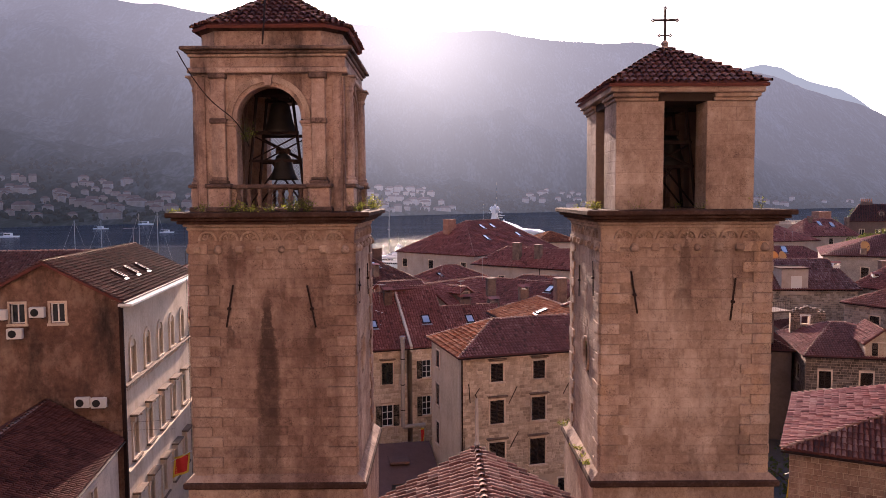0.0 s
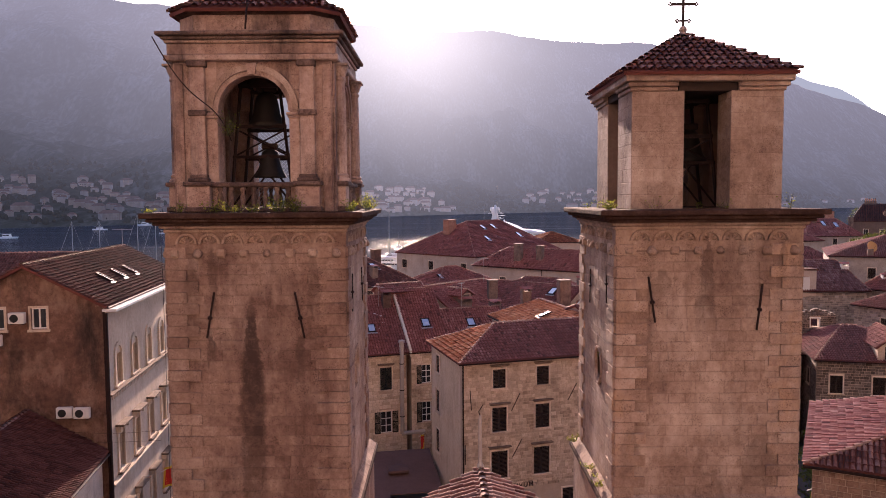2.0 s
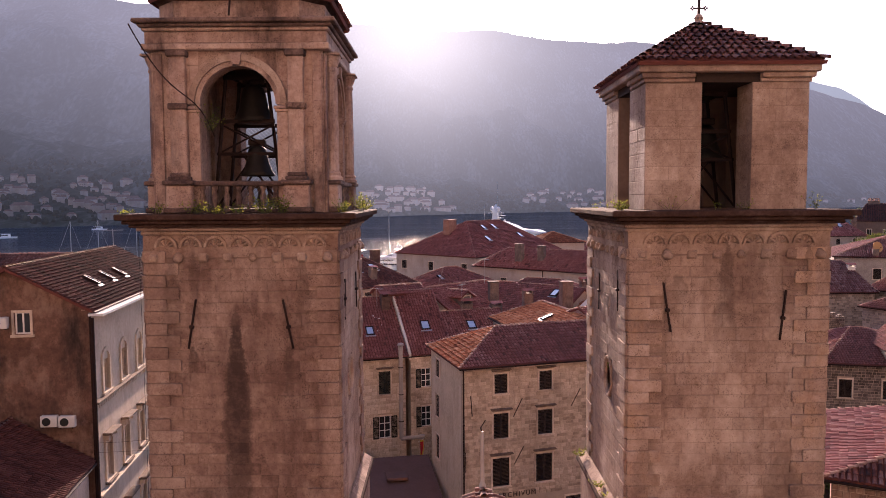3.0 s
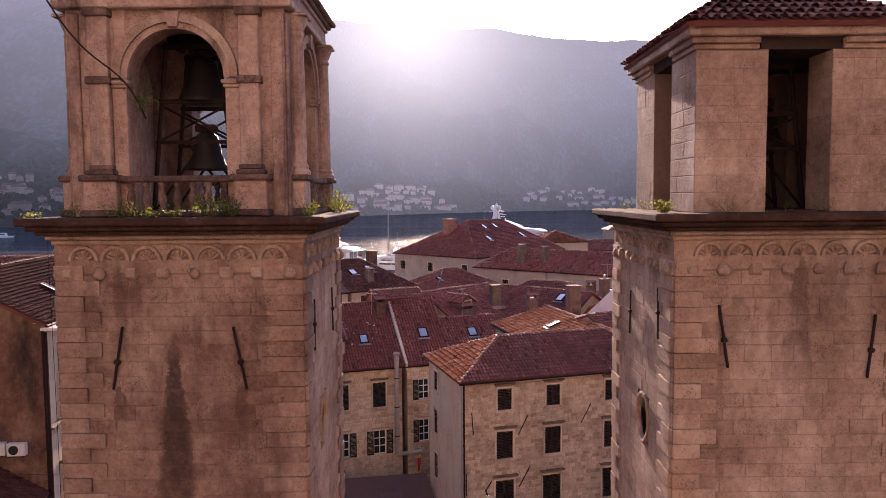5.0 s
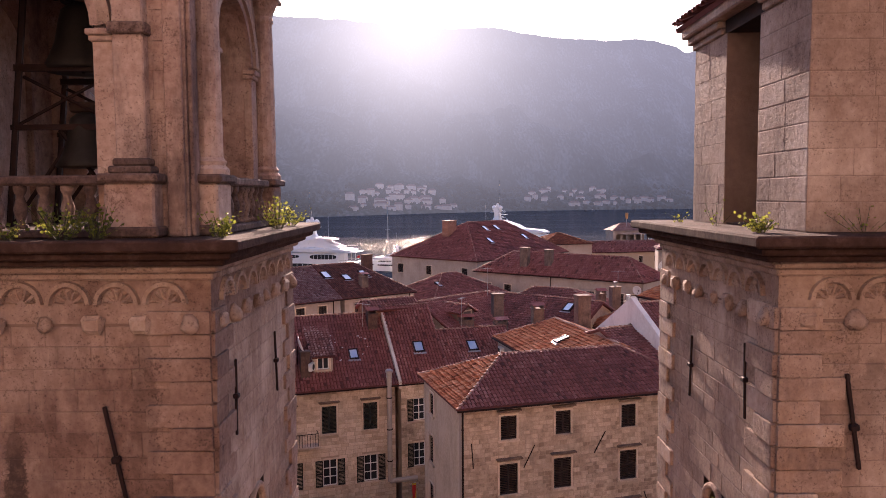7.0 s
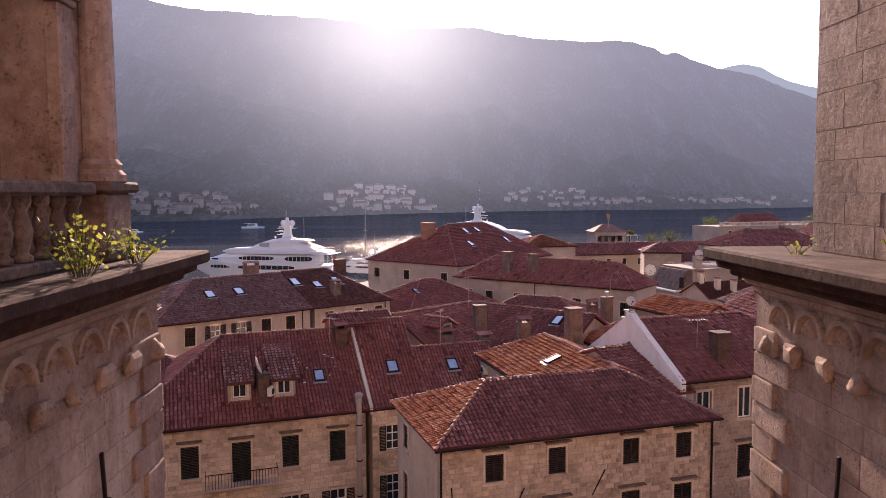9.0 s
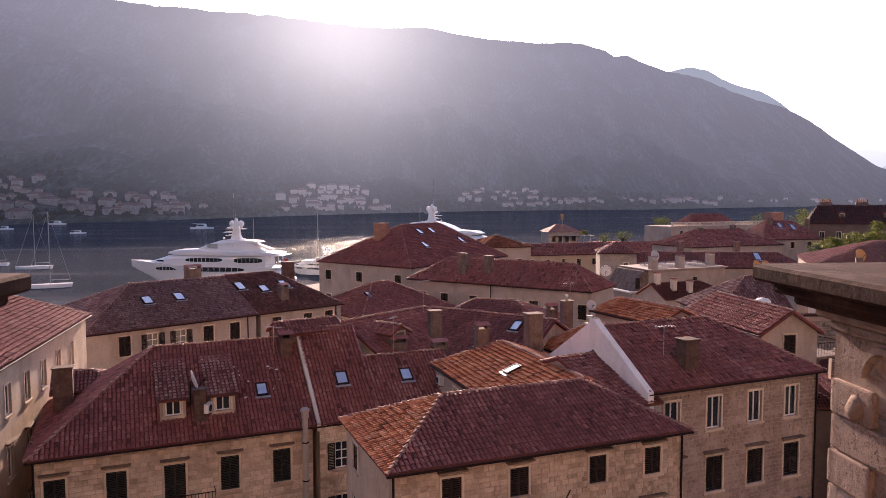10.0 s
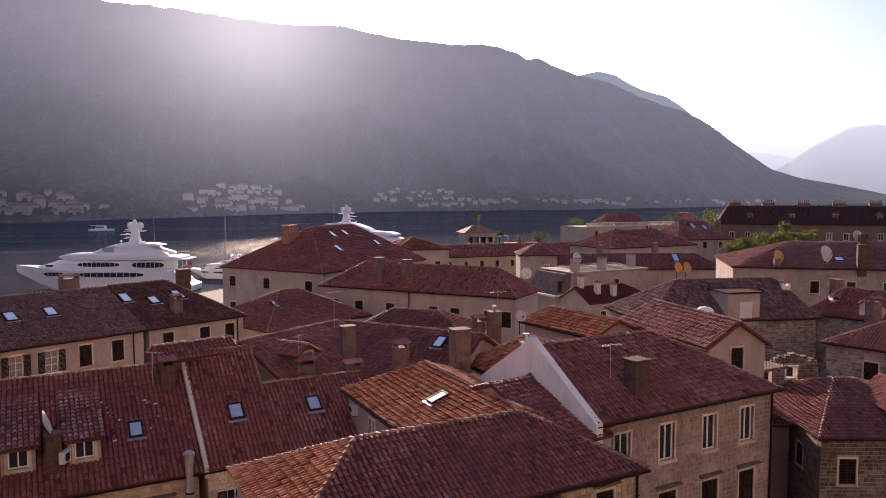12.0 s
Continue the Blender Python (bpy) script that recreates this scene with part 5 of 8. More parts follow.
def plain_belfry():
    x0, x1, y0, y1 = 5.72, 10.3, 24.5, 29.4
    cx, cy = (x0 + x1) / 2, (y0 + y1) / 2
    ob = thing("belfry", "plain limestone belfry of four piers under a tiled pyramid roof", "belfry", pose(cx, cy, 0))
    hx, hy, zb, zt = (x1 - x0) / 2, (y1 - y0) / 2, 25.062, 28.62
    ox, oy, th = 0.71, 0.72, 1.08
    for sx in (-1, 1):
        for sy in (-1, 1):
            s = Shape()
            a, b, c, d = sorted((sx * ox, sx * hx)) + sorted((sy * (hy - th), sy * hy))
            s.box(a, c, zb, b, d, zt)
            e, f, g, h = sorted((sx * (hx - th), sx * hx)) + sorted((sy * oy, sy * (hy - th)))
            s.box(e, g, zb, f, h, zt)
            pier = part("pier", s, MORTAR_T, ob)
            out_x, out_y = sx * hx, sy * hy
            runs = [((a, out_y, zb), (1, 0, 0), hx - ox) if sy < 0 else ((b, out_y, zb), (-1, 0, 0), hx - ox),
                    ((out_x, min(sy * oy, out_y), zb), (0, 1, 0), hy - oy) if sx > 0 else ((out_x, max(sy * oy, out_y), zb), (0, -1, 0), hy - oy),
                    ((sx * ox, max(c, d), zb), (0, -1, 0), th) if sx > 0 else ((sx * ox, min(c, d), zb), (0, 1, 0), th)]
            for q, (o, u, ln) in enumerate(runs):
                bl = courses(ln, zt - zb, 0.42, 0.75, [], 5 + int(10 * abs(o[0])) + (sy > 0))
                front = sy < 0 and (q == 0 or (q == 1 and sx < 0))
                stone_skin(pier, frame_of(o, u, (0, 0, 1)), bl, STONE_T, proud=0.006, joint=0.003, single=len(bl) if front else 0)
    fill = Shape()
    fill.box(-ox + 0.01, hy - 0.5, zb + 0.03, ox - 0.01, hy - 0.05, zt)
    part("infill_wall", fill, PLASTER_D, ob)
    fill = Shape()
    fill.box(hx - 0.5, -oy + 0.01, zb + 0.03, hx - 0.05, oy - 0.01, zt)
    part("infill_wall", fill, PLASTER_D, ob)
    li = Shape()
    li.box(-ox - 0.16, -hy + 0.01, zt, ox + 0.2, hy - 0.02, zt + 0.258).box(-hx + 0.02, -oy - 0.16, zt + 0.002, hx - 0.02, oy + 0.16, zt + 0.256)
    part("lintel", li, TIMBER, ob, "dark timber lintel beams")
    for sx in (-1, 1):
        for sy in (-1, 1):
            for z, h, o in ((zt, 0.12, 0.06), (zt + 0.12, 0.14, 0.14), (zt + 0.26, 0.22, 0.24)):
                s = Shape()
                xa, xb = sorted((sx * (ox + 0.21), sx * (hx + o)))
                ya, yb = sorted((sy * (oy + 0.17), sy * (hy + o)))
                if z + h < zt + 0.3:
                    s.box(xa, ya, z, xb, yb, z + h, b=0.02)
                    part("cornice", s, STONE_T, ob)
    s = Shape()
    s.box(-hx - 0.24, -hy - 0.24, zt + 0.26, hx + 0.24, hy + 0.24, zt + 0.5, b=0.03)
    part("cornice", s, STONE_T, ob)
    ex, ey, ez, az = hx + 0.32, hy + 0.36, zt + 0.52, 30.78
    c = [(-ex, -ey, ez), (ex, -ey, ez), (ex, ey, ez), (-ex, ey, ez)]
    for i in range(4):
        tri = [c[i], c[(i + 1) % 4], (0, 0, az)]
        part("roof_face", slab(tri, 0.1), UNDER, ob)
        tiled_face(ob, tri, TILE_OLD, 0.24, 0.36, 20 + i, single=150 if i in (0, 3) else 0)
        ridge_run(ob, c[i], (0, 0, az), r=0.11, step=0.36, mat=TILE_OLD)
    f = Shape()
    f.box(-hx + 0.05, -hy + 0.05, zb, hx - 0.05, hy - 0.05, zb + 0.03)
    part("belfry_floor", f, LEDGE, ob)
    x = thing("roof_cross", "wrought iron cross with trefoil ends on a stone base", "cross", pose(cx, cy, az) @ Matrix.Scale(0.9, 4))
    s = Shape()
    s.lathe([(0.2, -0.12), (0.2, 0.02), (0.12, 0.1), (0.16, 0.2), (0.1, 0.3), (0.05, 0.34)], 10)
    part("base", s, STONE_B, x)
    s = Shape()
    s.box(-0.045, -0.03, 0.3, 0.045, 0.03, 1.55)
    part("shaft", s, IRON, x)
    s = Shape()
    s.box(-0.46, -0.025, 1.08, 0.46, 0.025, 1.17)
    part("arm", s, IRON, x)
    s = Shape()
    s.box(-0.2, -0.025, 0.5, 0.2, 0.025, 0.55)
    part("arm", s, IRON, x)
    for px, pz in ((-0.48, 1.13), (0.48, 1.13), (0, 1.6), (-0.22, 0.53), (0.22, 0.53)):
        s = Shape()
        for dx, dz in ((0.05, 0), (-0.05, 0), (0, 0.05), (0, -0.05)):
            s.box(px + dx - 0.03, -0.02, pz + dz - 0.03, px + dx + 0.03, 0.02, pz + dz + 0.03)
        part("trefoil", s, IRON, x)
    return ob


plain_belfry()
bell_frame(8.0, 26.95, 25.1, 28.6, 0.95, "dark steel bell frame in the plain belfry")
bell((8.3, 27.1, 26.6), 0.6, "dark bronze bell hanging in the plain belfry")

# nave roof below the camera, with its finial
nave = house("cathedral_nave", "stone nave with a red tiled gable roof", (7.2, -14.0), 90, 37.9, 12.2, 13.85, 17.25, left="gable", right="gable", over=0.3, wall=STONE_T, tile=TILE_OLD, step=0.27, row=0.4,
             group="cathedral", category="church", single_tiles=150, tile_span=(26, 40, 0, 9), gutter=False)
fin = thing("roof_finial", "thin pale stone pole on the gable's ridge end", "finial", pose(1.08, 23.8, 17.3))
s = Shape()
s.lathe([(0.11, -0.1), (0.1, 0.1), (0.06, 0.2), (0.05, 1.5), (0.035, 1.62)], 8)
part("pole", s, PIPE, fin)
s = Shape()
s.rod((0, 0, 1.6), (-0.05, 0, 1.75), 0.02).rod((-0.05, 0, 1.72), (0.09, 0, 1.95), 0.015)
part("tip", s, IRON, fin)

# ---- the old town ----
W = lambda side, z, w, h, kind, us: [(side, u, z, w, h, kind) for u in us]
CB, CA = (1.09, 55.39), 16.5
# The left hip is laid in the sun-coloured orange tile.
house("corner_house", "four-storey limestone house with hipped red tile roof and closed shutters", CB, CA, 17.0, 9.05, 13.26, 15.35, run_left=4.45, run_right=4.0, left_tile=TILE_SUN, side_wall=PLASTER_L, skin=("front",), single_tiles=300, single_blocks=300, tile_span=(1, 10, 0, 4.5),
      windows=W("front", 11.15, 1.0, 1.42, "sc", (2.45, 6.0, 10.47, 13.84)) + W("front", 7.8, 1.15, 1.85, "sc", (2.38, 5.9, 10.4, 13.75)) + W("front", 4.2, 1.3, 2.1, "sc", (2.3, 5.75, 10.3, 13.65)) + W("front", 0.2, 1.3, 2.6, "s", (4.0, 8.2))
      + W("left", 11.1, 0.9, 1.4, "s", (1.5,)) + W("left", 7.8, 0.9, 1.8, "s", (1.4,)) + W("left", 4.4, 0.9, 1.9, "s", (1.4,)))
LB, LA = (-18.9, 65.0), 18.2
house("dormer_house", "three-storey limestone house with dormers in its red tile roof", LB, LA, 16.65, 13.0, 11.0, 15.7, right="gable", run_left=7.0, skin=("front",), single_tiles=300, single_blocks=200, tile_span=(4, 16, 0, 3.2), skin_h=0.3, skin_w=0.55,
      windows=W("front", 7.6, 1.1, 2.1, "scg", (0.53, 3.76, 10.2, 13.4)) + W("front", 7.0, 1.2, 2.65, "scg", (6.94,)) + W("front", 3.5, 1.1, 2.05, "og", (3.7, 7.0, 10.22, 13.4)) + W("front", 0.1, 1.4, 2.4, "sg", (4.5, 9.5)))
LB2 = (-3.09, 70.21)
house("narrow_house", "narrow limestone house with high red tile roof", LB2, LA, 4.17, 13.0, 11.0, 16.2, left="gable", right="gable", over=0.05, skin=("front",), windows=W("front", 8.0, 0.95, 1.75, "og", (1.0,)) + W("front", 4.3, 0.95, 1.9, "og", (1.0,)), tile=TILE)
house("rear_wing_house", "low limestone wing with red tile roof", on_roof(LB2, LA, 4.17, 0, 0)[:2], LA, 6.6, 9.0, 11.0, 14.2, left="gable", right="gable", over=0.05, tile=TILE)
house("roof_annex", "low annex with red tile roof above the hip", on_roof(LB, LA, 0.7, 7.4, 0)[:2], LA, 4.6, 4.2, 12.9, 13.9, left="gable", over=0.25, base=10.5, wall=PLASTER_C, tile=TILE, gutter=False, category="roof")
LH, HA = (4.46, 75.52), -75.6
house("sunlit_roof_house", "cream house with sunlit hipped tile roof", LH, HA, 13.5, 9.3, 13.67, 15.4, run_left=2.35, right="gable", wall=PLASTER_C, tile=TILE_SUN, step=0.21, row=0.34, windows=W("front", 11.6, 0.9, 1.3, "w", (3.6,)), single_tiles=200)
house("infill_house", "small house with red tile roof against the white gable", (13.5, 61.3), 22, 3.5, 10.6, 14.15, 15.97, left="gable", right="gable", over=0.1, tile=TILE, wall=PLASTER_C, gutter=False)
RB, RA = (15.75, 62.4), 18.0
white_gable = house("white_gable_house", "limestone house with white gable and red tile roof", RB, RA, 13.8, 10.4, 14.7, 17.66, left="gable", run_right=5.1, side_wall=WHITEWASH, wall=STONE_G, skin=("front",), single_tiles=250, single_blocks=200,
      windows=W("front", 12.0, 1.05, 1.9, "w", (1.1, 4.2, 7.4, 10.4)) + W("front", 8.2, 1.25, 2.1, "sc", (1.1, 4.2, 7.4, 10.4)) + W("front", 4.2, 1.25, 2.1, "sc", (1.1, 4.2, 7.4, 10.4)))
par = Shape()
for y0, z0, y1, z1 in ((-0.1, 14.55, 5.2, 17.86), (10.5, 14.55, 5.2, 17.86)):
    par.add([(-0.12, y0, z0 - 1.6), (0.3, y0, z0 - 1.6), (0.3, y1, z1 - 1.6), (-0.12, y1, z1 - 1.6), (-0.12, y0, z0 + 0.24), (0.3, y0, z0 + 0.24), (0.3, y1, z1 + 0.24), (-0.12, y1, z1 + 0.24)],
            [(0, 3, 2, 1), (4, 5, 6, 7), (0, 1, 5, 4), (1, 2, 6, 5), (2, 3, 7, 6), (3, 0, 4, 7)])
s = Shape()
s.box(-0.03, 4.75, 15.75, 0.32, 4.85, 16.75).box(-0.03, 5.45, 15.75, 0.32, 5.55, 16.75).box(-0.03, 4.85, 16.65, 0.32, 5.45, 16.75).box(-0.03, 4.85, 15.75, 0.32, 5.45, 15.85)
gw = part("window", s, WHITE, white_gable, "small white-framed gable window")
s = Shape()
s.box(0.01, 4.85, 15.85, 0.3, 5.45, 16.65)
part("pane", s, GLASS, gw)
tagged(new("gable_parapet", par.mesh("gable_parapet", WHITEWASH)), "white plastered parapet along a gable's edge", "parapet").matrix_world = pose(*RB, 0, 0, 0, RA)

house("chimney_roof_house", "house behind with weathered red tile roof", (1.53, 77.0), 45.7, 11.5, 10.0, 13.3, 16.0, left="gable", right="hip", tile=TILE, run_right=1.5)
house("chimney_roof_house", "house behind with weathered red tile roof and chimneys", (0.92, 83.95), -39.8, 13.1, 12.1, 13.0, 15.88, left="hip", right="gable", tile=TILE, run_left=1.0)
house("rear_roof_house", "low house with hipped red tile roof behind", (6.22, 97.7), -29.0, 11.9, 8.3, 13.1, 14.9, run_left=3.1, wall=PLASTER_C, tile=TILE)
house("roof_lantern", "raised tiled roof strip on a low ochre wall", on_roof(LB2, LA, -1.4, 5.5, 0)[:2], LA + 8, 5.0, 3.0, 15.95, 16.7, left="gable", right="gable", over=0.2, base=14.2, wall=PLASTER_D, tile=TILE, gutter=False, category="roof")
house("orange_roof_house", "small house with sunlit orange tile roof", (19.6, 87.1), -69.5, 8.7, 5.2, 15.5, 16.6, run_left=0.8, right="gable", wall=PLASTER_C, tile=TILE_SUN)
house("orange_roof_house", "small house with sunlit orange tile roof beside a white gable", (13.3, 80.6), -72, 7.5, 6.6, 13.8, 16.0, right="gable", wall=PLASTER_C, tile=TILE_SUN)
house("terrace_gable_house", "cream house with steep gable over a roof terrace", (26.65, 83.7), -86, 11.6, 5.0, 15.9, 17.55, run_left=1.3, right="gable", wall=PLASTER_C, tile=TILE, windows=W("right", 13.4, 0.9, 2.4, "s", (1.7,)))
house("long_roof_house", "stone house with long dark tile roof", (35.4, 96.2), -2.4, 19.2, 10.9, 13.2, 16.76, run_left=5.8, run_right=2.0, wall=STONE_P, skin=("front",), tile=TILE_GREY, step=0.3, row=0.45)
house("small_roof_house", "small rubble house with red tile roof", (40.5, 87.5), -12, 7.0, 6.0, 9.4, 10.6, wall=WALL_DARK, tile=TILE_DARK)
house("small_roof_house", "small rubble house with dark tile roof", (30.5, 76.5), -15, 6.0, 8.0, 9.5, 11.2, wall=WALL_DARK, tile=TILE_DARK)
house("rubble_house", "rubble stone house with hipped red tile roof", (35.27, 71.43), -13.7, 12.0, 13.3, 9.8, 12.2, wall=RUBBLE_D, tile=TILE, skin=("front", "left"), run_left=4.05, windows=W("front", 6.6, 1.1, 1.7, "s", (1.2, 4.9, 8.2)) + W("left", 6.8, 1.0, 1.5, "s", (4.0, 9.0)))
house("rubble_house", "pale rubble stone house with dormer", (45.94, 84.74), -62, 14.0, 10.0, 13.15, 15.6, wall=STONE_P, tile=TILE, skin=("front", "left"), windows=W("front", 10.5, 1.1, 1.5, "s", (3.0, 7.0)))
house("rubble_house", "pale rubble stone house with tiled roof", (53.97, 97.6), -62, 14.0, 7.6, 13.4, 16.0, run_left=2.5, wall=STONE_P, tile=TILE, skin=("front", "left"))
DR, DA = (67.65, 131.6), -24.7
house("dish_roof_house", "long stone house with dishes on its red tile roof", DR, DA, 49.6, 20.5, 14.77, 18.21, wall=STONE_P, tile=TILE, step=0.32, row=0.5, windows=W("front", 11.0, 1.2, 1.8, "s", (6, 11, 16, 21, 26)))
BR, BA = (121.9, 222.5), -29.7
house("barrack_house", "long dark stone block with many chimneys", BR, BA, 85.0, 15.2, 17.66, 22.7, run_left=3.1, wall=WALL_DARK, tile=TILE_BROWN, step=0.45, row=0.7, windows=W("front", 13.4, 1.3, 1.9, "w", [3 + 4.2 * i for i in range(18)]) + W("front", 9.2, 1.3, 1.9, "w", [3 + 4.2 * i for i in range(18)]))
house("quay_row_house", "long ochre row house with red tile roof", (30.0, 219.0), 9.5, 66.0, 8.0, 9.3, 12.3, wall=PLASTER_Y, tile=TILE, step=0.4, row=0.6, windows=W("front", 6.4, 1.1, 1.7, "s", [3 + 4.6 * i for i in range(13)]))
house("clock_house", "small stone clock tower with tiled pyramid roof", (43.77, 164.0), -10.5, 7.76, 7.9, 14.4, 16.44, wall=STONE_P, tile=TILE, step=0.3, row=0.5, windows=W("front", 11.0, 0.9, 1.5, "w", (4.6,)))
house("lean_to_house", "cream house with dark lean-to tile roof", (43.0, 128.0), 15.6, 13.0, 7.5, 10.3, 12.3, left="gable", wall=PLASTER_C, tile=TILE_DARK, step=0.3, row=0.45, windows=W("front", 7.4, 1.0, 1.6, "s", (2.0, 6.0)))
house("red_roof_house", "cream house with red tile roof", (48.0, 163.5), -10, 36.0, 9.5, 11.6, 14.3, wall=PLASTER_C, tile=TILE, step=0.35, row=0.5)
house("red_roof_house", "cream house with hipped red tile roof", (75.7, 193.6), 17.6, 29.8, 15.5, 13.1, 17.0, wall=PLASTER_C, tile=TILE, step=0.4, row=0.6)
house("red_roof_house", "cream house with tall hipped red tile roof", (103.0, 211.1), 4.7, 18.0, 13.7, 13.75, 18.6, run_left=4.9, run_right=4.9, wall=PLASTER_C, tile=TILE, step=0.4, row=0.6, windows=W("front", 11.4, 1.2, 1.7, "s", (3, 8, 13)))
house("pyramid_roof_house", "stone house with lit pyramid tile roof", (23.3, 186.4), 12.8, 13.1, 12.8, 14.0, 16.48, wall=PLASTER_C, tile=TILE_SUN, step=0.35, row=0.5, windows=W("front", 9.6, 1.2, 1.7, "s", (3, 9)))
LLp, LLa = (-26.3, 92.6), 38
house("long_cream_house", "long cream house with greyed tile roof and skylights", LLp, LLa, 18.1, 16.0, 13.0, 16.5, right="gable", run_left=7.2, over=0.3, wall=PLASTER_C, tile=TILE_GREY, windows=W("front", 10.5, 1.1, 1.9, "s", (3.05, 11.5, 14.45)) + W("front", 10.5, 1.1, 1.85, "o", (5.75, 8.6)) + W("front", 6.5, 1.1, 1.9, "s", (3.05, 7, 11.5, 14.45)))
house("long_cream_house", "cream house with brown-red hipped tile roof", on_roof(LLp, LLa, 18.1, 0, 0)[:2], LLa, 11.1, 16.0, 13.02, 16.6, left="gable", run_right=4.8, over=0.3, wall=PLASTER_C, tile=TILE_OLD, windows=W("front", 10.5, 1.1, 1.9, "s", (1.4, 5.4, 8.3)))
house("low_roof_house", "low house with red tile roof and skylight", (-1.26, 111.1), 37.1, 15.6, 12.9, 11.0, 14.4, wall=PLASTER_C, tile=TILE)
FPp, FPa = (6.0, 139.9), 48.5
house("stone_palace", "large pale stone palace with broad hipped red roof", FPp, FPa, 29.4, 21.5, 14.26, 20.56, run_left=10.3, run_right=7.8, wall=PLASTER_C, tile=TILE, step=0.3, row=0.45, windows=W("left", 11.3, 1.3, 1.6, "s", (1.6, 8.9, 17.4)) + W("left", 6.7, 1.3, 2.0, "s", (1.6, 8.9, 17.4)))
P2, P2a = (4.9, 130.2), -38.9
house("cream_palace", "long cream palace with hipped red tile roof", P2, P2a, 28.7, 8.5, 13.7, 16.75, run_left=4.9, run_right=4.2, wall=PLASTER_C, tile=TILE, step=0.3, row=0.45, windows=W("front", 10.1, 1.2, 1.85, "s", (1.7, 5.4, 10.2, 16.5, 19.5, 24.0, 26.3)))
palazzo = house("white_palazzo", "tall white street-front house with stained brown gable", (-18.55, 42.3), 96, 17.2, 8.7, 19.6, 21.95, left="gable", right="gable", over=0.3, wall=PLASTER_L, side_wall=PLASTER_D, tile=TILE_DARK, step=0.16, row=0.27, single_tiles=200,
      windows=W("left", 18.4, 0.8, 1.15, "w", (2.1, 4.3)) + W("front", 14.75, 0.95, 1.75, "wa", [1.65 + 3.03 * i for i in range(5)]) + W("front", 9.7, 0.95, 2.0, "wa", [1.65 + 3.03 * i for i in range(5)]) + W("front", 4.9, 0.95, 2.0, "wa", [1.65 + 3.03 * i for i in range(5)]))
for z in (14.45, 9.3):
    s = Shape()
    s.box(0.3, -0.02, z, 16.9, 0.3, z + 0.13, b=0.03)
    part("string_course", s, CORN if z > 12 else PLASTER_L, palazzo)
s = Shape()
s.box(0.32, 0.16, 14.06, 16.88, 0.3, 14.16, b=0.02)
part("string_course", s, PLASTER_L, palazzo)
dent = Shape()
dent.box(0, 0.08, 14.18, 0.14, 0.3, 14.43)
dent = dent.mesh("dentil", PLASTER_L)
for i in range(58):
    part("dentil", dent, None, palazzo, m=Matrix.Translation((0.4 + i * 0.285, 0, 0)))
for z in (12.35, 7.5):
    for i in range(5):
        s, u = Shape(), 1.95 + 3.03 * i
        s.box(u - 0.4, -0.2, z, u + 1.35, 0.3, z + 0.14, b=0.03)
        hood = part("window_hood", s, CORN, palazzo, "weathered stone hood over a window")
        for x in (u - 0.3, u + 1.08):
            s = Shape()
            s.box(x, 0.0, z - 0.35, x + 0.16, 0.3, z, b=0.02)
            part("bracket", s, PLASTER_L, hood)
        s = Shape()
        s.box(u - 0.3, 0.02, z - 2.85, u + 1.25, 0.3, z - 2.7, b=0.03)
        part("window_sill", s, CORN, palazzo)
for i in range(9):
    s = Shape()
    s.box(0.05 + i * 1.9, -0.5, 19.3, 1.91 + i * 1.9, 0.28, 19.44, b=0.01)
    part("eave_board", s, WHITEWASH, palazzo)
s = Shape()
s.rod((0.2, 0.12, 19.2), (0.2, 0.12, 3.0), 0.09)
part("downpipe", s, IRON, palazzo)
s = Shape()
s.box(0.285, 0.3, 0, 0.298, 0.72, 19.6)
part("corner_render", s, PLASTER_D, palazzo)
house("street_house", "grey street-side house with red tile roof", (-20.4, 60.2), 96.8, 28.0, 10.0, 15.7, 18.3, wall=PLASTER_L, tile=TILE, windows=W("front", 12.4, 1.0, 1.9, "w", [2 + 3.4 * i for i in range(7)]) + W("front", 8.4, 1.0, 2.0, "wc", [2 + 3.4 * i for i in range(7)]) + W("front", 4.2, 1.0, 2.0, "wc", [2 + 3.4 * i for i in range(7)]))
house("near_tile_house", "lower house with red tile roof against the brown gable", (-16.2, 25.6), 98.8, 17.3, 8.4, 11.35, 13.9, left="hip", right="gable", wall=STONE_H, tile=TILE_DARK, step=0.21, row=0.36, single_tiles=250, tile_span=(7, 18, 0, 6), windows=W("front", 8.6, 1.0, 1.7, "wg", (8.0, 11.5)))
house("left_roof_house", "house with dark brown tile roof behind", (-50.0, 62.0), 8, 24.0, 13.0, 17.5, 20.6, wall=PLASTER_C, tile=TILE_OLD)
# Left hip takes a brighter tile than the front, for the sun on it.
house("near_hip_house", "stone house with sunlit hipped tile roof", (15.3, 32.8), -28, 16.0, 10.5, 14.0, 17.2, run_left=9.0, run_right=3.0, wall=STONE_L, tile=TILE_OLD, left_tile=TILE, skin=("front",), single_tiles=300, single_blocks=80, step=0.22, row=0.36, windows=W("front", 11.0, 1.2, 1.7, "s", (4.6,)))

# ---- on the roofs ----


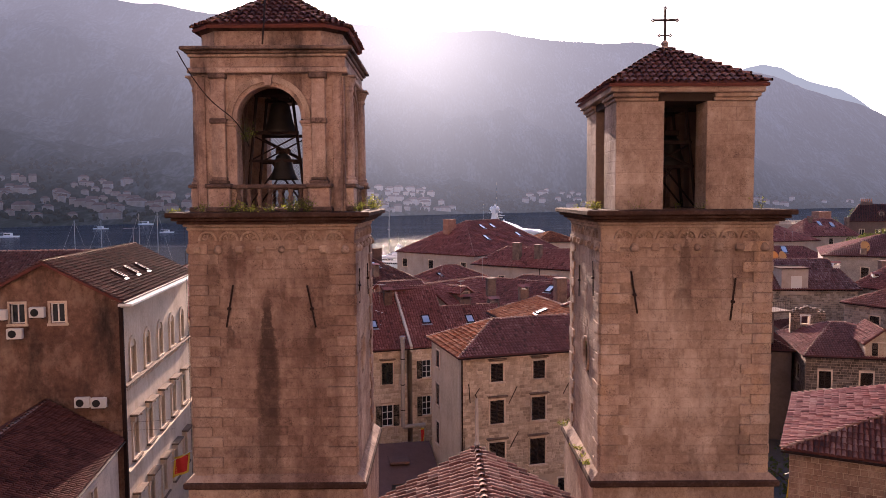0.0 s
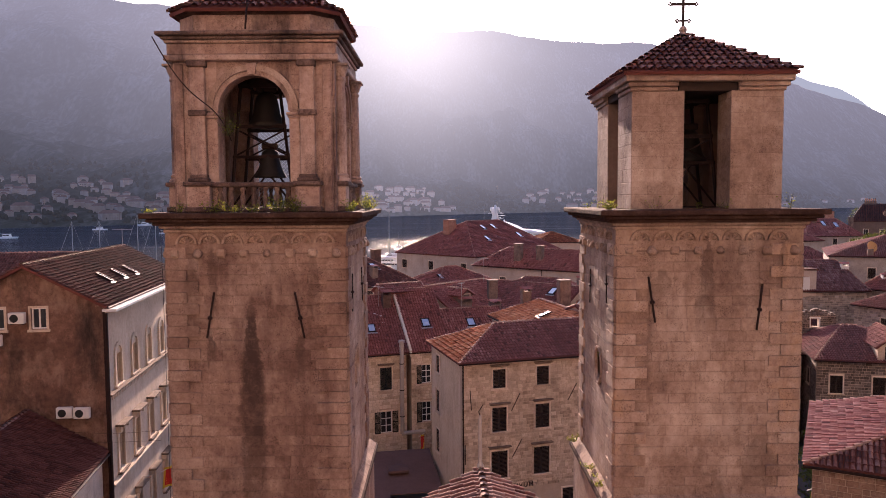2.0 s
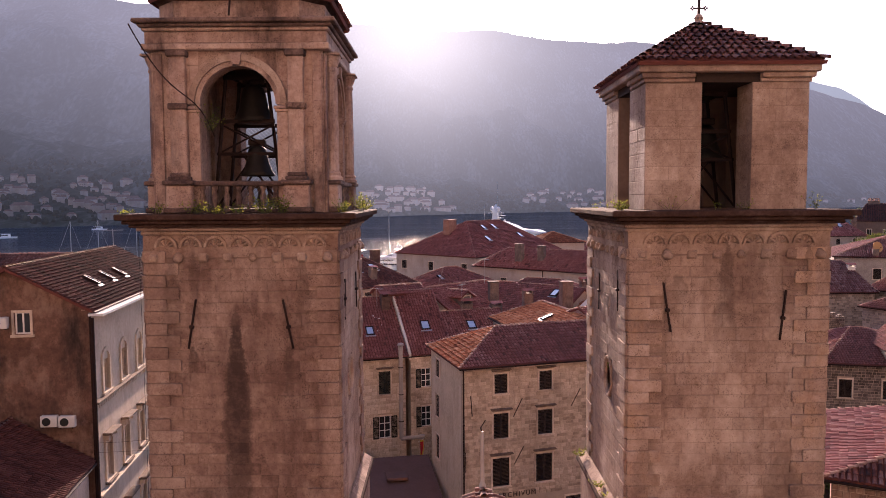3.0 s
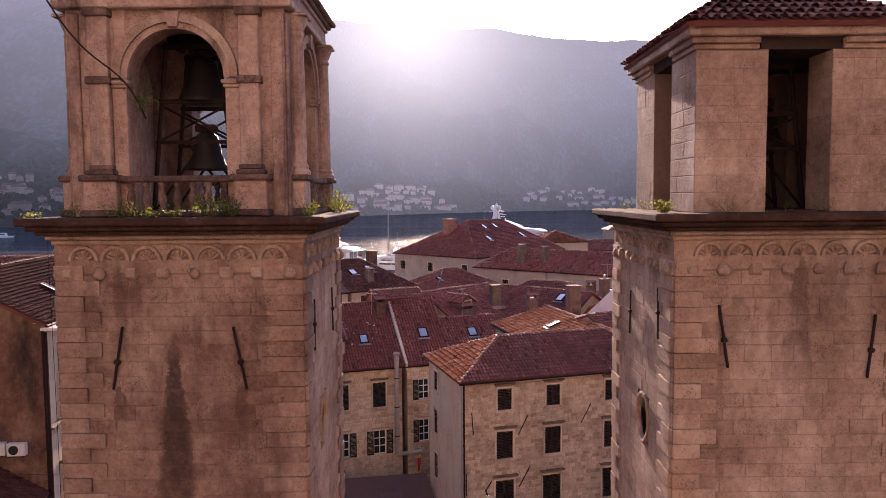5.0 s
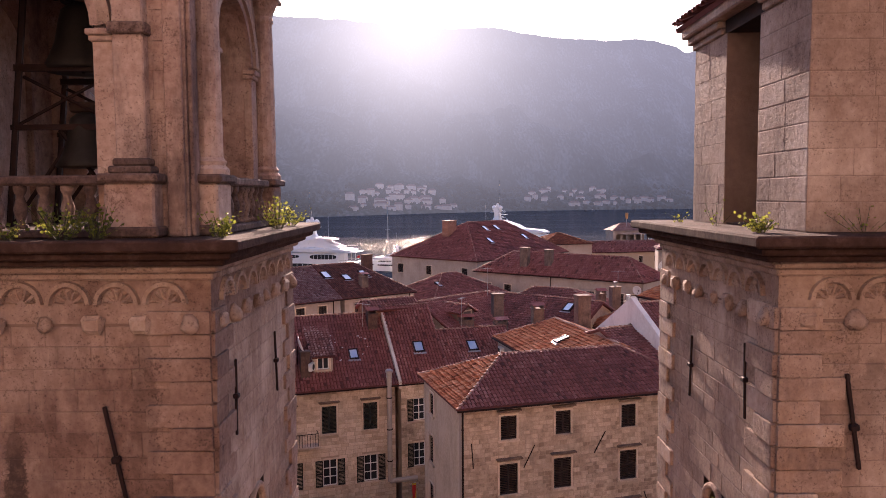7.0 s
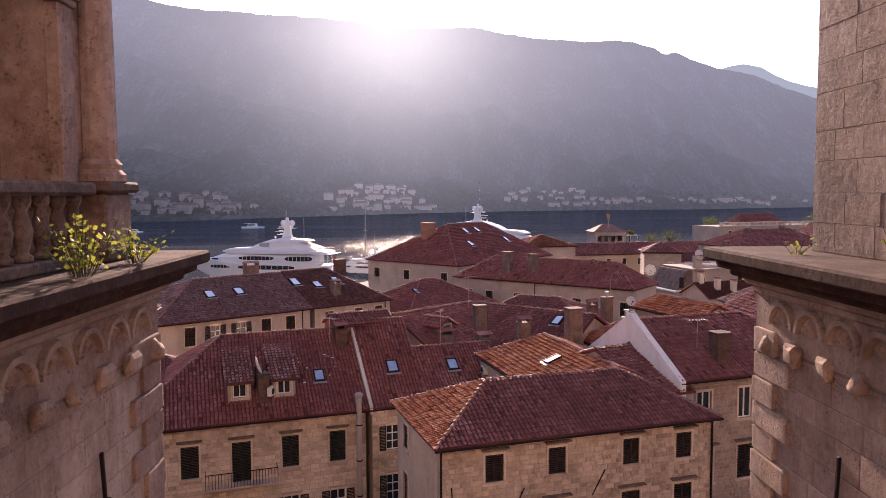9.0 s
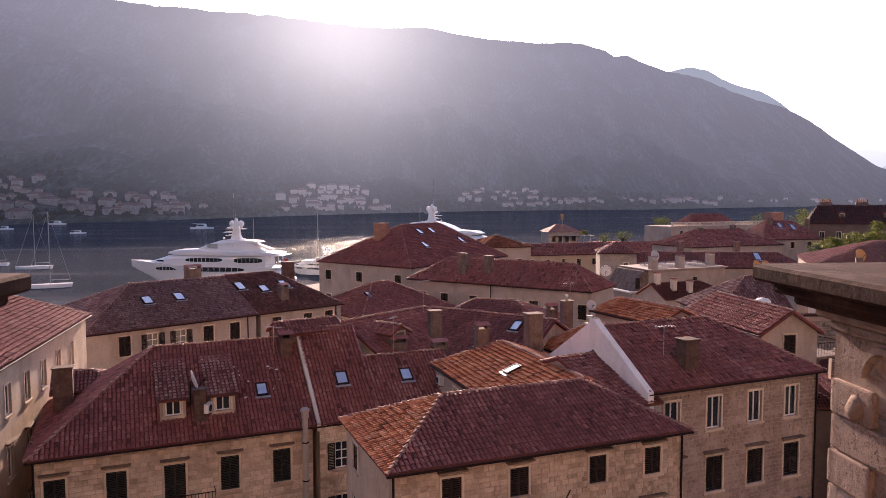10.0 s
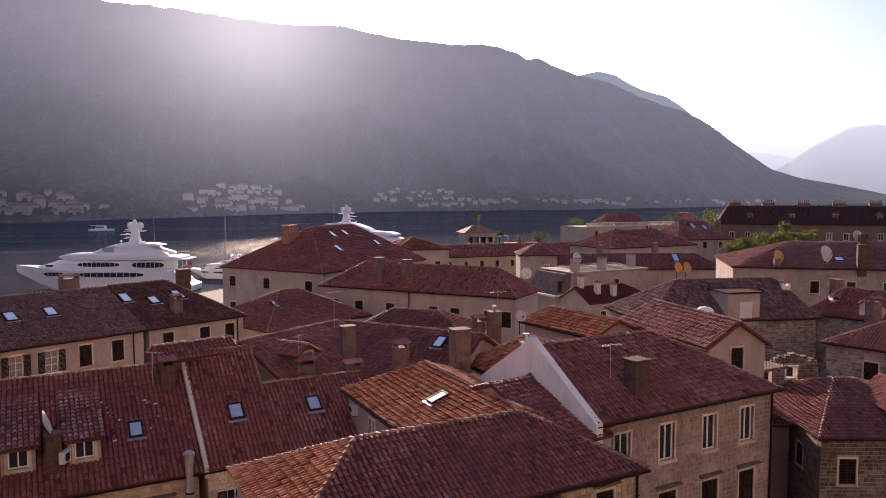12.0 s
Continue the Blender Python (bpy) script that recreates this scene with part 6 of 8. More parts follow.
def dormer(p0, ang, x, y, eave, slope, w=1.5, h=1.35, pitch=0.36, tile=None, wall=None, label="shed dormer with pale clay tiles and white window"):
    """A shed dormer whose face stands y metres up the plan from the eave."""
    z0 = eave + y * slope
    back = (h + 0.12) / (slope - pitch)
    ob = thing("dormer", label, "dormer", pose(p0[0], p0[1], 0, 0, 0, ang) @ pose(x, y, z0), "roof dormers")
    s = Shape()
    hole = [(w / 2 - 0.45, 0.28, w / 2 + 0.45, h - 0.12)]
    wall_panel(s, w, 0.0, h, 0.2, hole, frame_of((-w / 2, 0, 0), (1, 0, 0), (0, 0, 1)))
    part("front_wall", s, wall or PLASTER_C, ob)
    for sx in (-1, 1):
        s = Shape()
        x0, x1 = sorted((sx * w / 2, sx * (w / 2 - 0.15)))
        tz = lambda yy: h + yy * pitch - 0.02
        s.add([(x0, 0.2, -0.1), (x1, 0.2, -0.1), (x1, back, back * slope - 0.1), (x0, back, back * slope - 0.1), (x0, 0.2, tz(0.2)), (x1, 0.2, tz(0.2)), (x1, back, tz(back)), (x0, back, tz(back))],
              [(0, 3, 2, 1), (4, 5, 6, 7), (0, 1, 5, 4), (1, 2, 6, 5), (2, 3, 7, 6), (3, 0, 4, 7)])
        part("cheek", s, wall or PLASTER_C, ob)
    add_window(ob, frame_of((-w / 2, 0, 0), (1, 0, 0), (0, 0, 1)), w / 2 - 0.45, 0.28, 0.9, h - 0.4, "w")
    poly = [(-w / 2 - 0.14, -0.3, h - 0.3 * pitch + 0.05), (w / 2 + 0.14, -0.3, h - 0.3 * pitch + 0.05), (w / 2 + 0.14, back + 0.3, h + (back + 0.3) * pitch + 0.05), (-w / 2 - 0.25, back + 0.3, h + (back + 0.3) * pitch + 0.05)]
    part("roof", slab(poly, 0.1), UNDER, ob)
    tiled_face(ob, poly, tile or TILE_PALE, 0.25, 0.34, 7, single=120)
    return ob


def gable_dormer(p0, ang, x, y, z, w, h, rise, depth, label, wall=None):
    ob = thing("dormer", label, "dormer", pose(p0[0], p0[1], 0, 0, 0, ang) @ pose(x, y, z), "roof dormers")
    s = Shape()
    s.box(-w / 2, 0, -0.6, w / 2, depth, h)
    s.add([(-w / 2, 0, h), (w / 2, 0, h), (0, 0, h + rise), (-w / 2, depth, h), (w / 2, depth, h), (0, depth, h + rise)], [(0, 1, 2), (5, 4, 3), (0, 2, 5, 3), (1, 4, 5, 2), (0, 3, 4, 1)])
    part("body", s, wall or STONE_H, ob)
    add_window(ob, frame_of((-w / 2, -0.02, 0), (1, 0, 0), (0, 0, 1)), w / 2 - 0.5, 0.15, 1.0, h - 0.1, "o" if w > 2.4 else "s")
    for sx in (-1, 1):
        e = 0.25
        lo, hi = (sx * (w / 2 + e), h - rise * e / (w / 2) + 0.08), (0, h + rise + 0.08)
        poly = [(lo[0], -e, lo[1]), (lo[0], depth, lo[1]), (0, depth, hi[1]), (0, -e, hi[1])]
        if sx < 0:
            poly = [poly[1], poly[0], poly[3], poly[2]]
        part("roof", slab(poly, 0.08), UNDER, ob)
        tiled_face(ob, poly, TILE, 0.27, 0.38, 4)
    ridge_run(ob, (0, -0.25, h + rise + 0.08), (0, depth, h + rise + 0.08), r=0.11)
    return ob


SL = 4.7 / 6.5
dormer(LB, LA, 7.95, 1.45, 11.0, SL)
dormer(LB, LA, 10.9, 1.45, 11.0, SL)
skylight(LB, LA, 13.5, 2.3, 11.0, math.atan(SL))
skylight(LB2, LA, 2.25, 2.3, 11.0, math.atan(5.2 / 6.5), 0.85, 1.1)
skylight(on_roof(LB2, LA, 4.17, 0, 0), LA, 2.8, 2.3, 11.0, math.atan(3.2 / 4.5), 0.85, 1.1)
for u, v, w, h in ((7.7, 3.7, 1.0, 1.5), (11.1, 3.8, 1.0, 1.5), (18.6, 4.6, 1.0, 1.7), (21.1, 3.8, 1.0, 1.4), (24.0, 4.9, 0.9, 0.9), (24.3, 4.1, 0.6, 0.7)):
    skylight(LLp, LLa, u, v, 13.08, math.atan(3.5 / 8.0), w, h)
for u, v in ((12.9, 7.8), (16.5, 7.9), (9.9, 4.3), (21.4, 4.7)):
    skylight(FPp, FPa, u, v, 14.26, math.atan(6.3 / 10.75), 1.0, 1.6)
for u, v in ((3.5, 2.0), (6.0, 2.0), (8.4, 2.0)):
    skylight((-18.55, 42.3), 96, u + 1.5, v - 0.6, 19.6, math.atan(2.35 / 4.35), 0.45, 1.0)
skylight(LH, HA, 8.1, 2.3, 13.67, math.atan(1.73 / 4.65), 0.8, 1.1)
skylight((0.92, 83.95), -39.8, 10.4, 3.9, 13.0, math.atan(0.5), 0.8, 1.3)
skylight((-1.26, 111.1), 37.1, 4.2, 3.6, 11.0, math.atan(3.2 / 6.5), 0.8, 1.3)
skylight(DR, DA, 16.0, 2.6, 14.77, math.atan(3.44 / 10.25), 1.2, 1.4)
skylight((48.0, 163.5), -10, 27.0, 2.2, 11.6, math.atan(2.7 / 4.75), 1.2, 2.6)
skylight((103.0, 211.1), 4.7, 8.0, 4.0, 13.75, math.atan(4.85 / 6.85), 1.2, 2.2)
skylight((103.0, 211.1), 4.7, 11.5, 3.4, 13.75, math.atan(4.85 / 6.85), 1.2, 2.2)

chimney(on_roof(LB, LA, 9.5, 1.4, 12.0), LA, 0.72, 0.65, 1.8, "flat", CHIM_D, "tall dark brown chimney between two dormers")
chimney(on_roof(LB, LA, 15.6, 5.2, 14.8), LA, 0.8, 0.7, 1.0, "tile", CHIM_D)
chimney(on_roof(DR, DA, 18.3, 0.6, 14.9), DA, 1.2, 1.0, 3.4, "flat", CHIM_D, "tall dark stone chimney on the long roof")
chimney(on_roof(DR, DA, 20.6, 7.8, 17.3), DA, 1.2, 1.0, 2.4, "flat", CHIM_D, "dark stone chimney near the ridge of the long roof")
chimney(on_roof(DR, DA, 6.7, 0.9, 15.0), DA, 0.9, 0.9, 1.0, "flat", CHIM)
chimney((8.5, 77.6, 13.6), 13, 0.95, 0.8, 2.1, "tile", CHIM, "brown rendered chimney with a tiled cap")
chimney((12.2, 76.4, 13.4), 13, 1.15, 0.95, 3.6, "flat", label="tall plain rendered chimney stack on the tiles")
chimney((2.3, 79.6, 13.4), 17, 1.3, 0.7, 1.0, "tile")
chimney((5.4, 79.2, 12.9), 17, 1.1, 0.8, 1.3, "tile")
chimney((5.4, 83.0, 13.9), 17, 1.0, 0.8, 2.4, "flat", CHIM)
chimney((17.2, 86.0, 15.2), 13, 0.9, 0.8, 1.3, "steel", CHIM)
chimney((15.4, 84.0, 15.2), 13, 0.8, 0.7, 0.9, "tile", CHIM)
chimney(on_roof(RB, RA, 4.05, 1.55, 15.2), RA, 1.0, 0.9, 1.95, "flat", CHIM_D, "square dark stone chimney with flat slab top")
chimney(on_roof(RB, RA, 0.3, 6.2, 17.1), RA, 0.4, 0.4, 0.5, "steel", PLASTER_W)
chimney(on_roof(FPp, FPa, 7.0, 12.4, 19.0), FPa, 2.4, 1.5, 1.9, "flat", RIDGE, "broad brick chimney with notched top")
chimney(on_roof(P2, P2a, 8.6, 1.8, 15.0), P2a, 1.3, 1.0, 2.6, "flat")
chimney(on_roof(P2, P2a, 12.6, 2.2, 15.2), P2a, 1.1, 0.9, 2.2, "flat")
for u, v, z, w, c, mt in ((22.4, 2.3, 13.7, 0.95, "tile", CHIM), (15.0, 9.6, 15.8, 1.7, "tile", CHIM), (27.6, 9.8, 14.2, 1.4, "flat", CHIM_D)):
    chimney(on_roof(LLp, LLa, u, v, z), LLa, w, 0.9, 3.2 if z == 14.2 else 1.6, c, mt)
for i in range(9):
    chimney(on_roof(BR, BA, 5 + 9.2 * i, 7.6, 22.1), BA, 3.2, 1.0, 1.3, "pot", WALL_DARK, "broad stone chimney with a row of clay pots")
for i in range(7):
    gable_dormer(BR, BA, 9 + 11 * i, 2.6, 19.3, 1.6, 1.0, 0.6, 2.4, "small dark roof dormer on the long block", WALL_DARK)
for x, y, z, c in ((75.0, 170.0, 14.0, "flat"), (62.0, 168.0, 14.0, "tile"), (82.0, 203.0, 15.5, "flat"), (92.0, 206.0, 15.5, "tile"), (108.0, 217.0, 17.0, "tile"), (120.0, 219.0, 17.0, "flat"), (60.0, 100.0, 14.6, "flat"), (54.0, 88.0, 14.0, "tile"), (92.0, 124.5, 16.0, "flat")):
    chimney((x, y, z), 5, 1.1, 0.9, 1.9, c, CHIM)
brick_tower = chimney((137.5, 268.0, 1.0), 10, 5.0, 4.0, 18.6, "flat", RIDGE, "square crenellated brick chimney tower over the roofs")


SOL_AT = pose(46.3, 143.4, 0, 0, 0, 15.6)


def dish(place, yaw, r, mat, label):
    ob = thing("satellite_dish", label, "satellite dish", pose(*place, 0, 0, yaw), "satellite dishes")
    s = Shape()
    m = Matrix.Translation((0, -0.15, 0.9)) @ pose(0, 0, 0, 70)
    s.lathe([(0.02, 0.0), (r * 0.5, 0.05 * r), (r * 0.85, 0.16 * r), (r, 0.24 * r), (r, 0.27 * r), (r * 0.85, 0.2 * r), (r * 0.5, 0.1 * r), (0.02, 0.05 * r)], 18, m)
    part("reflector", s, mat, ob, smooth=True)
    s = Shape()
    s.rod((0, 0, -0.6), (0, -0.05, 0.9), 0.04)
    part("mast", s, IRON, ob)
    s = Shape()
    s.rod((0, -0.2, 0.9 - r), (0, -0.2 - r * 0.9, 0.95), 0.02).box(-0.05, -0.3 - r * 0.9, 0.9, 0.05, -0.18 - r * 0.9, 1.0)
    part("feed_arm", s, IRON, ob)
    return ob


dish(on_roof(LB, LA, 9.0, 2.0, 13.3), 105, 0.7, ACWHITE, "pale satellite dish on a roof mast")
dish(tuple(SOL_AT @ Vector((1.2, 0.5, 14.6))), 20, 0.9, DISH, "white satellite dish on the white chimney")
dish((19.0, 85.0, 15.4), 10, 0.45, DISH, "small white satellite dish by the chimneys")
dish(on_roof(RB, RA, 0.5, 6.0, 16.8), 20, 0.4, DISH, "small grey satellite dish on the gable")
for u, v, r, mt, lb in ((6.8, 1.6, 0.95, COPPER, "faded orange satellite dish on the long roof"), (13.8, 3.0, 1.15, DISH, "large white satellite dish on the long roof"), (13.4, 1.4, 0.75, DISH, "small white satellite dish on the long roof"), (20.0, 9.4, 1.1, DISH, "white mesh satellite dish on the ridge")):
    dish(on_roof(DR, DA, u, v, 15.0 + 0.335 * v), 10, r, mt, lb)
dish((61.5, 137.0, 13.2), 30, 1.1, COPPER, "faded orange satellite dish on a terrace")
dish((62.8, 136.6, 13.2), 30, 1.1, COPPER, "faded orange satellite dish on a terrace")


def antenna(place, yaw, h=1.8):
    ob = thing("antenna", "thin metal television antenna on the roof", "antenna", pose(*place, 0, 0, yaw), "roof antennas")
    s = Shape()
    s.rod((0, 0, -1.0), (0, 0, h), 0.02, 5)
    part("mast", s, PIPE, ob)
    s = Shape()
    s.rod((-0.7, 0, h - 0.1), (0.7, 0, h - 0.1), 0.015, 5)
    for i in range(7):
        s.rod((-0.6 + i * 0.2, -0.28, h - 0.1), (-0.6 + i * 0.2, 0.28, h - 0.1), 0.008, 4)
    part("boom", s, PIPE, ob)
    return ob


for p, yw in ((on_roof(RB, RA, 3.0, 2.4, 16.2), 10), (on_roof(LB, LA, 14.8, 5.2, 15.0), -30), ((4.6, 85.6, 16.8), 40), ((1.9, 79.0, 14.8), 70), ((17.5, 86.0, 16.4), 0), ((-24.6, 58.5, 21.5), 30), ((80.0, 172.6, 15.3), 40), ((82.0, 172.8, 15.3), 0)):
    antenna(p, yw)


def ac_unit(place, yaw, label="white air-conditioning unit on wall brackets"):
    ob = thing("air_conditioner", label, "air conditioner", pose(*place, 0, 0, yaw), "air-conditioning units")
    s = Shape()
    s.box(-0.42, -0.3, 0, 0.42, 0.0, 0.6, b=0.03)
    part("case", s, ACWHITE, ob)
    s = Shape()
    s.lathe([(0.22, 0.0), (0.22, 0.02)], 16, frame_of((-0.1, -0.305, 0.3), (1, 0, 0), (0, 0, 1)))
    part("fan_grille", s, DARK, ob)
    for x in (-0.3, 0.3):
        s = Shape()
        s.box(x - 0.02, -0.3, -0.06, x + 0.02, 0.12, -0.004)
        part("bracket", s, IRON, ob)
    return ob


for x, z in ((-20.9, 13.5), (-20.0, 13.45), (-23.15, 18.8), (-25.2, 18.7), (-24.4, 17.6)):
    ac_unit((x, 42.25 - 0.105 * (-18.9 - x), z), 6)
ac_unit(on_roof(LH, HA, 1.6, 0.35, 12.5), HA)
ac_unit(on_roof(LB, LA, 9.88, 1.35, 12.35), LA + 62)

chimney(on_roof(LB, LA, 1.6, 6.6, 13.3), LA, 1.15, 0.8, 1.5, "flat", CHIM_D, "broad dark chimney by the roof annex")
# parapet between the two roofs, flue on the street wall, balcony
s = Shape()
a, b = Vector((16.65, -0.05, 11.05)), Vector((16.65, 6.4, 11.05 + 6.45 * 5.0 / 6.5))
s.add([(a.x - 0.12, a.y, a.z - 0.4), (a.x + 0.1, a.y, a.z - 0.4), (b.x + 0.1, b.y, b.z - 0.4), (b.x - 0.12, b.y, b.z - 0.4), (a.x - 0.12, a.y, a.z + 0.2), (a.x + 0.1, a.y, a.z + 0.2), (b.x + 0.1, b.y, b.z + 0.2), (b.x - 0.12, b.y, b.z + 0.2)],
      [(0, 3, 2, 1), (4, 5, 6, 7), (0, 1, 5, 4), (1, 2, 6, 5), (2, 3, 7, 6), (3, 0, 4, 7)])
tagged(new("fire_parapet", s.mesh("fire_parapet", PLASTER_W)), "narrow grey mortar parapet between two tiled roofs", "parapet").matrix_world = pose(*LB, 0, 0, 0, LA)
flue = thing("flue_pipe", "tall weathered metal flue pipe on the street wall", "flue", pose(*on_roof(LB, LA, 15.75, 0.0, 0), 0, 0, LA))
s = Shape()
s.rod((0, 0, 3.4), (0, 0, 11.6), 0.2, 12).rod((0, 0, 3.4), (2.2, 0, 3.4), 0.2, 12)
part("pipe", s, PIPE, flue)
s = Shape()
s.lathe([(0.2, 11.6), (0.24, 11.65), (0.24, 12.0), (0.3, 12.05), (0.3, 12.2), (0.2, 12.28)], 12)
part("cowl", s, PIPE, flue)
for z in (5.0, 7.5, 10.0):
    s = Shape()
    s.lathe([(0.23, z), (0.23, z + 0.08)], 12)
    part("clamp", s, IRON, flue)
bal = thing("balcony", "stone balcony slab with thin black iron railing", "balcony", pose(*on_roof(LB, LA, 7.85, 0.35, 6.98), 0, 0, LA))
s = Shape()
s.box(-2.3, -0.9, -0.14, 2.3, 0, 0, b=0.02)
part("slab", s, STONE_H, bal)
s = Shape()
s.box(-2.3, -0.9, 0.95, 2.3, -0.86, 1.0).box(-2.3, -0.86, 0.95, -2.26, 0, 1.0).box(2.26, -0.86, 0.95, 2.3, 0, 1.0)
part("handrail", s, IRON, bal)
for i in range(24):
    s = Shape()
    s.rod((-2.28 + i * 0.198, -0.88, 0), (-2.28 + i * 0.198, -0.88, 0.95), 0.018, 4)
    part("baluster", s, IRON, bal)
for x, z, t in ((4.6, 10.0, 28), (9.3, 10.4, 30), (12.7, 6.2, -20), (1.0, 10.4, -4), (0.55, 6.3, 0), (4.7, 6.4, 30)):
    ob = thing("wall_tie", "rusty iron wall tie bar on the stone facade", "tie bar", pose(*CB, 0, 0, 0, CA) @ pose(x, 0.32, z, 0, t), "wall tie bars")
    s = Shape()
    s.rod((0, -0.06, -0.75), (0, -0.06, 0.75), 0.035)
    part("bar", s, IRON, ob)
for p0, an, u, e in ((CB, CA, 0.4, 13.2), (CB, CA, 16.5, 13.2), (RB, RA, 0.5, 14.6), (RB, RA, 13.3, 14.6), (LB, LA, 0.4, 10.9), (LLp, LLa, 16.8, 12.9), (LLp, LLa, 28.2, 12.9), (P2, P2a, 14.0, 13.6), ((-18.55, 42.3), 96, 0.2, 19.4)):
    ob = thing("downpipe", "dark metal rain downpipe on the house wall", "downpipe", pose(*p0, 0, 0, 0, an), "rain downpipes")
    s = Shape()
    s.rod((u, 0.24, 0.0), (u, 0.24, e), 0.06, 8)
    part("pipe", s, IRON, ob)
    for z in (3, 6, 9, 12):
        s = Shape()
        s.lathe([(0.08, z), (0.08, z + 0.06)], 8, Matrix.Translation((u, 0.24, 0)))
        part("clamp", s, IRON, ob)
sign = bpy.data.curves.new("wall_lettering", "FONT")
sign.body, sign.size, sign.extrude, sign.align_x, sign.space_character = "ARCHIVUM", 0.52, 0.02, "LEFT", 1.25
sign.materials.append(IRON)
so = new("wall_lettering", sign)
so.matrix_world = pose(*CB, 0, 0, 0, CA) @ pose(3.0, 0.3, 3.3, 90)
tagged(so, "dark metal capital letters on the stone facade", "lettering")

# steep gable terrace, box dormer, sheds on the far side
bx = thing("box_dormer", "white rendered box dormer with closed hatch and tiled lid", "dormer", pose(46.0, 95.9, 13.0, 0, 0, -1))
s = Shape()
s.box(-1.75, 0, -0.5, 1.75, 3.4, 2.9, b=0.02)
part("body", s, PLASTER_C, bx)
s = Shape()
s.box(-0.5, -0.05, 0.3, 0.9, 0.0, 2.0, b=0.01)
part("hatch", s, ACWHITE, bx)
s = Shape()
s.box(-1.95, -0.2, 2.9, 1.95, 3.8, 3.05)
part("lid", s, TILE_DARK, bx)
tr = thing("roof_terrace", "small roof terrace with iron railing", "terrace", pose(33.4, 76.6, 13.6, 0, 0, 18))
s = Shape()
s.box(-2.2, -1.6, -0.2, 2.4, 1.0, 0, b=0.03)
part("slab", s, CHIM, tr)
s = Shape()
s.box(-1.6, -0.4, -13, 1.2, 0.9, -0.21)
part("wall", s, WALL_DARK, tr)
s = Shape()
s.rod((-2.1, -1.5, 1.0), (2.3, -1.5, 1.0), 0.03).rod((2.3, -1.5, 1.0), (2.3, 0.9, 1.0), 0.03)
part("handrail", s, IRON, tr)
for i in range(15):
    s = Shape()
    s.rod((-2.1 + i * 0.31, -1.5, 0), (-2.1 + i * 0.31, -1.5, 1.0), 0.015, 4)
    part("baluster", s, IRON, tr)
vent = thing("roof_vent", "white domed metal vent on the roof", "vent", pose(*on_roof((26.65, 83.7), -86, 6.6, 3.3, 17.1)))
s = Shape()
s.lathe([(0.35, -0.8), (0.35, 0.2), (0.6, 0.25), (0.6, 0.45), (0.4, 0.65), (0.05, 0.72)], 14)
part("dome", s, WHITE, vent, smooth=True)
gable_dormer((35.27, 71.43), -13.7, 7.2, 0.36, 9.9, 3.2, 1.3, 1.3, 6.0, "stone gable dormer with shuttered window")
gable_dormer((45.94, 84.74), -62, 6.0, 1.2, 13.5, 1.5, 1.1, 0.6, 2.5, "small white gable dormer on the stone house", PLASTER_W)
gable_dormer((53.97, 97.6), -62, 6.5, 0.5, 13.5, 2.2, 1.4, 0.7, 3.0, "white dormer with window on the stone house", PLASTER_W)
gable_dormer((1.53, 77.0), 45.7, 2.8, 1.5, 14.0, 1.9, 1.1, 0.55, 3.0, "grey gable dormer between the chimneys", WALL_DARK)
# white house with a steep side wing and solar arrays on its flat roof
sol = thing("solar_house", "white house with flat roof and steep side wing", "house", SOL_AT, "houses of the old town")
s = Shape()
SW = [(1.4, 9.6, 2.4, 11.6), (4.6, 9.6, 5.6, 11.6), (9.0, 9.6, 10.0, 11.6)]
wall_panel(s, 16, 0, 13.0, 0.4, SW, frame_of((0, 0, 0), (1, 0, 0), (0, 0, 1)))
s.box(0, 0.4, 0, 0.4, 8.5, 13.0).box(15.6, 0.4, 0, 16, 8.5, 13.0).box(0.4, 8.1, 0, 15.6, 8.5, 13.0)
part("wall", s, PLASTER_C, sol)
for u, z, u2, z2 in SW:
    add_window(sol, frame_of((0, 0, 0), (1, 0, 0), (0, 0, 1)), u, z, 1.0, 2.0, "s")
s = Shape()
s.box(-0.3, -0.35, 13.0, 16.3, 8.8, 13.22, b=0.03)
part("roof_slab", s, PLASTER_C, sol)
s = Shape()
s.box(-3.2, 0.3, 0, -0.005, 8.4, 9.3)
part("side_wing", s, PLASTER_C, sol)
s = Shape()
s.box(-3.7, -0.1, 9.3, -0.005, 8.8, 9.6, b=0.05)
part("wing_cornice", s, WHITEWASH, sol)
s = Shape()
s.add([(-3.1, 0.4, 9.6), (-0.005, 0.4, 9.6), (-0.005, 8.3, 9.6), (-3.1, 8.3, 9.6), (-1.0, 0.4, 12.9), (-0.005, 0.4, 12.9), (-0.005, 8.3, 12.9), (-1.0, 8.3, 12.9)], [(0, 3, 2, 1), (4, 5, 6, 7), (0, 1, 5, 4), (1, 2, 6, 5), (2, 3, 7, 6), (3, 0, 4, 7)])
part("wing_roof", s, CHIM, sol)
s = Shape()
s.box(-2.45, 0.34, 10.0, -1.6, 0.4, 11.8)
part("wing_window", s, SHUTTER, sol)
for i in range(4):
    ob = thing("solar_array", "tilted solar array on a rail above the roof", "solar array", SOL_AT @ pose(8.2 + 0.5 * i, 1.5 + i * 1.9, 13.55, -4), "solar arrays")
    for j in range(5):
        s = Shape()
        s.box(-6.4 + j * 2.5, 0, 0, -3.95 + j * 2.5, 1.05, 0.07, b=0.01)
        part("panel", s, PANEL, ob)
    for x in (-6.0, -1.5, 3.0, 5.6):
        s = Shape()
        s.box(x - 0.04, 0.4, -0.36, x + 0.04, 0.5, 0.0)
        part("support", s, ZINC, ob)
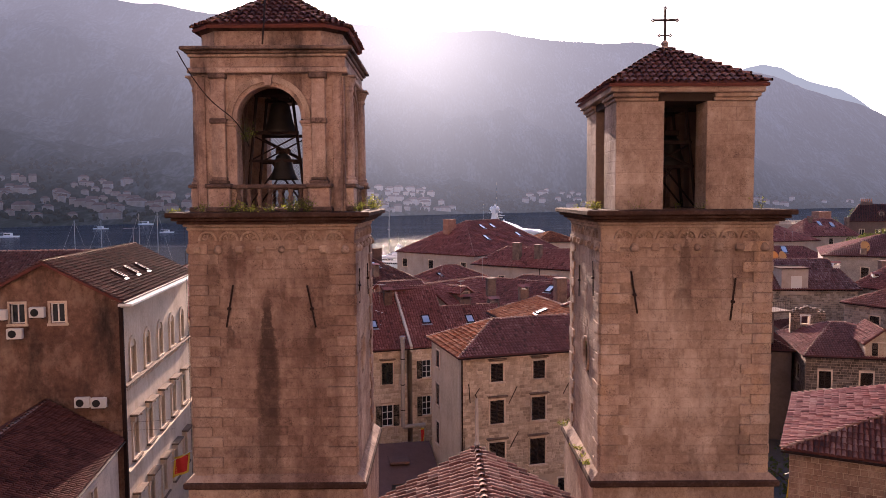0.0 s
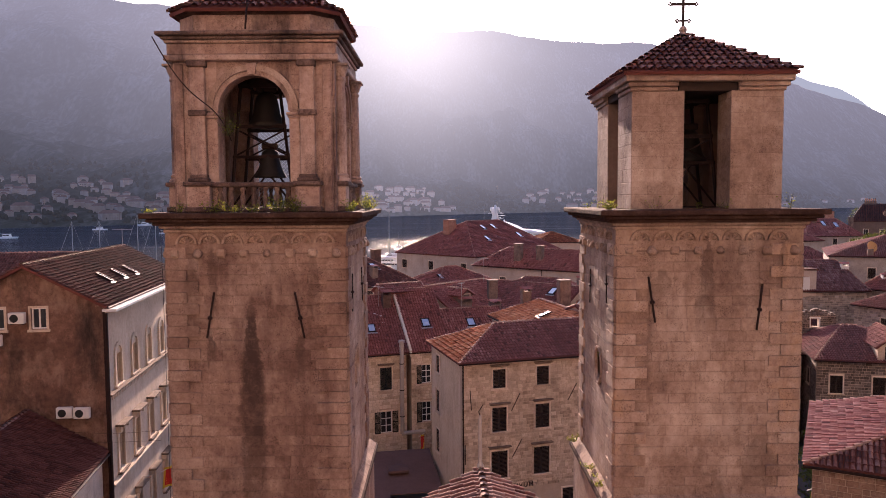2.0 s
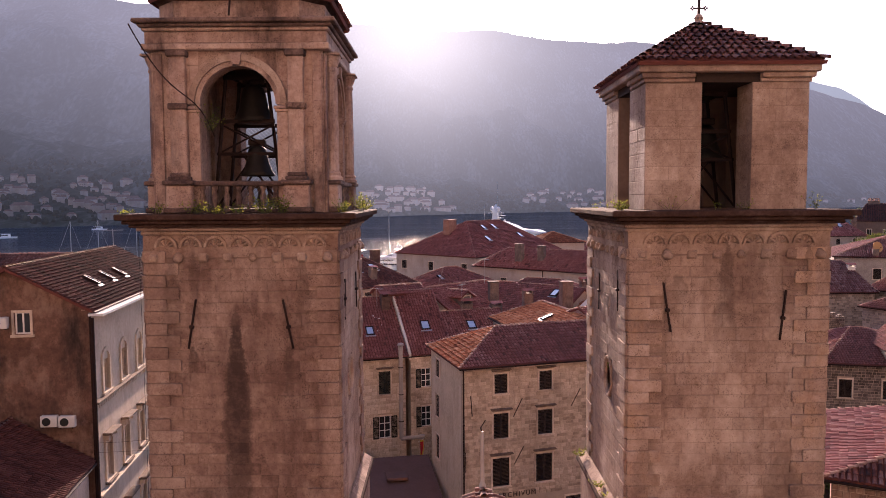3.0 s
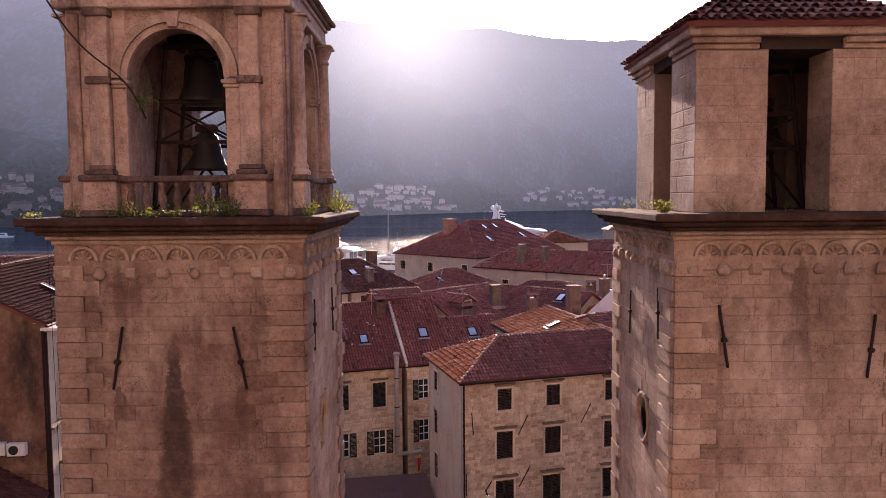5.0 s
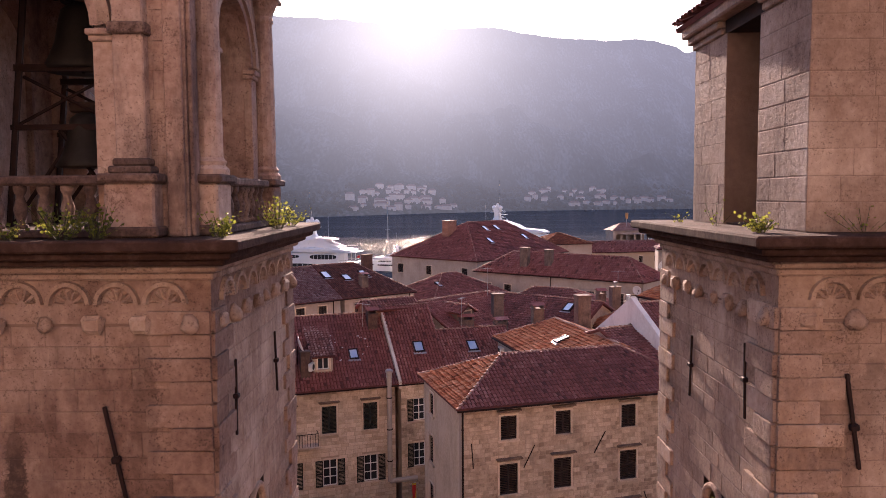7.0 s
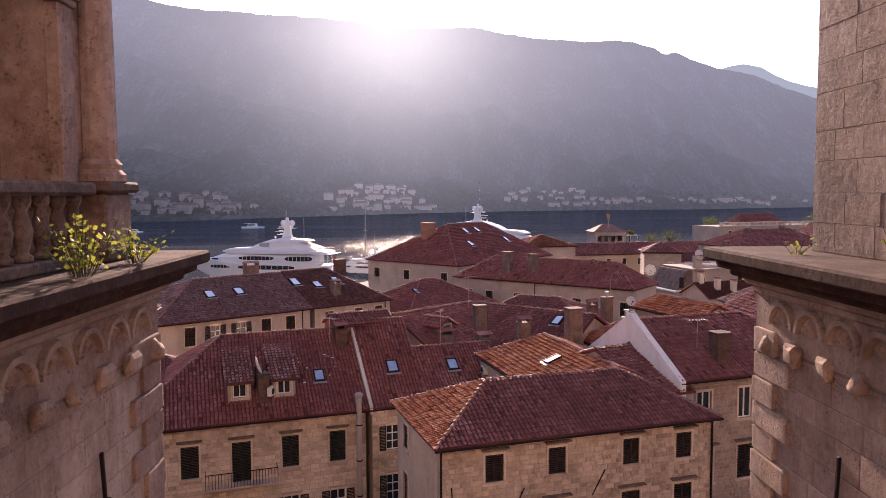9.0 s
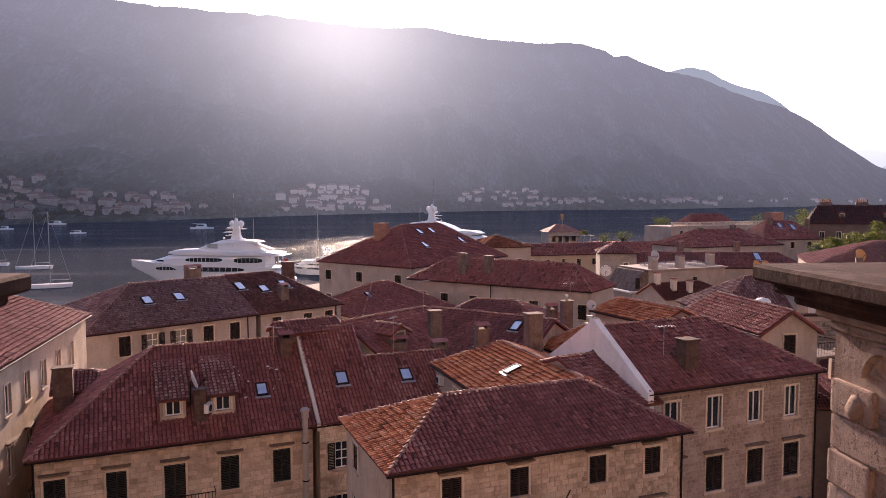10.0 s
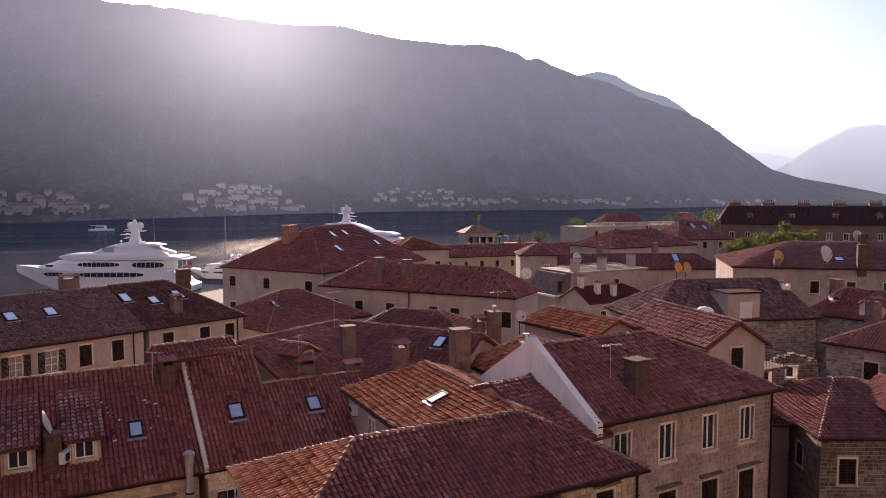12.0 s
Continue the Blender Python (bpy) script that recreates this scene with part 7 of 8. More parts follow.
for u, v, z, c in ((1.2, 0.6, 13.1, "tile"), (6.8, 0.7, 13.1, "tile"), (15.2, 3.0, 13.1, "tile")):
    chimney(tuple(SOL_AT @ Vector((u, v, z))), 15.6, 1.3, 1.0, 1.9, c, PLASTER_C, "white chimney with small tiled cap")
for x, y, z in ((53.2, 99.5, 14.6), (57.0, 96.6, 13.4)):
    chimney((x, y, z), -12, 0.9, 0.8, 1.4, "tile", WHITEWASH, "white chimney with small tiled cap")
for u, v in ((3.0, 2.0), (5.5, 1.4), (1.2, 3.6)):
    chimney(on_roof((43.0, 128.0), 15.6, u, v, 10.3 + v * 0.53), 15.6, 0.75, 0.7, 1.3, "tile", PLASTER_W, "white chimney with small tiled cap")
# clock on the small tower
ck = thing("clock", "white clock face with dark pointers and marks", "clock", pose(*on_roof((43.77, 164.0), -10.5, 1.5, 0.3, 10.95), 0, 0, -10.5))
s = Shape()
s.lathe([(1.1, 0.0), (1.1, 0.08), (1.02, 0.1), (0.02, 0.1)], 24, frame_of((0, 0, 0), (1, 0, 0), (0, 0, 1)))
part("dial", s, WHITE, ck)
for i in range(12):
    s = Shape()
    s.box(-0.04, 0.8, 0.1, 0.04, 1.0, 0.12)
    part("mark", s, DARK, ck, m=frame_of((0, 0, 0), (1, 0, 0), (0, 0, 1)) @ pose(0, 0, 0, 0, 0, 30 * i))
for ln, an in ((0.8, 170), (0.55, 215)):
    s = Shape()
    s.box(-0.03, 0, 0.12, 0.03, ln, 0.14)
    part("pointer", s, DARK, ck, m=frame_of((0, 0, 0), (1, 0, 0), (0, 0, 1)) @ pose(0, 0, 0, 0, 0, an))

# flags and awnings
def flag(place, yaw, w, h, label):
    ob = thing("flag", label, "flag", pose(*place, 0, 0, yaw), "flags")
    s = Shape()
    s.rod((0, 0, 0), (0, -1.5, 0.75), 0.025)
    part("pole", s, WHITE, ob)
    for nm, mat, off, k in (("cloth", CLOTH_Y, 0.0, 1.0), ("field", CLOTH_R, 0.008, 0.78)):
        s = Shape()
        n1 = 8
        vs = []
        for i in range(n1 + 1):
            for j in range(n1 + 1):
                u, v = (i / n1 - 0.5) * k + 0.5, (j / n1 - 0.5) * k + 0.5
                vs.append((math.sin(u * 7 + v * 3) * 0.09 + off, -1.35 + u * w * 0.7 + v * 0.15, 0.65 - v * h - u * 0.35))
        fs = [(i * (n1 + 1) + j, (i + 1) * (n1 + 1) + j, (i + 1) * (n1 + 1) + j + 1, i * (n1 + 1) + j + 1) for i in range(n1) for j in range(n1)]
        s.add(vs, fs)
        s.add([(x + (0.004 if off == 0 else 0.003), y, z) for x, y, z in vs], [q[::-1] for q in fs])
        part(nm, s, mat, ob)
        if off:
            s2 = Shape()
            s2.add([(x - 2 * off - 0.004, y, z) for x, y, z in vs], [q[::-1] for q in fs])
            part("field", s2, CLOTH_R, ob)
    return ob


flag((-19.9, 52.5, 6.4), 100, 1.6, 1.5, "red flag with yellow border on a house pole")
flag((-2.4, 70.2, 3.0), 20, 1.2, 1.6, "red flag with yellow border by the doorway")
flag((15.8, 33.4, 12.6), 70, 1.6, 1.4, "red flag with yellow border on the corner house")

aw = thing("awning", "brown canvas cafe awning over the square", "awning", pose(-3.9, 61.0, 3.2, 0, 0, 10))
s = Shape()
s.add([(-3.2, -3.6, -0.5), (3.2, -3.6, -0.5), (3.2, 3.4, 0.5), (-3.2, 3.4, 0.5), (-3.2, -3.6, -0.56), (3.2, -3.6, -0.56), (3.2, 3.4, 0.44), (-3.2, 3.4, 0.44)], [(0, 1, 2, 3), (7, 6, 5, 4), (0, 4, 5, 1), (1, 5, 6, 2), (2, 6, 7, 3), (3, 7, 4, 0)])
part("canvas", s, CANVAS, aw)
s = Shape()
s.box(-0.8, -0.9, 0.05, 0.9, 0.6, 0.3, b=0.05)
part("vent_flap", s, CANVAS, aw)
for x, y in ((-3, -3.4), (3, -3.4), (-3, 3.2), (3, 3.2)):
    s = Shape()
    s.rod((x, y, -3.2), (x, y, -0.5 + (y + 3.6) / 7), 0.05)
    part("post", s, IRON, aw)
aw2 = copy_thing(aw, pose(-7.5, 58.0, 3.0, 0, 0, 6))

# cables on the towers and over the roofs
for pts, nm in (([(-24.5, 41.0, 13.8), (-19.5, 40.2, 12.75), (-15.4, 41.6, 12.9)], "thin wire slung over the near roof"), ([(-22.0, 36.0, 13.9), (-19.0, 39.0, 13.0), (-15.3, 41.0, 12.5)], "thin wire slung over the near roof"), ([(58.0, 96.0, 17.0), (53.0, 88.5, 14.7), (60.0, 79.0, 15.6)], "pale cable slung between stone houses"), ([(-8.45, 23.9, 30.2), (-7.9, 23.8, 29.2), (-7.2, 23.9, 28.3), (-6.6, 24.25, 28.05), (-6.35, 24.4, 27.2)], "sagging black cable on the belfry"), ([(-8.42, 24.0, 24.6), (-8.4, 24.06, 20.0), (-8.41, 24.06, 16.3)], "thin lightning cable down the tower")):
    cu = bpy.data.curves.new("cable", "CURVE")
    cu.dimensions, cu.bevel_depth = "3D", 0.018 if "sag" in nm else 0.006
    sp = cu.splines.new("NURBS")
    sp.points.add(len(pts) - 1)
    for q, p in zip(sp.points, pts):
        q.co = (*p, 1)
    sp.use_endpoint_u = True
    cu.materials.append(IRON)
    tagged(new("cable", cu), nm, "cable")

# ---- weeds on the ledges ----


def weed(place, r, h, n, seed, label="sunlit green weeds growing on the ledge", leaves=9):
    rnd = random.Random(seed)
    ob = thing("weed", label, "weed", pose(*place), "weeds on the ledges")
    st, lf = Shape(), Shape()
    for i in range(n):
        a, k = rnd.uniform(0, 6.28), rnd.uniform(0.2, 1)
        top = Vector((math.cos(a) * r * k, math.sin(a) * r * k * 0.6, h * rnd.uniform(0.4, 1.0)))
        foot = Vector((math.cos(a) * r * 0.25 * k, math.sin(a) * r * 0.2 * k, 0))
        st.rod(foot, top, 0.004, 3)
        for j in range(leaves):
            p = foot.lerp(top, 0.25 + 0.75 * j / max(1, leaves - 1)) + Vector((rnd.gauss(0, 0.03), rnd.gauss(0, 0.03), rnd.gauss(0, 0.02)))
            d = Vector((rnd.gauss(0, 1), rnd.gauss(0, 1), rnd.gauss(0.3, 0.6))).normalized() * rnd.uniform(0.035, 0.075)
            w = d.cross(Vector((rnd.gauss(0, 1), rnd.gauss(0, 1), 1))).normalized() * d.length * 0.45
            lf.add([p, p + d * 0.5 + w, p + d, p + d * 0.5 - w], [(0, 1, 2, 3)])
    part("stalk_cluster", st, STALK, ob, kind="stuff")
    part("leaves", lf, LEAF, ob, kind="stuff")
    return ob


rndw = random.Random(12)
for i, (x, y, z, r, h, n) in enumerate(((-7.85, 24.0, 25.06, 0.3, 0.35, 14), (-6.75, 23.85, 25.06, 0.4, 0.35, 22), (-6.2, 23.8, 25.06, 0.35, 0.3, 18), (-5.6, 23.85, 25.06, 0.3, 0.35, 14), (-4.85, 23.85, 25.06, 0.42, 0.62, 30), (-4.4, 23.9, 25.06, 0.3, 0.5, 18), (-2.75, 24.2, 25.06, 0.3, 0.42, 18), (-2.55, 26.8, 25.06, 0.35, 0.55, 24), (-2.6, 28.2, 25.06, 0.35, 0.4, 18), (-8.7, 24.0, 25.06, 0.25, 0.15, 10),
                                            (5.1, 24.6, 25.06, 0.3, 0.28, 22), (5.3, 26.9, 25.06, 0.25, 0.4, 14), (5.2, 28.8, 25.06, 0.2, 0.2, 10), (8.45, 24.1, 25.06, 0.25, 0.26, 16), (7.7, 24.3, 25.06, 0.15, 0.25, 8), (10.45, 24.3, 25.06, 0.32, 0.45, 20), (6.4, 24.2, 25.06, 0.5, 0.35, 16),
                                            (4.95, 25.0, 16.2, 0.2, 0.22, 12), (4.95, 26.6, 16.2, 0.25, 0.25, 14), (4.9, 29.4, 16.2, 0.25, 0.3, 16), (4.95, 25.8, 16.2, 0.15, 0.15, 8), (5.17, 26.4, 20.05, 0.12, 0.3, 8))):
    if x < 4 or i in (10, 17, 18, 19):
        weed((x, y, z), r * 1.15, h * rndw.uniform(0.8, 1.15), n if x < -4.9 else int(n * 1.4), i, leaves=6)
    else:
        weed((x, y, z), r * 1.3, h * 1.1, max(6, n // 2), i, "dry sparse weeds growing on the ledge", 3)

# ---- trees ----


def tree(place, h, r, n, seed, label="green broadleaf tree with uneven crown"):
    rnd = random.Random(seed)
    ob = thing("tree", label, "tree", pose(*place), "trees by the water and between the houses")
    t = Shape()
    t.rod((0, 0, -1), (rnd.gauss(0, 0.2), 0, h * 0.45), 0.035 * h, 8, 0.02 * h)
    ends = []
    for i in range(20):
        a, reach = rnd.uniform(0, 6.28), rnd.uniform(0.15, 0.85)
        e = Vector((math.cos(a) * r * reach, math.sin(a) * r * reach, h * rnd.uniform(0.42, 0.95 - 0.25 * reach)))
        t.rod((0, 0, h * rnd.uniform(0.25, 0.45)), e, 0.014 * h, 5, 0.005 * h)
        ends.append((e, rnd.uniform(0.26, 0.46) * r))
    part("trunk", t, BARK, ob)
    q = np.random.RandomState(seed)
    c = np.array([ends[i % len(ends)][0][:] for i in range(n)])
    k = np.array([ends[i % len(ends)][1] for i in range(n)])
    d = q.normal(size=(n, 3))
    d /= np.linalg.norm(d, axis=1)[:, None]
    p = c + d * (k * q.uniform(0.35, 1.05, n))[:, None] * (1, 1, 0.75)
    u, v = q.normal(size=(n, 3)), q.normal(size=(n, 3))
    s = (q.uniform(0.5, 1.0, n) * max(0.16, h * 0.022))[:, None]
    u = u / np.linalg.norm(u, axis=1)[:, None] * s
    v = v / np.linalg.norm(v, axis=1)[:, None] * s * 0.7
    P = np.stack([p - u, p + v, p + u, p - v], 1).reshape(-1, 3)
    part("crown", arrays("crown", P, np.arange(n * 4).reshape(-1, 4), LEAFT), None, ob, kind="stuff")
    return ob


for i, (x, y, z, h, r, n) in enumerate(((112, 196, 2, 14.4, 5.5, 3200), (115, 192, 2, 16.3, 6, 3600), (122, 190, 2, 18.6, 6.5, 4200), (124, 186, 2, 16.7, 5, 3000), (104, 188, 2, 11.1, 4, 2000), (85, 345, 0, 13, 5.5, 1500), (104, 352, 0, 9, 5, 1200), (118, 368, 0, 10, 5, 1200), (160, 425, 0, 15, 7, 1800), (170, 420, 0, 12, 6, 1200), (205, 400, 0, 17, 9, 1500), (228, 395, 0, 18, 10, 1500), (250, 390, 0, 17, 10, 1500), (190, 330, 4, 18, 8, 1500), (215, 330, 4, 19, 9, 1500), (240, 335, 4, 18, 10, 1500), (-4, 256, -1, 7, 3.5, 900), (26.5, 53.0, 0, 9, 3.5, 2200), (30.5, 58.0, 0, 8, 3.2, 1800), (290, 430, 0, 16, 10, 1200), (330, 440, 0, 17, 12, 1200))):
    tree((x, y, z), h, r, n, 40 + i)

# garden pavilion, palm, flag pole and tour boat on the quay
pv = thing("quay_pavilion", "white quay pavilion with red hipped roof and awning", "pavilion", pose(73.0, 331.0, 0, 0, 0, 8))
s = Shape()
wall_panel(s, 14, 0, 10.2, 0.3, [(1.5 + 3 * i, 6.0, 3.3 + 3 * i, 8.6) for i in range(4)], frame_of((0, 0, 0), (1, 0, 0), (0, 0, 1)))
s.box(0, 0.3, 0, 0.3, 9, 10.2).box(13.7, 0.3, 0, 14, 9, 10.2).box(0.3, 8.7, 0, 13.7, 9, 10.2)
part("wall", s, PLASTER_C, pv)
s = Shape()
s.add([(-0.8, -0.8, 10.2), (14.8, -0.8, 10.2), (14.8, 9.8, 10.2), (-0.8, 9.8, 10.2), (5.2, 4.5, 13.4), (8.8, 4.5, 13.4)], [(3, 2, 1, 0), (0, 1, 5, 4), (1, 2, 5), (2, 3, 4, 5), (3, 0, 4)])
part("roof", s, TILE_OLD, pv)
for i in range(5):
    s = Shape()
    s.box(3.2 + 3.2 * i, -4.2, 8.6, 6.2 + 3.2 * i, -0.05, 8.75, b=0.03)
    part("awning", s, PLASTER_C, pv)
    s = Shape()
    s.rod((4.7 + 3.2 * i, -4.0, 0), (4.7 + 3.2 * i, -4.0, 8.6), 0.1)
    part("post", s, WHITE, pv)
fp = thing("signal_pole", "thin pole with an orange signal basket", "pole", pose(79.5, 334.0, 0))
s = Shape()
s.rod((0, 0, 0), (0, 0, 15.4), 0.1, 6)
part("pole", s, PIPE, fp)
s = Shape()
s.lathe([(0.45, 15.2), (0.6, 16.0), (0.75, 17.6), (0.7, 17.7)], 10)
part("basket", s, COPPER, fp)
pm = thing("palm_tree", "short palm with a dark spiky crown", "palm", pose(89.0, 335.0, 0))
s = Shape()
s.rod((0, 0, -0.2), (0.2, 0, 9.2), 0.4, 8, 0.3)
part("trunk", s, BARK, pm)
rnd = random.Random(4)
s = Shape()
for i in range(46):
    a, e, ln = rnd.uniform(0, 6.28), rnd.uniform(-0.5, 1.3), rnd.uniform(1.8, 2.6)
    d, w = Vector((math.cos(a) * math.cos(e), math.sin(a) * math.cos(e), math.sin(e))), Vector((-math.sin(a), math.cos(a), 0)) * 0.22
    o = Vector((0.2, 0, 9.3))
    tip = o + d * ln + Vector((0, 0, -0.5))
    mid = o + d * ln * 0.6
    s.add([o, mid - w, tip, mid + w], [(0, 1, 2), (0, 2, 3)])
part("fronds", s, LEAFT, pm, kind="stuff")
tb = thing("tour_boat", "white tour boat with a red canopy at the quay", "boat", pose(112.0, 372.0, SEA, 0, 0, 6))
s = Shape()
s.prism([(-11, -2.2), (6, -2.4), (10, -1.2), (12, 0), (10, 1.2), (6, 2.4), (-11, 2.2)], -0.4, 1.8, grow=0.05)
part("hull", s, GELCOAT, tb)
s = Shape()
s.box(-9, -2.0, 1.8, 6, 2.0, 4.2, b=0.1)
part("cabin", s, GELCOAT, tb)
s = Shape()
s.box(-8.6, -2.03, 2.5, 5.6, 2.03, 3.6, b=0.05)
part("cabin_window", s, TINT, tb)
s = Shape()
s.box(-10, -2.4, 5.6, 7, 2.4, 6.2, b=0.15)
part("canopy", s, CLOTH_R, tb)
for x in (-9.5, -4, 1.5, 6.5):
    for y in (-2.2, 2.2):
        s = Shape()
        s.rod((x, y, 1.6), (x, y, 5.6), 0.08)
        part("post", s, ZINC, tb)

# ruined rubble wall with a pale window arch below the long roof
rw = thing("ruined_wall", "broken rubble stone wall with a pale window opening", "wall", pose(38.3, 80.6, 0, 0, 0, -12))
s = Shape()
wall_panel(s, 3.6, 6, 12.6, 0.6, [(1.1, 11.4, 1.9, 12.3)], frame_of((0, 0, 0), (1, 0, 0), (0, 0, 1)))
part("wall", s, MORTAR_H, rw)
rnd = random.Random(8)
stone_skin(rw, frame_of((0, 0, 6), (1, 0, 0), (0, 0, 1)), courses(3.6, 6.6, 0.22, 0.32, [(1.0, 5.3, 2.0, 6.4)], 33), RUBBLE_D, proud=0.06, joint=0.015)
for i in range(13):
    u = 0.1 + 0.28 * i
    for j in range(1 + int(max(0, 3.2 - abs(u - 1.5) * 1.6 + rnd.uniform(-0.8, 0.8)))):
        s = Shape()
        s.box(u - 0.13, rnd.uniform(-0.06, 0.05), 12.6 + j * 0.2, u + 0.13, 0.58, 12.79 + j * 0.2 + rnd.uniform(-0.04, 0.06), b=0.04)
        part("stone_block", s, RUBBLE_D, rw)
s = Shape()
s.box(0.98, -0.08, 11.3, 1.1, 0.1, 12.4, b=0.02).box(1.9, -0.08, 11.3, 2.02, 0.1, 12.4, b=0.02).box(0.92, -0.1, 12.3, 2.08, 0.12, 12.45, b=0.02)
part("window_frame", s, WHITEWASH, rw, "pale limestone window frame")

# long white building with a balustrade, by the water
bb = thing("balustrade_house", "long pale building with balustraded roof terrace", "building", pose(110, 290, 0.9, 0, 0, 17))
s = Shape()
wall_panel(s, 46, -4, 13.0, 0.5, [(4 + 6 * i, 9.0, 5.4 + 6 * i, 11.4) for i in range(7)], frame_of((0, 0, 0), (1, 0, 0), (0, 0, 1)))
s.box(0, 0.5, 0, 0.5, 16, 13).box(45.5, 0.5, 0, 46, 16, 13).box(0.5, 15.5, 0, 45.5, 16, 13).box(0.5, 0.5, 12.6, 45.5, 15.5, 12.95)
part("wall", s, PLASTER_C, bb)
s = Shape()
s.box(-0.3, -0.3, 13.0, 46.3, 0.3, 13.3, b=0.04).box(-0.2, -0.2, 14.3, 46.2, 0.25, 14.6, b=0.04)
part("cornice", s, PLASTER_W, bb)
for i in range(8):
    s = Shape()
    s.box(0.2 + i * 6.4, -0.2, 13.3, 1.0 + i * 6.4, 0.3, 14.3, b=0.02)
    part("pier", s, PLASTER_W, bb)
s = Shape()
for i in range(92):
    s.lathe([(0.1, 13.3), (0.15, 13.7), (0.08, 14.0), (0.12, 14.3)], 6, Matrix.Translation((0.25 + 0.5 * i, 0.02, 0)))
part("balustrade", s, PLASTER_W, bb, kind="stuff")
for i in range(7):
    add_window(bb, frame_of((0, 0, 0), (1, 0, 0), (0, 0, 1)), 4 + 6 * i, 9.0, 1.4, 2.4, "s")
house("terrace_top_house", "red tiled roof set back on the balustraded terrace", (121, 300), 17, 24, 9, 14.4, 18.3, tile=TILE, step=0.4, row=0.6, base=13.8, wall=PLASTER_C)

# ---- boats ----


def yacht(label, m, k=1.0):
    """A motor yacht, bow along +x, waterline at z 0, about 52 m long."""
    ob = thing("motor_yacht", label, "yacht", m, "moored motor yachts")
    st = [(-25.5, 3.4, 3.7, 1.6), (-23.6, 3.8, 4.1, 2.2), (-21.2, 4.1, 4.4, 4.6), (-18, 4.3, 4.6, 5.0), (-5, 4.4, 4.8, 5.2), (8, 3.9, 4.8, 5.7), (14, 2.9, 4.4, 6.1), (18, 1.9, 3.8, 6.5), (22, 1.0, 2.6, 6.8), (25.2, 0.4, 1.3, 7.0), (27.5, 0.08, 0.15, 7.1)]
    s = Shape()
    prof = []
    for x, wl, dk, z in st:
        f = 1.0 if x < 14 else max(0.0, (27.5 - x) / 13.5)
        zl = 0.0 if x < 14 else (1 - f) * 6.4
        prof.append([(x, -wl * 0.5, -1.4 + zl), (x, -wl, zl * 0.8), (x, -dk, z), (x, dk, z), (x, wl, zl * 0.8), (x, wl * 0.5, -1.4 + zl)])
    for i in range(len(prof) - 1):
        s.add(prof[i] + prof[i + 1], [(j, j + 1, 7 + j, 6 + j) for j in range(5)])
    s.add(prof[0], [(0, 1, 2, 3, 4, 5)])
    part("hull", s.mesh("hull", GELCOAT, False, True), None, ob)

    def loft(name, rows, y0=0.0):
        """A smooth body through rounded sections (x, half width, low z, high z)."""
        s, rings = Shape(), []
        for x, w, lo, hi in rows:
            c = min(w, hi - lo) * 0.35
            rings.append([(x, y0 - w, lo), (x, y0 - w, hi - c), (x, y0 - w + c * 0.4, hi - c * 0.35), (x, y0 - w + c, hi), (x, y0 + w - c, hi), (x, y0 + w - c * 0.4, hi - c * 0.35), (x, y0 + w, hi - c), (x, y0 + w, lo)])
        for p, q in zip(rings, rings[1:]):
            s.add(p + q, [(j, (j + 1) % 8, 8 + (j + 1) % 8, 8 + j) for j in range(8)])
        s.add(rings[0], [tuple(range(8))])
        s.add(rings[-1], [tuple(range(8))[::-1]])
        return part(name, s.mesh(name, GELCOAT, False, True), None, ob)

    def band(owner, x0, x1, z0, z1, w, mat=None, frames=0):
        """Long dark window with rounded ends on both sides."""
        for sy in (-1, 1):
            b, pts = Shape(), []
            for t in range(16):
                an = 2 * math.pi * t / 16
                pts.append(((x0 + x1) / 2 + (x1 - x0) / 2 * max(-1, min(1, 1.12 * math.cos(an))), (z0 + z1) / 2 + (z1 - z0) / 2 * max(-1, min(1, 1.2 * math.sin(an)))))
            yo = sy * (w + 0.03)
            b.add([(x, yo, z) for x, z in pts] + [(x, yo - sy * 0.4, z) for x, z in pts], [tuple(range(16)) if sy > 0 else tuple(range(16))[::-1]] + [(i, (i + 1) % 16, 16 + (i + 1) % 16, 16 + i) for i in range(16)])
            part("window_band", b, mat or TINT, owner)
            for i in range(1, frames):
                b, x = Shape(), x0 + (x1 - x0) * i / frames
                b.box(x - 0.045, yo - 0.04, z0 + 0.05, x + 0.045, yo + 0.04, z1 - 0.05)
                part("mullion", b, GELCOAT, owner)
    up = loft("deck_house", [(21, 0.7, 6.5, 6.8), (18, 2.3, 6.0, 7.4), (13.6, 3.7, 5.6, 8.7), (8, 4.5, 5.2, 9.1), (-17.5, 4.6, 4.9, 9.0), (-18.2, 4.5, 4.9, 8.9)])
    band(up, 7.2, -4.6, 6.95, 8.15, 4.55, frames=9)
    band(up, -8.4, -17.4, 6.7, 8.2, 4.6, frames=7)
    band(up, 7.4, -11.5, 4.0, 5.3, 4.78, frames=10)
    band(up, 17.2, 10.3, 4.3, 5.3, 4.3, frames=6)
    band(up, 17.4, 14.2, 6.85, 7.35, 3.2)
    loft("foredeck_brow", [(13.8, 2.4, 9.3, 9.8), (11, 3.7, 8.95, 10.5), (3, 4.6, 8.95, 10.8), (-12, 4.8, 8.95, 10.4), (-20, 4.6, 9.0, 9.9), (-22, 4.2, 9.1, 9.6)])
    sun_deck = loft("sun_deck_house", [(4.2, 2.4, 10.5, 10.8), (1.5, 3.0, 10.5, 12.0), (-3, 3.3, 10.4, 13.4), (-7, 3.3, 10.4, 14.0), (-9.6, 3.2, 10.3, 13.9)])
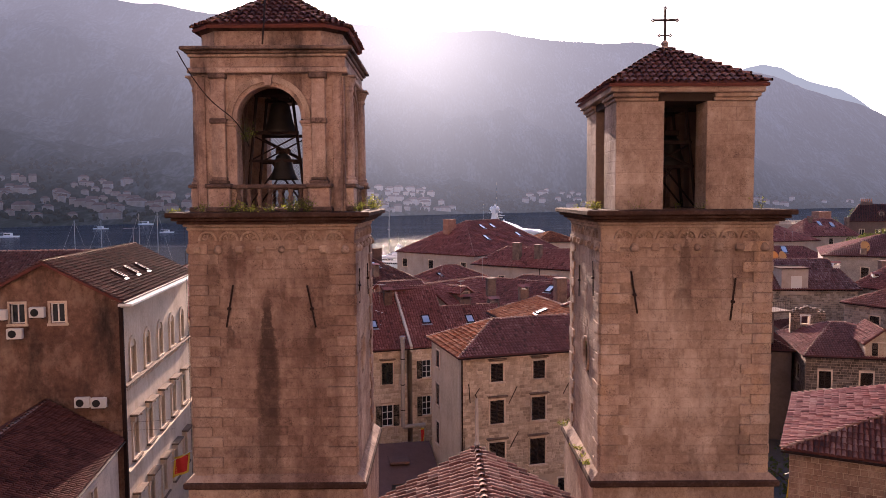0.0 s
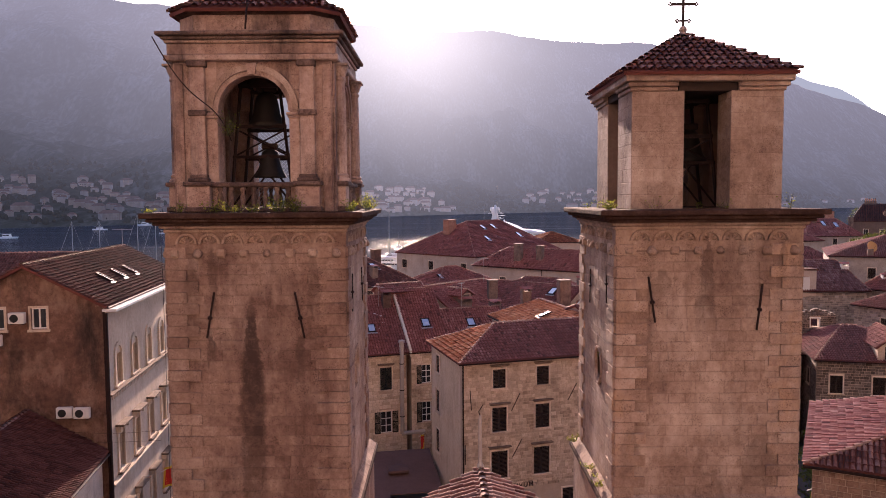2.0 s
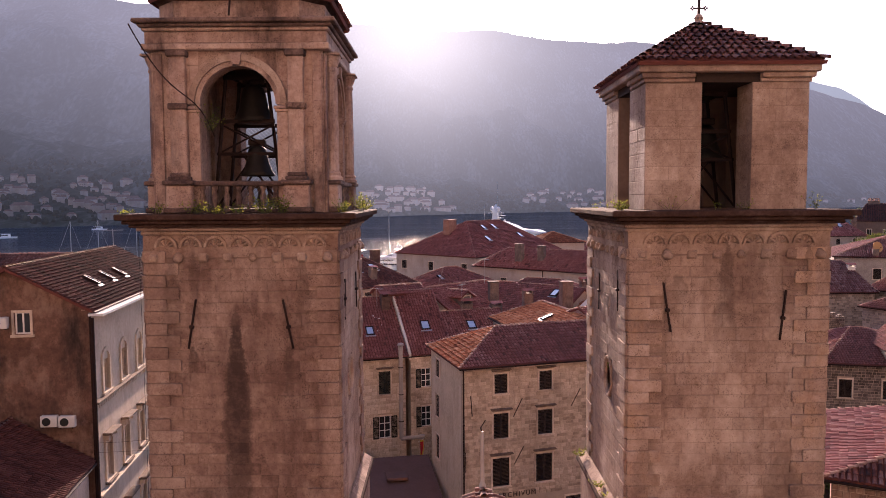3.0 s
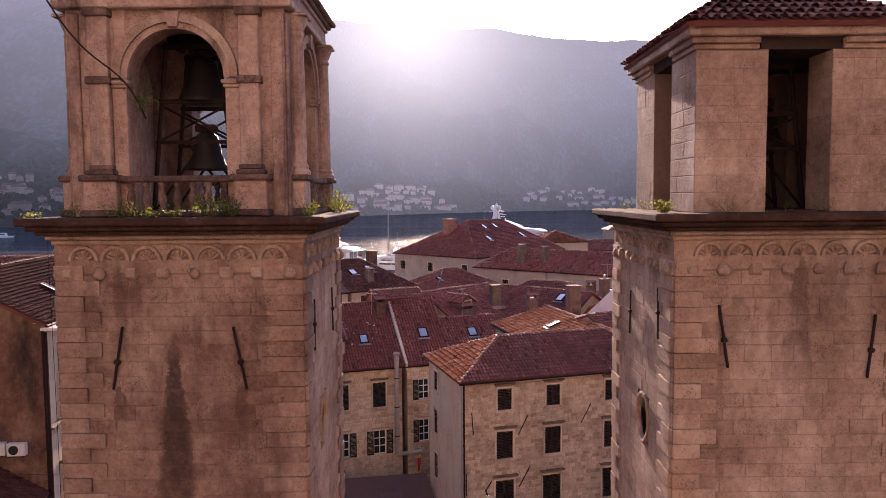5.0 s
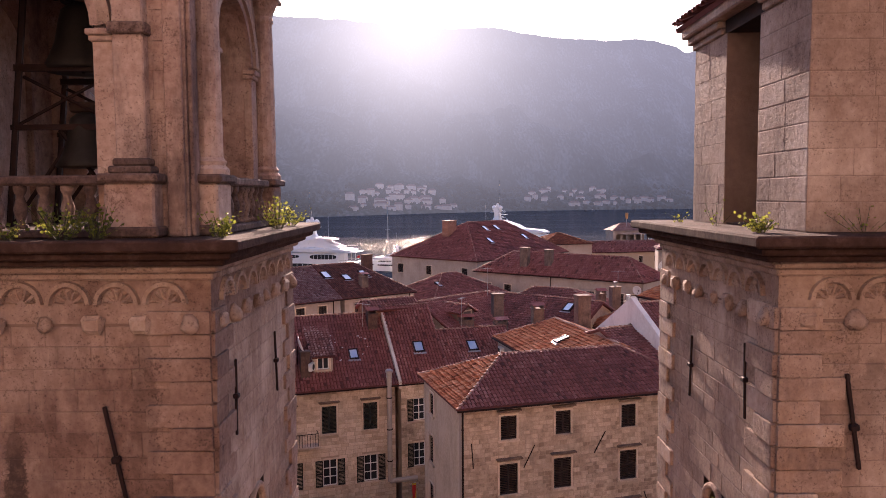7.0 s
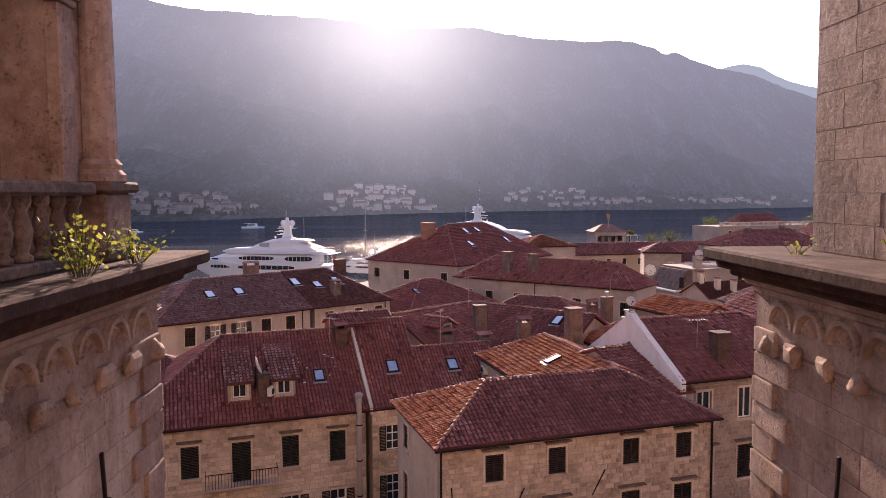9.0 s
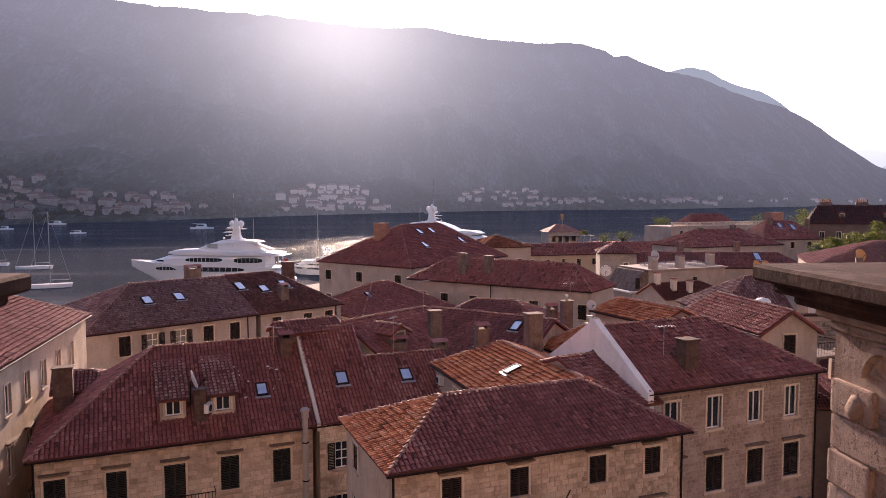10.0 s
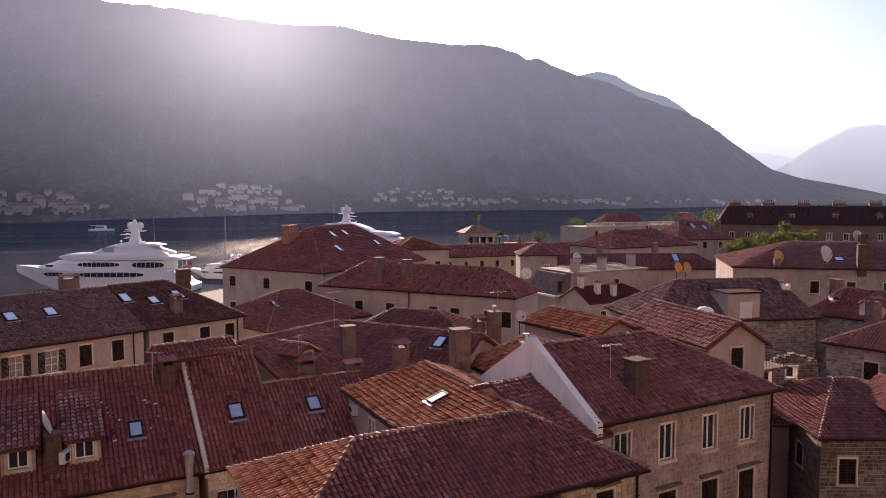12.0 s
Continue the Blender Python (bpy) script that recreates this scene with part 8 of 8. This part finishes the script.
    band(sun_deck, 0.8, -7.6, 11.0, 12.5, 3.25, ZINC)
    for sy in (-1, 1):
        loft("arch_wing", [(-9.5, 0.12, 10.2, 13.6), (-12, 0.12, 10.2, 12.9), (-15, 0.12, 10.1, 11.7), (-18.4, 0.12, 9.9, 10.6)], sy * 3.1)
    loft("hard_top", [(-8.4, 2.6, 12.9, 13.4), (-11, 3.2, 12.6, 13.6), (-14, 3.0, 12.7, 13.4), (-16, 2.2, 12.9, 13.1)])
    loft("aft_deck", [(-16, 4.7, 4.9, 5.5), (-20, 4.6, 4.9, 5.4), (-22.4, 4.0, 5.0, 5.3)])
    loft("upper_deck_shelf", [(-17.5, 4.7, 8.7, 9.1), (-21.5, 4.5, 8.8, 9.15), (-24.0, 3.8, 8.9, 9.1)])
    for x, z0, z1 in ((-21.0, 5.9, 9.1), (-19.6, 5.9, 9.1)):
        for sy in (-1, 1):
            s = Shape()
            s.rod((x, sy * 4.0, z0), (x, sy * 4.0, z1), 0.09)
            part("stanchion", s, GELCOAT, ob)
    for sy in (-1, 1):
        s = Shape()
        s.box(-22.2, sy * 3.9 - 0.03, 6.3, -18.4, sy * 3.9 + 0.03, 6.38).box(-21.8, sy * 4.2 - 0.03, 10.6, -18.5, sy * 4.2 + 0.03, 10.68)
        part("handrail", s, ZINC, ob)
    s = Shape()
    s.add([(-9.3, -1.1, 13.7), (-5.9, -1.1, 13.7), (-5.9, 1.1, 13.7), (-9.3, 1.1, 13.7), (-8.8, -0.75, 15.0), (-6.4, -0.75, 15.0), (-6.4, 0.75, 15.0), (-8.8, 0.75, 15.0), (-8.6, -0.5, 18.0), (-6.8, -0.5, 18.0), (-6.8, 0.5, 18.0), (-8.6, 0.5, 18.0), (-7.8, -0.2, 20.4), (-7.2, -0.2, 20.4), (-7.2, 0.2, 20.4), (-7.8, 0.2, 20.4)],
          [(b + i, b + (i + 1) % 4, b + 4 + (i + 1) % 4, b + 4 + i) for b in (0, 4, 8) for i in range(4)] + [(12, 13, 14, 15)])
    mast = part("mast", s, GELCOAT, ob)
    for x, y, z, r in ((-5.9, -0.9, 18.6, 1.0), (-9.5, 0.9, 18.6, 1.0), (-3.4, 0, 14.1, 0.35)):
        s = Shape()
        s.lathe([(r * 0.3, -r * 1.6), (r * 0.4, -r), (r * 0.9, -r * 0.5), (r, 0), (r * 0.8, r * 0.6), (r * 0.4, r * 0.9), (0.02, r)], 12, Matrix.Translation((x, y, z)))
        part("radar_dome", s, GELCOAT, mast, smooth=True)
    for z, x0, x1, w in ((14.9, -6.9, -4.4, 1.2), (15.9, -6.9, -3.8, 1.5), (16.9, -10.4, -4.6, 1.3), (17.3, -6.9, -4.9, 0.9)):
        s = Shape()
        s.box(x0, -w, z, x1, w, z + 0.13, b=0.05).box((x0 + x1) / 2 - 0.5, -0.3, z + 0.13, (x0 + x1) / 2 + 0.5, 0.3, z + 0.4, b=0.08)
        part("spreader", s, GELCOAT, mast)
    for x, y, z0, z1 in ((-7.4, 0, 19.2, 22.5), (-7.0, 0.4, 19.2, 29.4), (-13.6, 1.2, 13.2, 20.5)):
        s = Shape()
        s.rod((x, y, z0), (x, y, z1), 0.06)
        part("aerial", s, ZINC, mast)
    s = Shape()
    s.rod((-22.2, 0, 5.2), (-23.2, 0, 7.9), 0.04)
    part("flagstaff", s, ZINC, ob)
    s = Shape()
    s.box(-23.9, -0.02, 7.0, -22.9, 0.02, 7.7)
    part("ensign", s, CLOTH_R, ob)
    return ob


def bowed(x0, y0, x1, y1, z, k=1.0):
    """A pose with +x from (x0, y0) towards (x1, y1), in their middle, scaled."""
    return pose((x0 + x1) / 2, (y0 + y1) / 2, z, 0, 0, math.degrees(math.atan2(y1 - y0, x1 - x0))) @ Matrix.Scale(k, 4)


yacht("long white superyacht moored along the quay", bowed(-27, 268, -80.5, 279.3, SEA, 1.06))
yacht("white superyacht moored beyond the palace", bowed(15, 374, 52, 349, SEA, 1.22))
yacht("smaller white motor yacht at the quay", bowed(-12, 292, -30, 300, SEA, 0.5))


def motor_boat(place, yaw, k):
    ob = thing("motor_boat", "small white motor boat on the water", "boat", pose(*place, 0, 0, yaw) @ Matrix.Scale(k, 4), "small boats on the bay")
    s = Shape()
    s.prism([(-5, -1.3), (2, -1.4), (4, -0.7), (5.2, 0), (4, 0.7), (2, 1.4), (-5, 1.3)], -0.3, 0.9, grow=0.06)
    part("hull", s, GELCOAT, ob)
    s = Shape()
    s.prism([(-2.5, -1.0), (1.2, -1.0), (2.2, 0), (1.2, 1.0), (-2.5, 1.0)], 0.9, 2.3, grow=-0.12)
    part("cabin", s, GELCOAT, ob)
    s = Shape()
    s.box(-2.2, -1.03, 1.4, 1.0, 1.03, 1.9)
    part("cabin_window", s, TINT, ob)
    s = Shape()
    s.box(-4.5, -1.2, 2.4, 1.5, 1.2, 2.5, b=0.03)
    part("canopy", s, GELCOAT, ob)
    return ob


for x, y, w, k in ((-330, 560, 10, 1.4), (-154, 690, 5, 1.9), (-330, 820, 0, 1.6), (-233, 622, 20, 1.1), (-327, 705, 5, 1.3), (230, 520, 15, 1.4)):
    motor_boat((x, y, SEA), w, k)


def sail_boat(place, yaw, h):
    ob = thing("sailing_boat", "moored sailing boat with bare mast", "boat", pose(*place, 0, 0, yaw), "sailing boats")
    s = Shape()
    s.prism([(-6, -1.4), (0, -1.9), (4, -1.2), (7, 0), (4, 1.2), (0, 1.9), (-6, 1.4)], -0.4, 1.2, grow=0.05)
    part("hull", s, GELCOAT, ob)
    s = Shape()
    s.rod((0, 0, 1), (0, 0, h), 0.13, 8)
    part("mast", s, ZINC, ob)
    s = Shape()
    s.rod((0, 0, 2.4), (-5.5, 0, 2.4), 0.12).rod((0, -1.0, h * 0.55), (0, 1.0, h * 0.55), 0.05)
    part("boom", s, ZINC, ob)
    s = Shape()
    s.rod((7, 0, 1.2), (0, 0, h), 0.04, 4).rod((-6, 0, 1.2), (0, 0, h), 0.025, 4)
    part("stay", s, PIPE, ob)
    return ob


for x, y, w, h in ((-103, 266, 200, 24), (-150, 300, 200, 20), (-136, 330, 190, 22), (-160, 345, 190, 19), (-24, 330, 100, 26)):
    sail_boat((x, y, SEA), w, h)

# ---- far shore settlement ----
# Walls and roofs over there also emit a little, as painted haze.
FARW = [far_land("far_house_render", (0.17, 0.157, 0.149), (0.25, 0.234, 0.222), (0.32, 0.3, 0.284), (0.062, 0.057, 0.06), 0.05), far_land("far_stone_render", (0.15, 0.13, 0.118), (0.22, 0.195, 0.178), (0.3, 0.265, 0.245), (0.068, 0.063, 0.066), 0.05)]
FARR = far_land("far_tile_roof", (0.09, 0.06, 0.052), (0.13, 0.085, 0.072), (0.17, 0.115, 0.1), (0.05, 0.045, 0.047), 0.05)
far_meshes = []
for w, d, h, hip in ((13, 9, 6.5, 1), (16, 10, 9, 1), (10, 9, 9, 1), (22, 10, 7, 1), (12, 10, 10, 0)):
    for mt in FARW:
        b = Shape()
        wall_panel(b, w, 0, h, 1.4, [(1.3 + i * 3.0, 0.9 + j * 3.0, 2.9 + i * 3.0, 2.7 + j * 3.0) for i in range(int((w - 2) / 3.0)) for j in range(int(h / 3))], frame_of((-w / 2, 0, 0), (1, 0, 0), (0, 0, 1)))
        b.box(-w / 2, 1.4, -14, w / 2, d, h).box(-w / 2, 0, -14, w / 2, 1.4, 0)
        for j in range(1, int(h / 3) + 1):
            b.box(-w * 0.42, -1.3, j * 3.0 - 0.25, w * 0.3, 0, j * 3.0 + 0.45)
        r = Shape()
        i = d / 2 * hip * 0.8
        e = 0.5
        r.add([(-w / 2 - e, -e, h), (w / 2 + e, -e, h), (w / 2 + e, d + e, h), (-w / 2 - e, d + e, h), (-w / 2 + i, d / 2, h + d * 0.38), (w / 2 - i, d / 2, h + d * 0.38)], [(0, 1, 5, 4), (1, 2, 5), (2, 3, 4, 5), (3, 0, 4), (3, 2, 1, 0)])
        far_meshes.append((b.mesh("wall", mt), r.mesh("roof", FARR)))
rnd = random.Random(5)


def shore_spot(az, el):
    """The slope's place seen at that height, in degrees, from the towers."""
    lo, hi = 0.008, 0.6
    for _ in range(18):
        mid = (lo + hi) / 2
        x, y, z = slope_place(az, mid)
        if math.degrees(math.atan2(z - 26, math.hypot(x, y))) < el:
            lo = mid
        else:
            hi = mid
    return slope_place(az, lo)


# clusters: (azimuths, lowest and highest sight angle, houses)
for lo, hi, e0, e1, count in ((-36, -27, -1.6, 1.2, 44), (-34, -28, 1.0, 1.5, 5), (-27.3, -22.5, -1.5, 0.4, 24), (-27, -22.8, 0.3, 1.2, 9), (-21.8, -12.6, -1.35, -0.5, 30), (-20.5, -14.0, -0.5, 0.1, 10), (-7.2, 1.4, -1.15, -0.9, 10), (-7.2, 0.2, -0.9, -0.2, 20), (-6.6, -0.6, -0.1, 0.15, 9), (-5.2, -1.0, 0.3, 0.55, 8),
                              (5.0, 12.0, -0.9, 0.35, 20), (12.0, 17.0, -0.85, -0.4, 12), (18.5, 25.5, -0.75, -0.35, 14), (27, 36, -0.6, -0.4, 8)):
    for i in range(count):
        az = lo + (hi - lo) * (i + rnd.uniform(0.1, 0.9)) / count if e1 - e0 < 0.6 else rnd.uniform(lo, hi)
        x, y, z = shore_spot(az, rnd.uniform(e0, e1))
        bm_, rm_ = far_meshes[rnd.randrange(len(far_meshes))]
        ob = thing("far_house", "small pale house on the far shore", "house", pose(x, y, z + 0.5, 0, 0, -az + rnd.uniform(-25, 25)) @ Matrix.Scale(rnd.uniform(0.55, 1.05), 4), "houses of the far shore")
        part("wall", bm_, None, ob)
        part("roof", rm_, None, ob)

# dark garden trees between and above the far houses, haze put into their emission
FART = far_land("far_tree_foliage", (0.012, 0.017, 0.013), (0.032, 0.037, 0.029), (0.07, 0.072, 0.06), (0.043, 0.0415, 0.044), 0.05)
clump = Shape()
clump.lathe([(0.3, -1.2), (0.9, -0.5), (1.0, 0.1), (0.65, 0.75), (0.15, 1.05)], 7)
woods, rnd = Shape(), random.Random(9)
for lo, hi, e0, e1, count in ((-36, -21.5, -1.65, 2.8, 520), (-21.8, -7.5, -1.4, 0.3, 420), (-7.5, 2.0, -1.2, 0.9, 420), (2.0, 18, -1.1, 0.6, 600), (18, 36, -0.9, 0.1, 350)):
    for i in range(count):
        az = rnd.uniform(lo, hi)
        x, y, z = shore_spot(az, rnd.uniform(e0, e1))
        k = rnd.uniform(1.6, 3.6)
        woods.add(clump.v, clump.f, pose(x, y, z + k * 0.4, 0, 0, rnd.uniform(0, 360)) @ Matrix.Diagonal((k, k, k * rnd.uniform(0.8, 1.5), 1)))
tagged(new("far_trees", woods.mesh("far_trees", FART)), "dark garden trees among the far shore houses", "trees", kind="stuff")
weed((-6.45, 24.35, 27.35), 0.5, 0.75, 26, 77, "dark dry plant climbing the arch pier", 5)

# pale mortar patches on the tiles round the roof window
rnd = random.Random(21)
for i in range(16):
    u, v = 13.5 + rnd.uniform(-1.9, 1.6), 2.3 + rnd.uniform(-0.1, 2.3)
    if abs(u - 13.5) < 0.5 and v < 3.3:
        continue
    ob = thing("mortar_patch", "small pale mortar patch on the roof tiles", "mortar", pose(LB[0], LB[1], 0, 0, 0, LA) @ pose(u, v, 11.0 + v * SL + 0.075, math.degrees(math.atan(SL))), "mortar patches")
    b = Shape()
    b.box(-0.11, -0.05, 0, 0.11, 0.05, 0.045, b=0.02)
    part("patch", b, WHITEWASH, ob, m=pose(0, 0, 0, 0, 0, rnd.uniform(-20, 20)))
